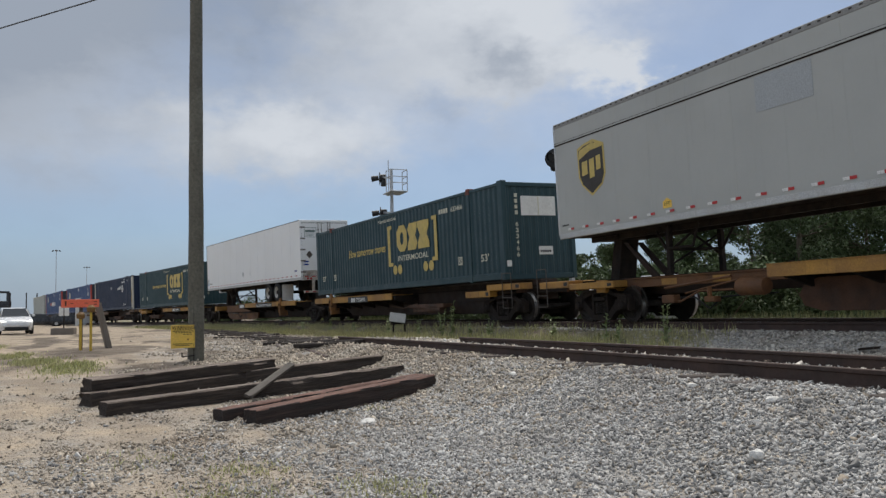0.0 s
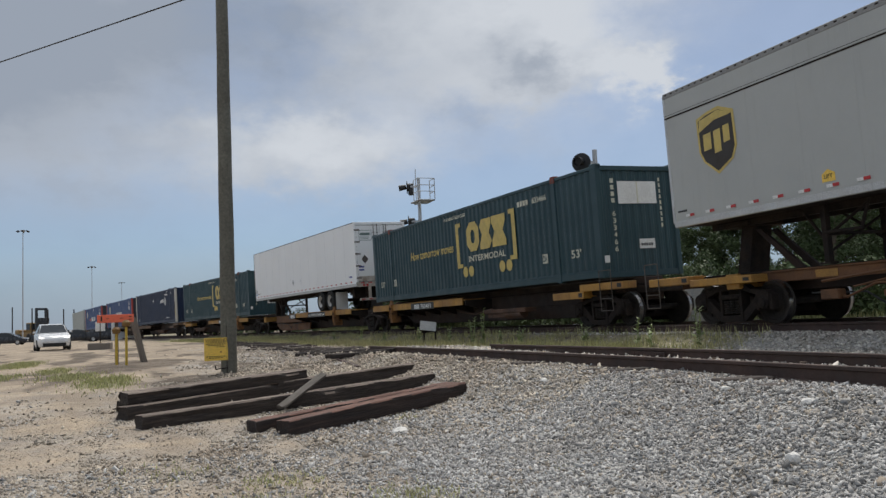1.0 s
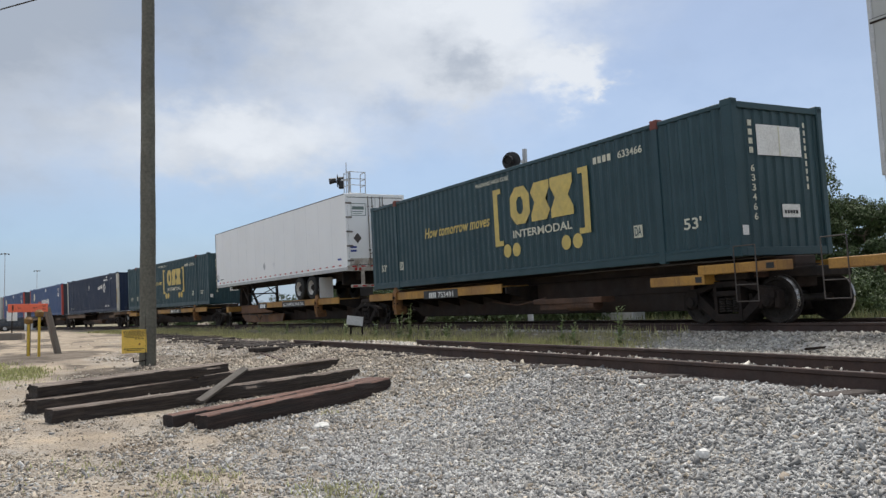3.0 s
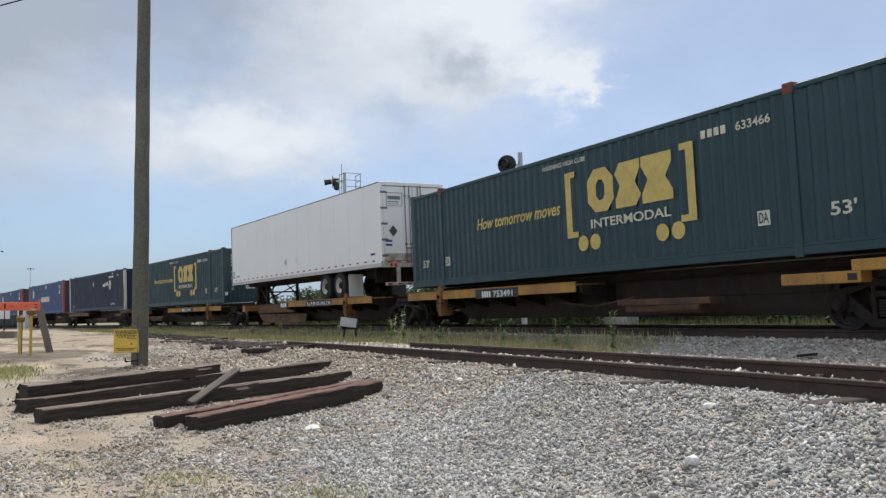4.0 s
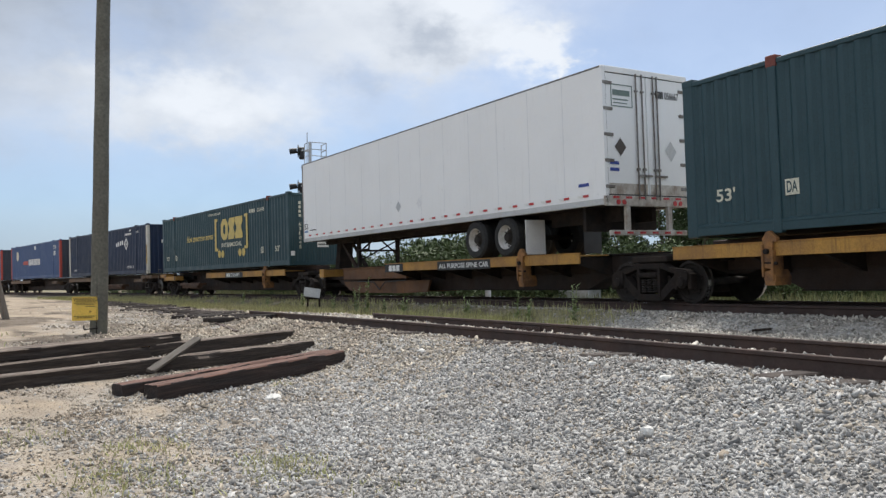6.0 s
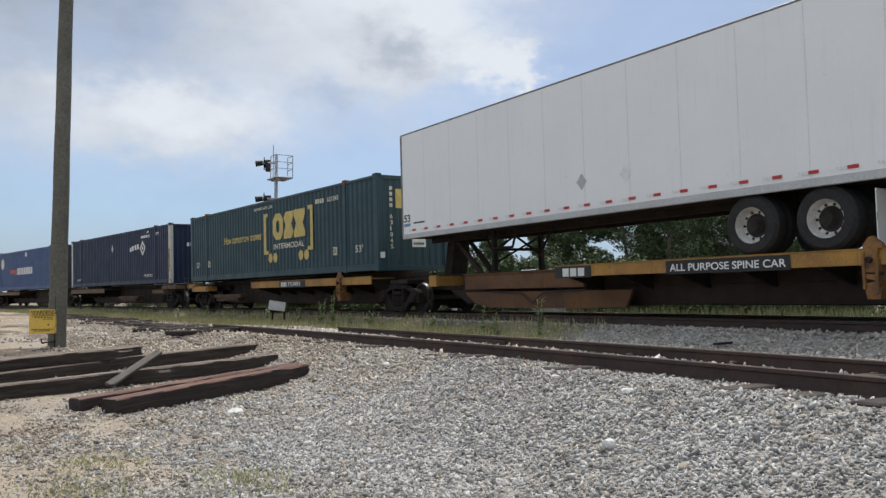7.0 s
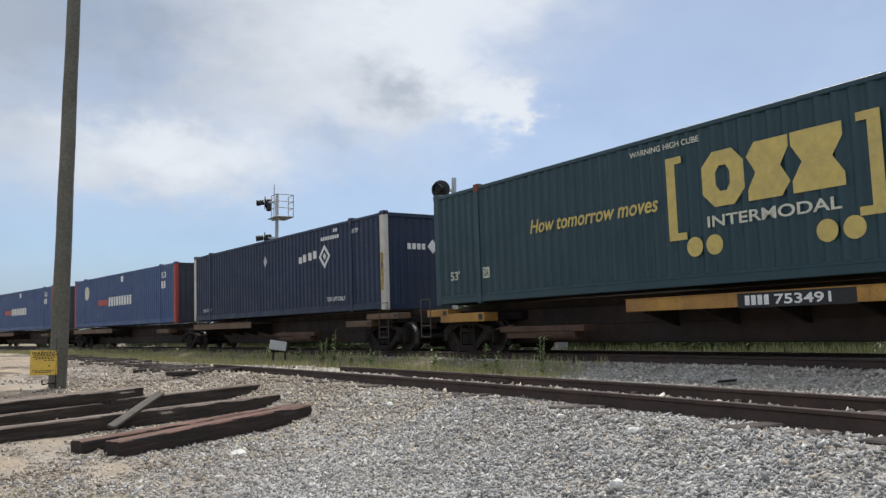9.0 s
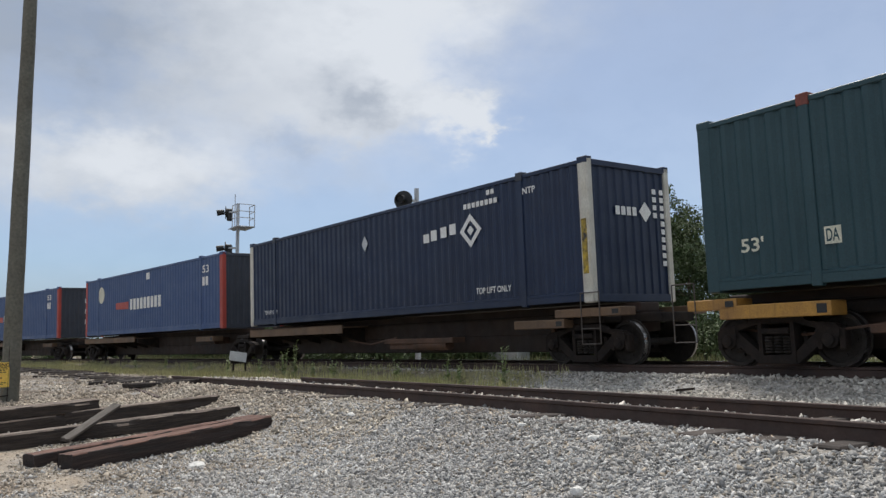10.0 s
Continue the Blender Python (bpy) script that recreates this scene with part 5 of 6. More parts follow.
part("emblem", Shape().add([(xe + 0.004, 0.48 + p_, 3.12 + q_) for p_, q_ in ((0.2, 0), (0, 0.22), (-0.2, 0), (0, -0.22))], [(0, 1, 2, 3)]), WHITE, n_)
sv = Shape()
for i in range(10):
    sv.box(xe, xe + 0.005, 0.98, 1.10, 3.52 - i * 0.17, 3.63 - i * 0.17)
    if i < 4:
        sv.box(xe, xe + 0.005, 0.74, 0.86, 3.52 - i * 0.17, 3.63 - i * 0.17)
part("marking", sv, WHITE, n_)
part("post_tape", Shape().box(7.86, 8.0, -1.3, -1.295, 1.8, 2.9), material("yellow_black_tape", (0.55, 0.38, 0.04), 0.6, second=(0.03, 0.03, 0.03), blotch=9, amount=1.0), n_, "torn yellow and black tape")
car_n = spine_car("articulated spine car with dull brown decks", -62.975, decks=((-71.0, -64.6),), plates=((-57.2, -55.7, 0.75, 0.93), (-55.95, -54.2, 0.95, 1.12)), bogies=(-55.4, -72.3), handrails=(-55.2,), boxes=((-62.5, -59.5, 0.36, 0.63),), deck_mat=DULLDECK)
unit(-54.9, 16.15, n_, car_n)

# blue containers with red corner posts, and a pale one at the tail
for s_r, bog in ((-73.49, (-89.2,)), (-94.05, (-94.7, -111.1))):
    q = container("blue ribbed container with red corner posts and white marks", BLUE, RED, "red corner post", end_paint=SLATE)
    k = -s_r + 8.075
    s0 = s_r + 73.49
    bars(-83.2 + s0 + k, -79.4 + s0 + k, 2.35, 2.85, y, WHITE, q, 9, name="emblem", fill=0.7)
    flat_shape([(-85.1 + s0 + k, 2.45), (-83.4 + s0 + k, 2.4), (-83.4 + s0 + k, 2.75), (-85.1 + s0 + k, 2.75)], y, RED, q)
    flat_shape([(-87.2 + s0 + k + 0.45 * math.cos(i * 0.5236), 3.25 + 0.42 * math.sin(i * 0.5236)) for i in range(12)], y, PALE, q)
    lettering("53", -75.3 + s0 + k, -74.7 + s0 + k, 3.45, 3.75, y - 0.003, WHITE, q)
    bars(-75.3 + s0 + k, -74.7 + s0 + k, 2.95, 3.3, y, WHITE, q, 2)
    flat_shape([(-81.2 + s0 + k, 3.62), (-80.8 + s0 + k, 3.62), (-80.8 + s0 + k, 3.92), (-81.2 + s0 + k, 3.92)], y, WHITE, q, "marking")
    for z in (2.0, 2.6, 3.2):
        part("marking", Shape().box(8.036, 8.042, 0.2, 0.7, z, z + 0.28), WHITE, q)
    unit(s_r, 16.15, q, spine_car("articulated spine car with dull brown decks", s_r - 8.075, decks=((s_r - 16.1, s_r - 9.0),), plates=((s_r - 2.3, s_r - 0.8, 0.76, 0.95),), bogies=bog, deck_mat=DULLDECK))
q = container("pale grey ribbed container at the far end of the train", material("pale_grey_paint", (0.42, 0.45, 0.43), 0.55, streaks=0.3, streak_color=(0.2, 0.2, 0.19)))
unit(-112.6, 16.15, q, spine_car("articulated spine car with dull brown decks", -120.7, decks=((-128.0, -121.0),), bogies=(-129.0,), deck_mat=DULLDECK))


# ---- things on the near ground ----
def worn_beam(length, width, height, seed, mat, name="timber", chipped=0.005):
    """A sawn timber with uneven, split edges, along X from 0 to length."""
    s = Shape()
    n = max(8, int(length / 0.09))
    prof = [(-0.5, 0.05), (-0.45, 0.0), (0.45, 0.0), (0.5, 0.05), (0.5, 0.3), (0.5, 0.6), (0.5, 0.9), (0.44, 0.99), (0.28, 1.0), (0.1, 0.99), (0.05, 0.97), (0.0, 0.99), (-0.2, 1.0), (-0.44, 0.99), (-0.5, 0.9), (-0.5, 0.6), (-0.5, 0.3)]
    k, v = len(prof), []
    for i in range(n + 1):
        x = length * i / n
        for j, (a, b) in enumerate(prof):
            grain = noise.noise((x * 1.1, j * 2.3, seed * 7.7)) + 0.6 * noise.noise((x * 5.0, j * 3.1, seed * 3.3))
            # splits along the top and bites out of the upper edges
            split = max(0.0, noise.noise((x * 0.7, j * 5.0, seed + 40.0)) - 0.15) * (0.5 * height if j in (8, 10, 12, 5, 15) else 0.0)
            bite = max(0.0, noise.noise((x * 1.6, j * 0.4, seed + 11.0)) - 0.22) * (0.6 * height if j in (6, 7, 13, 14) else 0.0)
            q = grain * min(chipped, height * 0.03) * 1.5
            inward = -1.0 if a > 0.3 else 1.0 if a < -0.3 else 0.0
            end = (noise.noise((j * 1.7, seed * 2.0, 0.0)) * 0.05 if i in (0, n) else 0.0)
            v.append((x + end, a * width + q + inward * (split * (j in (5, 15)) + bite) * 0.5, b * height + q * 0.8 - (split * (j not in (5, 15)) + bite) * 0.5))
    s.add(v, [(i * k + j, i * k + (j + 1) % k, (i + 1) * k + (j + 1) % k, (i + 1) * k + j) for i in range(n) for j in range(k)] + [tuple(range(k - 1, -1, -1)), tuple(range(n * k, (n + 1) * k))])
    return s


def lay(a, b, z_a, z_b, width, height, seed, mat, label, tilt=0.0, name="timber"):
    """A beam whose foot runs from a to b."""
    a, b = Vector((*a, z_a)), Vector((*b, z_b))
    d = b - a
    ob = part(name, worn_beam(d.length, width, height, seed, mat), mat)
    # timber faces turned up or down get the paler copy, top light in its colour
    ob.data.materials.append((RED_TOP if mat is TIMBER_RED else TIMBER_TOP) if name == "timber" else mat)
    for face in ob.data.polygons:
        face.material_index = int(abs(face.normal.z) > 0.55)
    ob.matrix_basis = Matrix.Translation(a) @ Euler((radians(tilt), -math.asin(d.z / d.length), math.atan2(d.y, d.x))).to_matrix().to_4x4()
    return tagged(ob, label, "timber", "old timbers in the pile")


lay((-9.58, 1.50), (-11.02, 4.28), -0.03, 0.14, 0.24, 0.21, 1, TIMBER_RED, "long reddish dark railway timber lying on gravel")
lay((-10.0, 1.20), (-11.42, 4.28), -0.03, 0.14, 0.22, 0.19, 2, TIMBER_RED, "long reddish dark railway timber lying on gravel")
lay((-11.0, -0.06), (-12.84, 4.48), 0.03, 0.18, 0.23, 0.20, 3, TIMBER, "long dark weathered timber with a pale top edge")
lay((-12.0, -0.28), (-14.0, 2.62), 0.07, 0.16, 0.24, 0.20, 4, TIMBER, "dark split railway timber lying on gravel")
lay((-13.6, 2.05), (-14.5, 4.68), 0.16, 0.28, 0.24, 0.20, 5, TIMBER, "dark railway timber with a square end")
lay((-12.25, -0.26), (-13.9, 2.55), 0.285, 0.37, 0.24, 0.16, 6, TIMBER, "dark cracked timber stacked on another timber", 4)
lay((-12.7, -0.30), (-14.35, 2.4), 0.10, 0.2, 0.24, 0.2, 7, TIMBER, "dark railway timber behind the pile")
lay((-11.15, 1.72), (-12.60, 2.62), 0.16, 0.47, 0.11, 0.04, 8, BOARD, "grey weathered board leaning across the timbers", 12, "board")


def utility_pole():
    c = thing("utility_pole", "tall weathered wooden utility pole beside the timbers", "utility pole")
    s = Shape()
    n, rows = 20, 40
    v = []
    for i in range(rows + 1):
        z = -0.5 + i * 10.2 / rows
        r = 0.172 - 0.0052 * z
        v += [(r * math.cos(6.28319 * j / n) + 0.012 * math.sin(z * 0.9), r * math.sin(6.28319 * j / n) * (1 + 0.02 * math.sin(3 * z + j)), z) for j in range(n)]
    s.add(v, [(i * n + j, i * n + (j + 1) % n, (i + 1) * n + (j + 1) % n, (i + 1) * n + j) for i in range(rows) for j in range(n)] + [tuple(range(rows * n, (rows + 1) * n))])
    part("pole", s, POLE, c, smooth=True)
    part("insulator", Shape().lathe([(0, 0.03), (0.03, 0.06), (0.1, 0.06), (0.13, 0.03)], (0.0, -0.19, 8.45), (0.0, -0.19, 9.0), 12).rod((0, -0.1, 8.4), (0, -0.2, 8.46), 0.02), GALV, c)
    part("ground_wire", Shape().rod((0.17, -0.06, -0.2), (0.14, -0.05, 3.0), 0.008, n=6), GRIME, c)
    c.matrix_basis = pose(-18.1, 1.76, 0.33, 0.0, 0.3, 0)
    return c


utility_pole()
sign = thing("warning_sign", "yellow warning sign plate fixed to the wooden pole", "sign", at=pose(-17.92, 1.48, 0.33, 0, 0, 93))
# plate faces the yard; local x along the plate
part("plate", Shape().box(-0.245, 0.245, -0.004, 0.004, 0.28, 0.76, 0.003), SIGN_YELLOW, sign)
lettering("WARNING", -0.225, 0.235, 0.672, 0.748, -0.006, BLACK, sign)
for z, a, b, c_ in ((0.655, -0.18, 0.2, 7), (0.625, -0.2, 0.22, 8), (0.595, -0.16, 0.18, 6), (0.56, 0.0, 0.2, 3), (0.36, -0.2, 0.2, 8), (0.33, -0.15, 0.15, 5)):
    bars(a, b, z, z + 0.016, -0.004, BLACK, sign, c_)
part("mark", Shape().rod((0.1, -0.005, 0.46), (0.1, -0.008, 0.46), 0.018, n=10), material("brown_mark", (0.25, 0.08, 0.03), 0.6), sign)
part("bracket", Shape().box(-0.2, 0.26, 0.004, 0.02, 0.5, 0.54).rod((-0.02, -0.02, 0.10), (0.24, 0.0, 0.12), 0.012, n=6).rod((-0.02, -0.02, 0.10), (-0.02, -0.02, 0.18), 0.012, n=6), GRIME, sign)

wire = Shape()
A, B_ = Vector((-18.1, 1.57, 8.82)), Vector((-56.0, -29.9, 8.9))
pts = [A.lerp(B_, i / 40) - Vector((0, 0, 4 * 0.15 * (i / 40) * (1 - i / 40))) for i in range(41)]
for q, r in zip(pts, pts[1:]):
    wire.rod(q, r, 0.016, n=6, caps=False)
tagged(part("overhead_cable", wire, BLACK), "black overhead cable running off the wooden pole", "cable")


# ---- markers, board and block by the road ----
def marker_post(x, y, top, label):
    c = thing("marker_post", label, "post", "yellow marker posts", pose(x, y, 0.375))
    part("pipe", Shape().rod((0, 0, -0.2), (0, 0, top - 0.16), 0.036, n=14), POST_YELLOW, c, smooth=True)
    part("cap", Shape().lathe([(0, 0.05), (0.02, 0.11), (0.13, 0.12), (0.16, 0.09), (0.2, 0.05)], (0, 0, top - 0.2), (0, 0, top), 14), material("brown_cap", (0.22, 0.12, 0.03), 0.7, second=(0.10, 0.05, 0.02), blotch=8), c, "brown weathered cap")
    return c


marker_post(-25.4, -0.66, 1.10, "thin yellow marker post with brown cap")
marker_post(-24.5, -0.38, 1.28, "taller yellow marker post with brown cap")
lp = tagged(part("leaning_post", worn_beam(1.42, 0.15, 0.15, 21, BOARD), material("silvery_old_wood", (0.24, 0.215, 0.185), 0.9, second=(0.13, 0.11, 0.09), blotch=3, bump=0.006, bump_scale=9, along=(0.5, 7.0, 7.0))), "grey wooden post leaning beside yellow markers", "post")
lp.matrix_basis = Matrix.Translation((-26.4, 0.14, 0.36)) @ look((0, 0, 0), (0.25, -0.36, 1.55)).to_3x3().to_4x4() @ pose(0, 0, 0, 0, 90, 0)
ob_ = thing("orange_board", "bright orange painted board on a short wooden post", "barrier board", at=pose(-25.6, -0.66, 0.38, 0, 0, 90))
part("board", Shape().box(-0.52, 0.48, -0.02, 0.02, 1.23, 1.46, 0.006), ORANGE, ob_)
part("post", Shape().box(-0.05, 0.05, 0.02, 0.10, -0.3, 1.42, 0.008), BOARD, ob_)
part("marking", Shape().box(-0.42, -0.38, -0.025, -0.02, 1.28, 1.42).box(0.34, 0.42, -0.025, -0.02, 1.38, 1.40).box(0.34, 0.42, -0.025, -0.02, 1.30, 1.32).box(-0.28, -0.2, -0.025, -0.02, 1.34, 1.355).box(0.1, 0.2, -0.025, -0.02, 1.34, 1.355), RUST, ob_)
blk = part("concrete_block", Shape().box(-0.55, 0.55, -0.4, 0.4, -0.1, 0.35, 0.04), material("dirty_concrete", (0.22, 0.19, 0.16), 0.9, bump=0.006))
blk.matrix_basis = pose(-46.5, -1.95, 0.52, 0, 0, 80)
tagged(blk, "low dirty concrete block carrying a small sign", "block")
bs = thing("small_sign", "small white sign on a post set in concrete", "sign", at=pose(-46.5, -1.95, 0.86, 0, 0, 90))
part("post", Shape().rod((0, 0, 0), (0, 0, 1.05), 0.03, n=8), GRIME, bs)
part("plate", Shape().box(-0.24, 0.24, -0.02, 0.02, 0.62, 1.12, 0.006), WHITE, bs)


# ---- vehicles ----
def loft(sections, mat, name, parent, smooth=True):
    """Skins closed outlines of equal length."""
    s = Shape()
    n = len(sections[0])
    v = [p for q in sections for p in q]
    f = [(k * n + i, k * n + (i + 1) % n, (k + 1) * n + (i + 1) % n, (k + 1) * n + i) for k in range(len(sections) - 1) for i in range(n)]
    f += [tuple(range(n - 1, -1, -1)), tuple(range((len(sections) - 1) * n, len(sections) * n))]
    return part(name, s.add(v, f), mat, parent, smooth=smooth)


def hatchback(label, paint, at, lit=False, group=""):
    """A five-door hatchback facing local +X."""
    c = thing("parked_car", label, "car", group, at)

    def ring(x, w, z0, z1, tuck=0.06):
        return [(x, -w + tuck, z0), (x, -w, z0 + 0.18), (x, -w, z1 - 0.14), (x, -w + 0.08, z1), (x, w - 0.08, z1), (x, w, z1 - 0.14), (x, w, z0 + 0.18), (x, w - tuck, z0)]

    loft([ring(-2.1, 0.72, 0.35, 0.95), ring(-2.02, 0.80, 0.24, 1.02), ring(-1.4, 0.86, 0.20, 1.02), ring(0.5, 0.87, 0.20, 0.98), ring(1.2, 0.86, 0.20, 0.95), ring(1.75, 0.82, 0.22, 0.84), ring(2.05, 0.70, 0.26, 0.70), ring(2.14, 0.55, 0.32, 0.58)], paint, "body", c)

    def cab(x, w0, w1, z0, z1):
        return [(x, -w0, z0), (x, -w1, z1 - 0.05), (x, -w1 + 0.1, z1), (x, w1 - 0.1, z1), (x, w1, z1 - 0.05), (x, w0, z0)]

    loft([cab(-2.0, 0.74, 0.6, 0.98, 1.05), cab(-1.5, 0.78, 0.60, 0.98, 1.44), cab(-0.4, 0.80, 0.63, 0.96, 1.50), cab(0.25, 0.80, 0.62, 0.95, 1.46), cab(1.15, 0.78, 0.70, 0.92, 0.97)], paint, "cabin", c)
    part("windscreen", Shape().add([(1.12, -0.70, 1.00), (1.12, 0.70, 1.00), (0.33, 0.56, 1.445), (0.33, -0.56, 1.445)], [(0, 1, 2, 3)]), GLASS, c, "dark windscreen")
    for sgn in (-1, 1):
        part("side_window", Shape().add([(0.9, sgn * 0.795, 1.0), (-1.4, sgn * 0.80, 1.0), (-1.2, sgn * 0.655, 1.40), (0.25, sgn * 0.665, 1.40)], [(0, 1, 2, 3)]), GLASS, c)
        part("headlight", Shape().prism([(sgn * 0.45, 0.62), (sgn * 0.78, 0.70), (sgn * 0.80, 0.80), (sgn * 0.50, 0.72)], "x", 1.80, 2.06), LAMP if lit else GALV, c, "lit headlight" if lit else "")
        part("mirror", Shape().box(0.55, 0.68, *sorted((sgn * 0.86, sgn * 1.02)), 0.98, 1.10, 0.02), paint, c)
        for x in (-1.3, 1.3):
            t = part("wheel", Shape().lathe([(0, 0.20), (0, 0.29), (0.03, 0.315), (0.18, 0.315), (0.2, 0.2)], (x, sgn * 0.88, 0.315), (x, 0, 0.315), 20), RUBBER, c, smooth=True)
            part("rim", Shape().lathe([(-0.005, 0.20), (-0.005, 0.17), (0.05, 0.05), (0.05, 0.01)], (x, sgn * 0.88, 0.315), (x, 0, 0.315), 16), GALV, t)
    part("grille", Shape().box(2.0, 2.165, -0.58, 0.58, 0.24, 0.42, 0.03).box(2.06, 2.13, -0.35, 0.35, 0.56, 0.60, 0.01), BLACK, c, "black front grille")
    part("number_plate", Shape().box(2.15, 2.165, -0.16, 0.16, 0.44, 0.53), WHITE, c)
    part("bumper", Shape().box(2.02, 2.15, -0.66, 0.66, 0.42, 0.54, 0.03), paint, c)
    return c


hatchback("white hatchback with headlights on, parked on sand", CAR_WHITE, pose(-52.0, -4.75, ground_z(-52, -4.75), 0, 0, 9), True)
for i, (x, y, r) in enumerate(((-105, -9.5, 70), (-103, -3.6, 85), (-104, -6.6, 95), (-108, -14.5, 80), (-110, -17.5, 90), (-112, -21, 85))):
    hatchback("dark parked car far across the yard", CAR_DARK, pose(x, y, 0.6, 0, 0, r), group="cars parked across the yard")


def container_handler(at):
    c = thing("container_handler", "yellow container handler with dark mast parked far off", "handling vehicle", at=at)
    body = material("dull_machine_yellow", (0.27, 0.17, 0.06), 0.6)
    part("chassis", Shape().box(-3, 2.4, -1.5, 1.5, 0.7, 1.8, 0.08).box(-3.6, -2.2, -1.6, 1.6, 0.6, 2.4, 0.15), body, c)
    part("cab", Shape().box(-1.2, 0.5, -0.8, 0.8, 1.8, 3.6, 0.08), body, c)
    part("cab_window", Shape().box(0.5, 0.52, -0.7, 0.7, 2.3, 3.4).box(-1.0, 0.3, -0.82, -0.80, 2.3, 3.4), GLASS, c)
    for y in (-0.9, 0.9):
        part("mast_rail", Shape().box(2.4, 2.8, y - 0.2, y + 0.2, 0.4, 6.2, 0.03), CAR_DARK, c)
    part("mast_tie", Shape().box(2.45, 2.75, -0.9, 0.9, 5.8, 6.2).box(2.45, 2.75, -0.9, 0.9, 3.2, 3.5), CAR_DARK, c)
    part("fork_carriage", Shape().box(2.8, 3.1, -1.3, 1.3, 3.4, 4.4, 0.05), CAR_DARK, c)
    for x in (-2.2, 1.6):
        for y in (-1.6, 1.6):
            part("wheel", Shape().lathe([(0, 0.3), (0.0, 0.7), (0.08, 0.8), (0.5, 0.8), (0.58, 0.7), (0.58, 0.3)], (x, y - 0.29, 0.8), (x, y + 1, 0.8), 18), RUBBER, c, smooth=True)


container_handler(pose(-168, -18.3, 0.6, 0, 0, 35))


# ---- far masts and poles ----
def light_mast(x, y, h):
    c = thing("light_mast", "tall thin yard light mast with lamp ring", "light mast", "yard light masts", pose(x, y, 0.5))
    part("mast", Shape().rod((0, 0, -0.5), (0, 0, h), 0.11, 0.06, 12), GALV, c)
    part("lamp_ring", Shape().rod((0, 0, h - 0.2), (0, 0, h), 0.4, n=14), GALV, c)
    for i in range(6):
        a = i * 1.047
        part("flood_lamp", Shape().box(-0.2, 0.2, -0.16, 0.16, -0.2, 0.0, 0.04, pose(0.75 * math.cos(a), 0.9 * math.sin(a), h - 0.1, 0, 20, math.degrees(a))), GRIME, c)


for az, el, d in ((186.82, 6.82, 150), (182.83, 4.50, 215), (181.03, 3.43, 285), (160.8, 6.7, 210)):
    a = radians(az)
    light_mast(d * math.cos(a), d * math.sin(a), 0.75 + d * math.tan(radians(el)))
for i, (az, top) in enumerate(((187.4, 2.0), (186.3, 1.9), (185.4, 1.8), (184.5, 1.8), (183.9, 1.75), (183.3, 1.7), (188.6, 1.8), (189.4, 1.7))):
    a = radians(az)
    pl = part("yard_pole", Shape().rod((0, 0, -0.5), (0, 0, 0.75 + 160 * math.tan(radians(top))), 0.10, n=8), GRIME)
    pl.matrix_basis = pose(160 * math.cos(a), 160 * math.sin(a), 0.5)
    tagged(pl, "thin dark pole far across the yard", "pole", "thin poles across the yard")
sh = thing("site_hut", "small white site hut far across the yard", "hut", at=pose(-100, -1.6, 0.55, 0, 0, 80))
part("wall", Shape().box(-1.2, 1.2, -1.0, 1.0, 0, 2.3, 0.03), WHITE, sh)
part("roof", Shape().box(-1.35, 1.35, -1.15, 1.15, 2.3, 2.45, 0.03), GALV, sh)
part("door", Shape().box(-0.4, 0.4, -1.02, -1.0, 0.05, 2.0), GALV, sh)


# ---- signals ----
def signal_head(parent, x, y, z, rz):
    """A round-backed colour-light head with hood, facing local -Y after the turn."""
    h = part("signal_head", Shape().lathe([(0, 0.08), (0.02, 0.36), (0.06, 0.37), (0.07, 0.24), (0.22, 0.20), (0.26, 0.08)], (0, 0, 0), (0, 1, 0), 22), BLACK, parent, "black round signal head", smooth=True)
    h.matrix_basis = pose(x, y, z, 0, 0, rz)
    part("hood", Shape().lathe([(0, 0.14), (0.42, 0.17), (0.42, 0.16), (0.30, 0.15), (0.30, 0.01)], (0, -0.02, 0.03), (0, -1, -0.12), 16), BLACK, h)
    part("lamp_case", Shape().box(-0.2, 0.2, 0.1, 0.42, -0.45, 0.2, 0.05), BLACK, h)


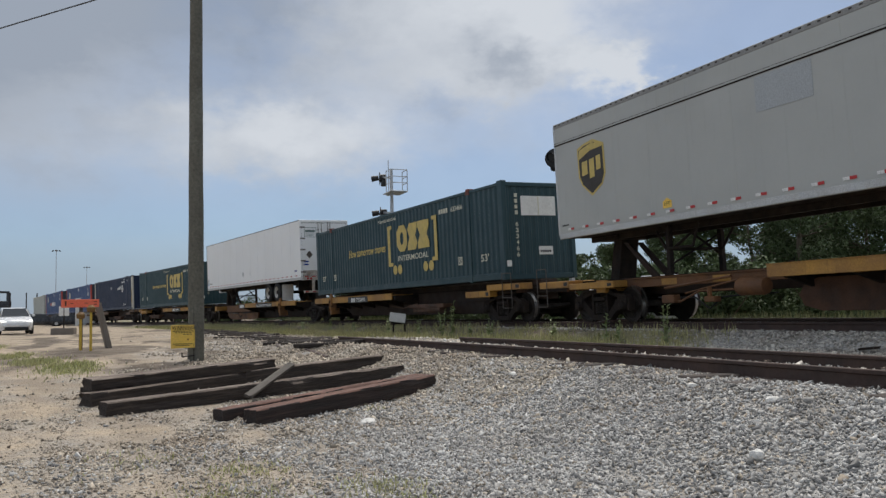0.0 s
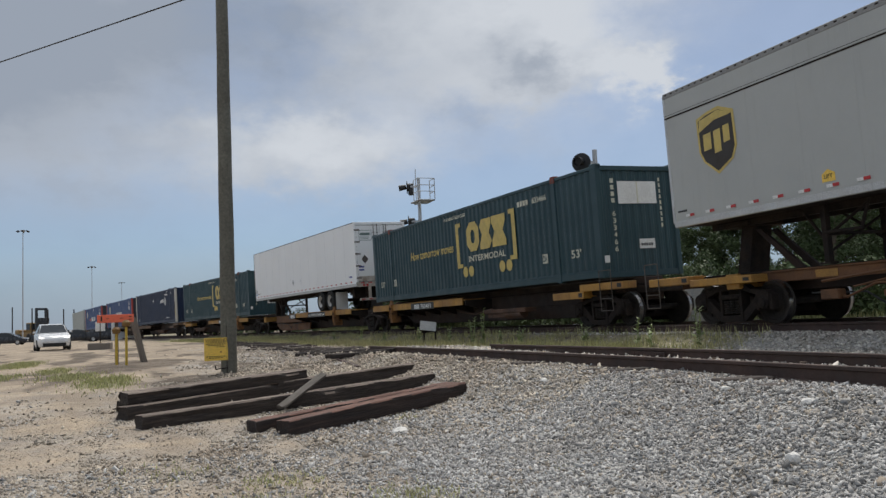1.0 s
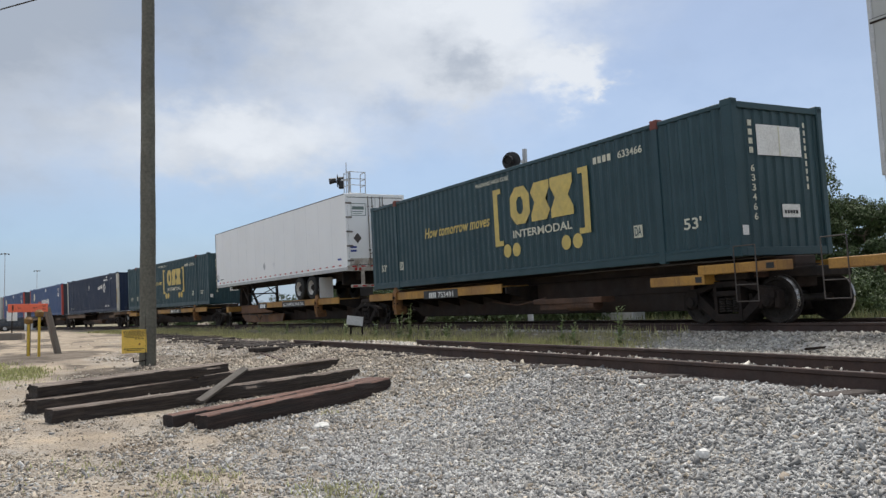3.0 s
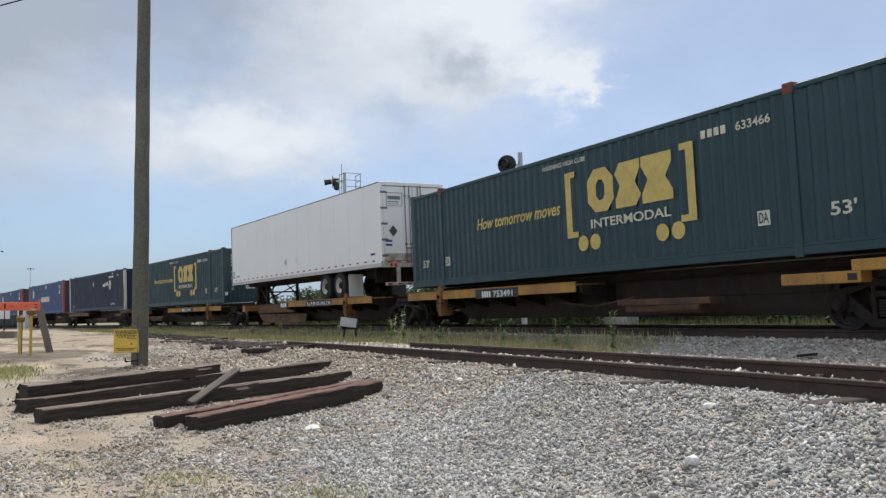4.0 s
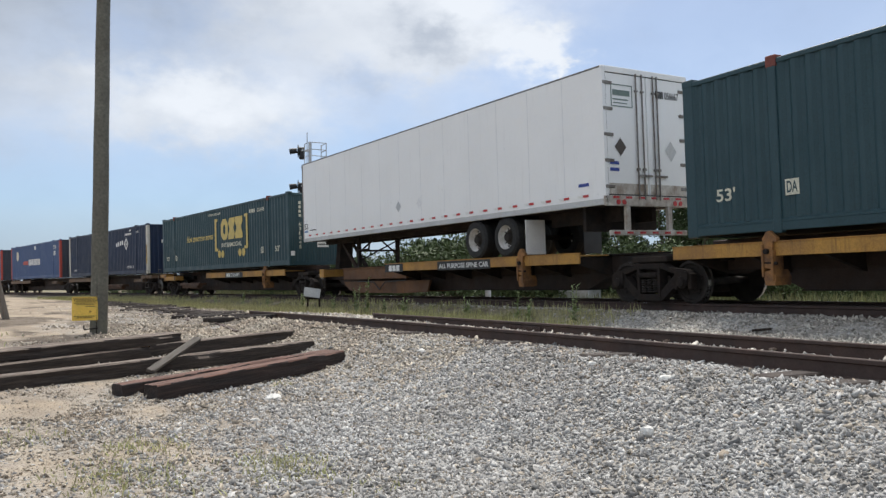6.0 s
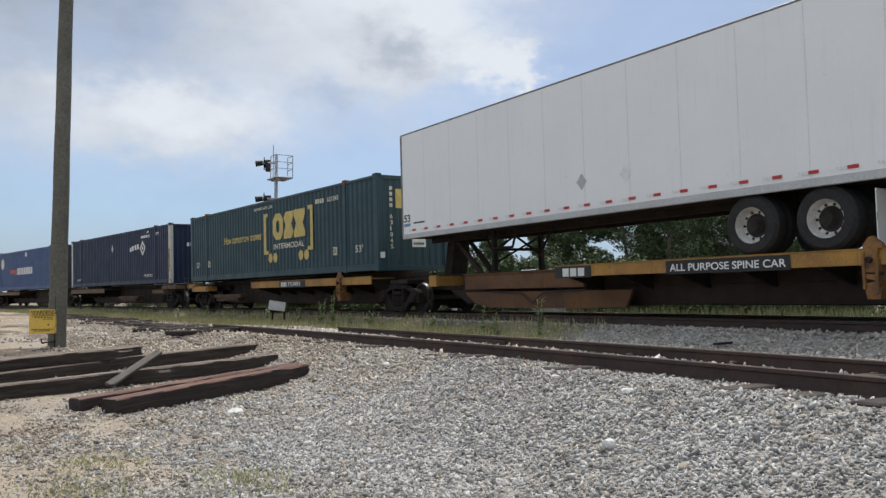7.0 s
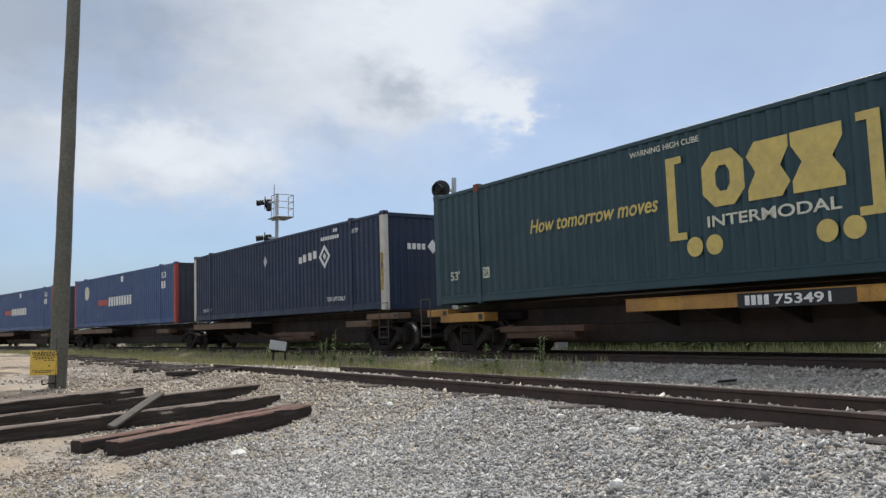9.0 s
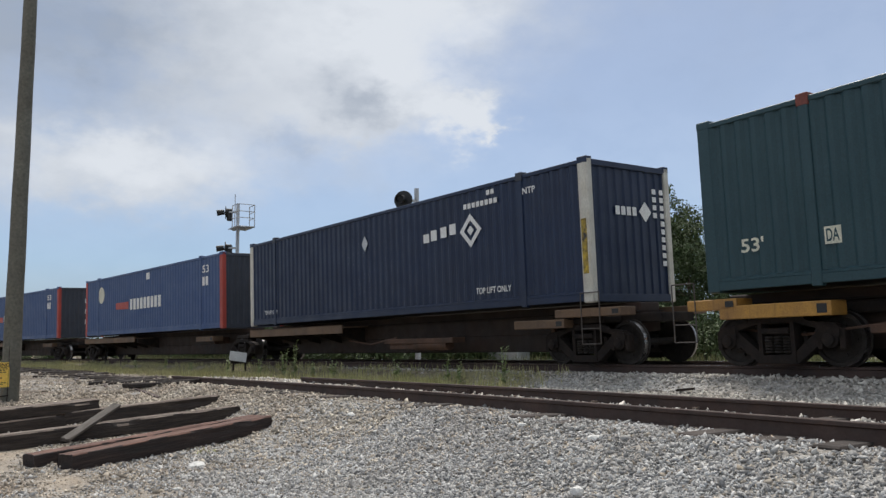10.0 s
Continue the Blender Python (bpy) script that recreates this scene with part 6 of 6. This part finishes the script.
def signal_mast(x, y, base, heads, cage_z, label, rz):
    c = thing("railway_signal", label, "railway signal", "railway signals", pose(x, y, base, 0, 0, 0))
    top = max(z for z, _ in heads)
    part("mast", Shape().rod((0, 0, 0), (0, 0, top - base + 0.5), 0.11, 0.09, 12).box(-0.3, 0.3, -0.3, 0.3, -0.1, 0.08, 0.02), GALV, c)
    for z, side in heads:
        part("bracket", Shape().box(-0.05, 0.05, -0.5, 0.05, z - base - 0.05, z - base + 0.05), GALV, c)
        signal_head(c, side * 0.35, -0.62, z - base, rz)
    if cage_z:
        zc = cage_z - base
        part("platform", Shape().box(-0.1, 1.35, -0.5, 0.5, zc - 0.06, zc, 0.01).box(-0.7, 0.1, -0.08, 0.08, zc - 0.02, zc + 0.1), GALV, c, "pale steel platform")
        for px, py in ((0.5, -0.48), (1.3, -0.48), (1.3, 0.48), (0.5, 0.48), (0.9, -0.48)):
            part("rail_post", Shape().rod((px, py, zc), (px, py, zc + (1.75 if px == 0.9 else 1.2)), 0.025, n=6), GALV, c)
        for z in (0.45, 0.8, 1.18):
            part("guard_rail", Shape().rod((0.5, -0.48, zc + z), (1.3, -0.48, zc + z), 0.022, n=6).rod((1.3, -0.48, zc + z), (1.3, 0.48, zc + z), 0.022, n=6).rod((1.3, 0.48, zc + z), (0.5, 0.48, zc + z), 0.022, n=6), GALV, c)
        lad = Shape().rod((0.75, -0.3, 0.2), (0.75, -0.3, zc), 0.022, n=6).rod((1.1, -0.3, 0.2), (1.1, -0.3, zc), 0.022, n=6)
        for i in range(int(zc / 0.32)):
            lad.rod((0.75, -0.3, 0.3 + i * 0.32), (1.1, -0.3, 0.3 + i * 0.32), 0.014, n=5)
        part("ladder", lad, GALV, c)


signal_mast(-43.2, 14.98, 0.5, ((8.9, -1.0), (6.9, -0.9)), 7.98, "tall pale signal mast with two black heads and caged platform", -20)
signal_mast(-26.35, 16.25, 0.5, ((6.95, 0.0),), 0, "signal mast with round black head behind the train", 42)
cab_ = thing("equipment_cabinet", "grey steel trackside equipment cabinet on the far side", "cabinet", at=pose(-27.5, 21.5, 0.42, 0, 0, 20))
part("body", Shape().box(-0.75, 0.75, -0.5, 0.5, 0, 2.0, 0.03), GALV, cab_)
part("roof", Shape().box(-0.85, 0.85, -0.6, 0.6, 2.0, 2.12, 0.03), GALV, cab_)
for x in (-0.37, 0.37):
    part("door", Shape().box(x - 0.33, x + 0.33, -0.53, -0.5, 0.1, 1.9, 0.008), ALU, cab_)
bx = thing("switch_box", "grey metal box with tilted lid standing in weeds", "trackside box", at=pose(-25.9, 9.15, 0.56, 0, 0, 71))
for x in (-0.24, 0.14):
    part("leg", Shape().box(x, x + 0.06, -0.24, -0.12, -0.05, 0.55, 0.01), GRIME, bx)
part("body", Shape().box(-0.28, 0.22, -0.2, 0.25, 0.30, 0.60, 0.02), GRIME, bx)
part("lid", Shape().box(-0.34, 0.20, -0.015, 0.015, -0.16, 0.18, 0.006, pose(0.0, -0.26, 0.50, -28, 8, 0)), DULLGREY, bx, "pale tilted metal lid")


# ---- scattered old ties, stones and scraps ----
old = Shape().box(-0.8, 0.8, -0.08, 0.08, -0.06, 0.045, 0.02).mesh("old_tie", TIE)
rnd = random.Random(4)
for i in range(60):
    x = -18.8 - i * 0.5 + rnd.uniform(-0.3, 0.3)
    y = 5.75 - 0.035 * (-x - 20) + rnd.uniform(-1.0, 0.8)
    o = new("old_tie", old)
    o.matrix_basis = pose(x, y, ground_z(x, y) + rnd.uniform(-0.01, 0.04), 0, rnd.uniform(-3, 3), rnd.choice((75, 80, 95, 100, 20, 160)) + rnd.uniform(-12, 12))
    tagged(o, "dark rotting tie half sunk in gravel", "timber", "rotting ties along the old siding")
for x0, y0, x1, y1 in ((-16.9, 4.3, -20.6, 4.5), (-21.5, 4.2, -26.5, 5.0), (-24, 6.6, -40, 5.6)):
    r = sweep([(x0 + (x1 - x0) * k / 6, y0 + (y1 - y0) * k / 6, 0) for k in range(7)], [math.atan2(y1 - y0, x1 - x0)] * 7, 0)
    r.v = [(a, b_, ground_z(a, b_) - 0.145 + c_) for a, b_, c_ in r.v]
    tagged(part("old_rail", r, RAIL), "rusty rail lying sunk in gravel", "rail", "scrap rails in gravel")


def boulder(x, y, r, seed, flat=0.6):
    rn = random.Random(seed)
    b = bmesh.new()
    bmesh.ops.create_icosphere(b, subdivisions=2, radius=1)
    me = bpy.data.meshes.new("pale_stone")
    for q in b.verts:
        q.co = q.co * (r * (1 + 0.3 * noise.noise(q.co * 1.7 + Vector((seed, 0, 0)))))
        q.co.z *= flat
    b.to_mesh(me)
    b.free()
    me.materials.append(PALESTONE)
    o = new("pale_stone", me)
    o.matrix_basis = pose(x, y, ground_z(x, y) + r * flat * 0.5, rn.uniform(-15, 15), rn.uniform(-15, 15), rn.uniform(0, 360))
    tagged(o, "pale limestone lump lying on grey gravel", "stone", "pale stones")


for i, (x, y, r, fl) in enumerate(((-4.58, 4.22, 0.052, 0.9), (-9.08, 2.75, 0.085, 0.35), (-9.6, 4.9, 0.05, 0.5), (-7.9, 2.2, 0.035, 0.5), (-5.2, 5.0, 0.06, 0.6), (-8.3, 3.2, 0.03, 0.5), (-6.3, 5.1, 0.05, 0.6))):
    boulder(x, y, r, i, fl)
scrap = part("iron_scrap", worn_beam(0.28, 0.08, 0.04, 31, GRIME), GRIME)
scrap.matrix_basis = pose(-8.95, 10.45, ground_z(-8.9, 10.5) + 0.02, 0, -6, 15)
tagged(scrap, "black iron scrap lying on ballast", "scrap")


# ---- gravel ----
def stones(name, spots, lo, hi, seed, label, mat):
    """Many faceted stones in one mesh; spots are x, y pairs."""
    rg = np.random.default_rng(seed)
    ico = np.array([(x, y, z) for x in (-1, 1) for y in (-1, 1) for z in (-1, 1)]) * 0.72
    tri = np.array([(0, 1, 3), (0, 3, 2), (4, 6, 7), (4, 7, 5), (0, 4, 5), (0, 5, 1), (2, 3, 7), (2, 7, 6), (0, 2, 6), (0, 6, 4), (1, 5, 7), (1, 7, 3)])
    n = len(spots)
    size = rg.uniform(lo, hi, n) * np.clip(rg.lognormal(-0.10, 0.28, n), 0.5, 1.9)
    stretch = rg.uniform(0.6, 1.35, (n, 1, 3)) * np.array([1.3, 0.85, 0.50])
    v = (ico[None] + rg.uniform(-0.48, 0.48, (n, 8, 3))) * stretch * size[:, None, None]
    q = rg.normal(size=(n, 4))
    q[:, 1:3] *= 0.5
    q /= np.linalg.norm(q, axis=1)[:, None]
    w, x, y, z = q.T
    R = np.stack([1 - 2 * (y * y + z * z), 2 * (x * y - w * z), 2 * (x * z + w * y), 2 * (x * y + w * z), 1 - 2 * (x * x + z * z), 2 * (y * z - w * x), 2 * (x * z - w * y), 2 * (y * z + w * x), 1 - 2 * (x * x + y * y)], 1).reshape(n, 3, 3)
    v = np.einsum("nij,nkj->nki", R, v)
    zs = np.array([ground_z(float(a), float(b_)) + noise.noise((a * 0.9, b_ * 0.9, 0)) * 0.02 + noise.noise((a * 2.7, b_ * 2.7, 5)) * 0.012 for a, b_ in spots])
    v[:, :, 0] += spots[:, None, 0]
    v[:, :, 1] += spots[:, None, 1]
    v[:, :, 2] += (zs + size * rg.uniform(0.0, 0.45, n))[:, None]
    f = (tri[None] + 8 * np.arange(n)[:, None, None]).reshape(-1, 3)
    me = bpy.data.meshes.new(name)
    me.vertices.add(n * 8)
    me.vertices.foreach_set("co", v.ravel())
    me.loops.add(len(f) * 3)
    me.loops.foreach_set("vertex_index", f.ravel().astype(np.int32))
    me.polygons.add(len(f))
    me.polygons.foreach_set("loop_start", np.arange(0, len(f) * 3, 3, dtype=np.int32))
    me.update(calc_edges=True)
    me.materials.append(mat)
    tagged(new(name, me), label, "gravel", kind="stuff")


def gravel_spots(n, x0, x1, y0, y1, seed, keep):
    rg = np.random.default_rng(seed)
    p_ = np.stack([rg.uniform(x0, x1, n), rg.uniform(y0, y1, n)], 1)
    return np.array([q for q in p_ if rg.random() < keep(float(q[0]), float(q[1]))])


def on_gravel(x, y):
    bare = max(0.15, 1 - 1.2 * muddiness(x, y)) if x < -20 else 1.0
    return max(0.03, 1 - 1.35 * sandiness(x, y)) ** 1.3 * max(0.05, 1 - grassiness(x, y)) * bare


def by_siding(x, y):
    if siding_y(x) - 0.80 < y < siding_y(x) - 0.28:
        k = min(range(len(TIE_X)), key=lambda i: abs(x - TIE_X[i]))
        if abs(x - TIE_X[k]) < 0.15:
            return (0.16, 0.6, 0.35, 0.8, 0.25)[k * 7 % 5]
    return 1.0 if y < siding_y(x) - 0.75 or y > siding_y(x) + 2.3 else (0.45 if y < siding_y(x) else 0.3)


stones("near_gravel", gravel_spots(132000, -8.6, -2.2, -2.0, 6.0, 1, lambda x, y: on_gravel(x, y) * by_siding(x, y) * (1 - 0.7 * tan_share(x, y)) * step(-1.9, -3.0, x) * step(-2.0, -0.8, y)), 0.009, 0.018, 1, "grey crushed ballast stones", STONE)
stones("brown_gravel", gravel_spots(60000, -9, -3, -2.0, 6.0, 21, lambda x, y: on_gravel(x, y) * by_siding(x, y) * tan_share(x, y)), 0.009, 0.018, 21, "brownish crushed ballast stones", TANSTONE)
stones("middle_gravel", gravel_spots(92000, -16, -8.2, -2.5, 8.2, 2, lambda x, y: on_gravel(x, y) * by_siding(x, y) * (1 - tan_share(x, y))), 0.010, 0.019, 2, "grey crushed ballast stones", STONE)
stones("old_gravel", gravel_spots(66000, -18, -8.4, -2.5, 8.2, 22, lambda x, y: on_gravel(x, y) * by_siding(x, y) * tan_share(x, y)), 0.011, 0.023, 22, "brownish old ballast stones", TANSTONE)
stones("track_gravel", gravel_spots(42000, -24, -2.0, 6.8, 11.8, 3, on_gravel), 0.016, 0.030, 3, "dusty crushed ballast stones", DUSTSTONE)
stones("far_gravel", gravel_spots(40000, -40, -14, -1, 8.5, 4, lambda x, y: on_gravel(x, y) * 0.8), 0.016, 0.032, 4, "dusty brown-grey ballast stones", TANSTONE)
stones("loose_pebbles", gravel_spots(74000, -13, -3, -2.8, 3.0, 5, lambda x, y: 0.85 - 0.66 * step(0.40, 0.8, sandiness(x, y))), 0.004, 0.009, 5, "loose pebbles scattered over sand", PEBBLE)


# ---- plants ----
def blades(name, spots, lo, hi, width, seed, mat, label, lean=0.35):
    """Grass blades, each a bent strip of two faces."""
    rg = np.random.default_rng(seed)
    n = len(spots)
    h = rg.uniform(lo, hi, n)
    a = rg.uniform(0, 6.283, n)
    b_ = rg.uniform(0, 6.283, n)
    zs = np.array([ground_z(float(x), float(y)) for x, y in spots])
    base = np.stack([spots[:, 0], spots[:, 1], zs], 1)
    side = np.stack([np.cos(a), np.sin(a), 0 * a], 1) * width
    bend = np.stack([np.cos(b_), np.sin(b_), 0 * b_], 1) * (h * lean * rg.uniform(0.2, 1.0, n))[:, None]
    up = np.array([0, 0, 1.0])[None] * h[:, None]
    v = np.stack([base - side, base + side, base + side * 0.7 + up * 0.55 + bend * 0.4, base - side * 0.7 + up * 0.55 + bend * 0.4, base + up + bend], 1)
    k = 5 * np.arange(n)
    loops = np.stack([k, k + 1, k + 2, k + 3, k + 3, k + 2, k + 4], 1).ravel().astype(np.int32)
    starts = np.stack([7 * np.arange(n), 7 * np.arange(n) + 4], 1).ravel().astype(np.int32)
    me = bpy.data.meshes.new(name)
    me.vertices.add(n * 5)
    me.vertices.foreach_set("co", v.ravel())
    me.loops.add(len(loops))
    me.loops.foreach_set("vertex_index", loops)
    me.polygons.add(len(starts))
    me.polygons.foreach_set("loop_start", starts)
    me.update(calc_edges=True)
    me.materials.append(mat)
    tagged(new(name, me), label, "grass", kind="stuff")


blades("track_grass", gravel_spots(90000, -62, -8.5, 2, 11.2, 11, lambda x, y: grassiness(x, y) * step(0.42, 0.6, noise.noise((x * 0.6, y * 0.9, 9)) * 0.5 + 0.62) if -5 < off_main(x, y) < -0.95 else 0.0), 0.05, 0.24, 0.008, 11, GRASS, "yellow-green grass growing between the tracks")
blades("yard_grass", gravel_spots(60000, -32, -15, -6, 0.5, 12, lambda x, y: grassiness(x, y)), 0.03, 0.09, 0.010, 12, TURF, "low green grass patches on sand")
blades("verge_grass", gravel_spots(26000, -75, 6, 15.2, 30, 13, lambda x, y: 1.0 if off_main(x, y) > 7.5 else 0.0), 0.15, 0.6, 0.02, 13, VERGE, "rough grass beyond the tracks")
rg0 = np.random.default_rng(5)
tufts = []
for x, y, n, r in ((-7.15, 1.05, 240, 0.2), (-6.35, 0.73, 200, 0.18), (-6.2, 1.96, 200, 0.2), (-8.0, 0.2, 90, 0.3), (-5.9, 0.65, 60, 0.10), (-5.9, 0.95, 120, 0.22), (-5.75, 1.7, 110, 0.20), (-5.75, 2.0, 90, 0.14), (-3.85, 3.15, 60, 0.12), (-4.6, 1.2, 90, 0.2), (-4.9, 0.3, 90, 0.25), (-6.6, 0.9, 80, 0.25), (-4.4, 2.3, 40, 0.12), (-9.95, 3.1, 40, 0.1), (-6.3, 3.3, 14, 0.05), (-5.2, 2.3, 40, 0.15)):
    tufts += [(x + rg0.normal() * r, y + rg0.normal() * r) for _ in range(n)]
blades("gravel_tufts", np.array(tufts), 0.015, 0.065, 0.006, 14, TURF, "small grass tufts poking through gravel", 1.0)


def weed(x, y, h, seed):
    """A tall stalk with side leaves."""
    rn = random.Random(seed)
    z = ground_z(x, y)
    c = thing("tall_weed", "tall leafy weed stalk growing by the track", "weed", "tall weeds by the tracks", pose(x, y, z))
    st, lf = Shape(), Shape()
    for k in range(rn.choice((2, 3))):
        dx, dy = rn.uniform(-0.12, 0.12), rn.uniform(-0.12, 0.12)
        hh = h * rn.uniform(0.65, 1.0)
        st.rod((dx * 0.3, dy * 0.3, -0.03), (dx, dy, hh), 0.010, 0.004, 5)
        m = int(hh / 0.017)
        for i in range(m):
            f = (i + 1) / m
            p0 = Vector((dx * 0.3 + dx * 0.7 * f, dy * 0.3 + dy * 0.7 * f, hh * f))
            a = rn.uniform(0, 6.283)
            ln = rn.uniform(0.06, 0.15) * (1.25 - 0.6 * f)
            d = Vector((math.cos(a), math.sin(a), rn.uniform(-0.1, 0.7))) * ln
            s_ = Vector((-math.sin(a), math.cos(a), 0)) * ln * 0.30
            lf.add([p0, p0 + d * 0.5 + s_, p0 + d, p0 + d * 0.5 - s_], [(0, 1, 2, 3)])
    part("stalk", st, WEED, c)
    part("leaves", lf, WEED, c)


for i, (x, y, h) in enumerate(((-15.5, 10.3, 0.85), (-13.35, 10.3, 1.0), (-22.5, 9.6, 1.1), (-23.0, 9.5, 0.9), (-24.3, 9.2, 0.8), (-20.3, 9.8, 0.6), (-17.3, 10.1, 0.5), (-25.6, 8.6, 0.6), (-14.8, 10.2, 0.5), (-30.2, 8.8, 0.6), (-33, 8.6, 0.7), (-36, 8.2, 0.6), (-21.2, 9.6, 0.5))):
    weed(x, y, h, 100 + i)


def leaf_cloud(centres, n, size, seed):
    """Leaves strewn over lumps: centres are x, y, z, radius."""
    rg = np.random.default_rng(seed)
    c = np.array(centres)
    pick = rg.choice(len(c), n, p=c[:, 3] ** 2 / (c[:, 3] ** 2).sum())
    d = rg.normal(size=(n, 3))
    d /= np.linalg.norm(d, axis=1)[:, None]
    p0 = c[pick, :3] + d * (c[pick, 3] * rg.uniform(0.45, 1.08, n) ** 0.7)[:, None] * np.array([1, 1, 0.8])
    u = d + rg.normal(size=(n, 3)) * 0.8
    u = np.cross(u, rg.normal(size=(n, 3)))
    u /= np.linalg.norm(u, axis=1)[:, None]
    w = np.cross(u, d + rg.normal(size=(n, 3)) * 0.5)
    w /= np.linalg.norm(w, axis=1)[:, None]
    s = rg.uniform(0.6, 1.3, n)[:, None] * size
    v = np.stack([p0 - u * s, p0 + w * s * 0.45, p0 + u * s, p0 - w * s * 0.45], 1)
    me = bpy.data.meshes.new("crown")
    me.vertices.add(n * 4)
    me.vertices.foreach_set("co", v.ravel())
    me.loops.add(n * 4)
    me.loops.foreach_set("vertex_index", np.arange(n * 4, dtype=np.int32))
    me.polygons.add(n)
    me.polygons.foreach_set("loop_start", np.arange(0, n * 4, 4, dtype=np.int32))
    me.update(calc_edges=True)
    me.materials.append(LEAF)
    return me


def tree(h, seed, leaves, at, spread=0.34):
    rn = random.Random(seed)
    c = thing("tree", "broad dark green leafy tree beyond the tracks", "tree", "trees beyond the tracks", at)
    s = Shape()
    prev, lumps = Vector((0, 0, -0.3)), []
    for i in range(6):
        nxt = Vector((rn.uniform(-0.2, 0.2) * i * 0.4, rn.uniform(-0.2, 0.2) * i * 0.4, h * 0.82 * (i + 1) / 6))
        s.rod(prev, nxt, 0.02 * h * (1 - i * 0.14), 0.02 * h * (1 - (i + 1) * 0.14), 8, caps=False)
        if i >= 1:
            for _ in range(3):
                a = rn.uniform(0, 6.283)
                ln = h * spread * rn.uniform(0.55, 1.0) * (1.15 - abs(i - 2.5) * 0.18)
                e = nxt + Vector((math.cos(a) * ln, math.sin(a) * ln, ln * rn.uniform(0.1, 0.55)))
                s.rod(nxt, e, 0.007 * h * (1 - i * 0.1), 0.002 * h, 5, caps=False)
                lumps.append((*e, h * rn.uniform(0.07, 0.13)))
                lumps.append((*nxt.lerp(e, 0.6), h * rn.uniform(0.06, 0.11)))
        prev = nxt
    lumps.append((*prev, h * 0.12))
    part("trunk", s, BARK, c)
    cr = new("crown", leaf_cloud(lumps, leaves, 0.10, seed))
    cr.parent = c
    return c


def bush(h, seed, leaves, at):
    rn = random.Random(seed)
    c = thing("bush", "dense green bush beyond the tracks", "bush", "bushes beyond the tracks", at)
    lumps = [(rn.uniform(-0.8, 0.8) * h, rn.uniform(-0.6, 0.6) * h, h * rn.uniform(0.15, 0.75), h * rn.uniform(0.2, 0.36)) for _ in range(9)]
    s = Shape()
    for q in lumps:
        s.rod((q[0] * 0.2, q[1] * 0.2, -0.1), q[:3], 0.03, 0.01, 5, caps=False)
    part("stems", s, BARK, c)
    cr = new("crown", leaf_cloud(lumps, leaves, 0.092, seed))
    cr.parent = c
    return c


# azimuth from the yard, distance, height
kinds = [tree(hh, 40 + i, 14500, pose(0, 0, -80)) for i, hh in enumerate((10.5, 8.2, 6.8, 9.2))]
bkinds = [bush(hh, 60 + i, 4300, pose(0, 0, -80)) for i, hh in enumerate((2.6, 3.4, 2.0))]
for i, (az, d, kd, sc) in enumerate(((133.5, 46, 0, 1.0), (129.5, 50, 3, 1.0), (136.5, 48, 1, 1.0), (126.5, 47, 2, 0.9), (123.8, 52, 2, 0.85), (139.5, 50, 2, 0.95), (142.5, 54, 1, 0.8), (145.6, 56, 2, 0.8), (148.6, 60, 2, 0.75), (131.5, 58, 3, 1.0), (128, 60, 1, 1.0), (135, 60, 1, 1.05), (141, 62, 2, 0.9), (152, 64, 2, 0.7))):
    a = radians(az)
    o = copy_thing(kinds[kd], pose(d * math.cos(a), d * math.sin(a), 0.4, 0, 0, i * 73) @ Matrix.Scale(sc, 4))
for i in range(64):
    az = 122 + i * 0.68
    d = max(36, 18.5 / math.sin(radians(az))) + (i * 7 % 5) * 2.4
    a = radians(az)
    copy_thing(bkinds[i % 3], pose(d * math.cos(a), d * math.sin(a), 0.35, 0, 0, i * 57) @ Matrix.Scale((0.8 if az < 140 else 1.0) + 0.4 * ((i * 5) % 7) / 7, 4))
for i in range(18):
    a = radians(155.5 + i * 1.15)
    d = 95 + (i * 7 % 5) * 5
    copy_thing(bkinds[i % 3], pose(d * math.cos(a), d * math.sin(a), 0.4, 0, 0, i * 41) @ Matrix.Scale(1.0 + 0.25 * ((i * 3) % 5) / 5, 4))
for o in kinds + bkinds:
    for q in (*o.children_recursive, o):
        bpy.data.objects.remove(q)


# ---- motion of the train ----
TIMES = (0, 1, 2.5, 3.8, 4.5, 5, 5.5, 6.2, 7.3, 7.5, 8.5, 9, 10)
PLACES = (-21.05, -17.68, -12.60, -8.20, -5.83, -4.14, 0.394, 7.005, 17.25, 19.13, 28.80, 33.663, 43.295)


def run(t):
    return float(np.interp(t, TIMES, PLACES))


def ride(s_c, t):
    """Pose of a platform whose middle is at s_c, hung between two points of the curve, leaning with the cant."""
    u = s_c + run(t)
    x0, y0, _ = arc(u - 7.6)
    x1, y1, _ = arc(u + 7.6)
    m = Matrix.Translation(((x0 + x1) / 2, (y0 + y1) / 2, RAIL_Z + CANT / 2))
    return m @ Euler((math.atan2(CANT, 1.505), 0, math.atan2(y1 - y0, x1 - x0))).to_matrix().to_4x4()


def motions():
    ts = [i * 0.2 for i in range(51)]
    for ob, s_c in RIDERS:
        walk(ob, [(t, ride(s_c, t)) for t in ts])
    frames = list(range(0, 150, 3)) + list(range(150, 301))
    for ob, x in WHEELSETS:
        walk(ob, [(f / 30, pose(x, 0, 0.42, 0, math.degrees(run(f / 30) / 0.42) % 360, 0)) for f in frames])


motions()
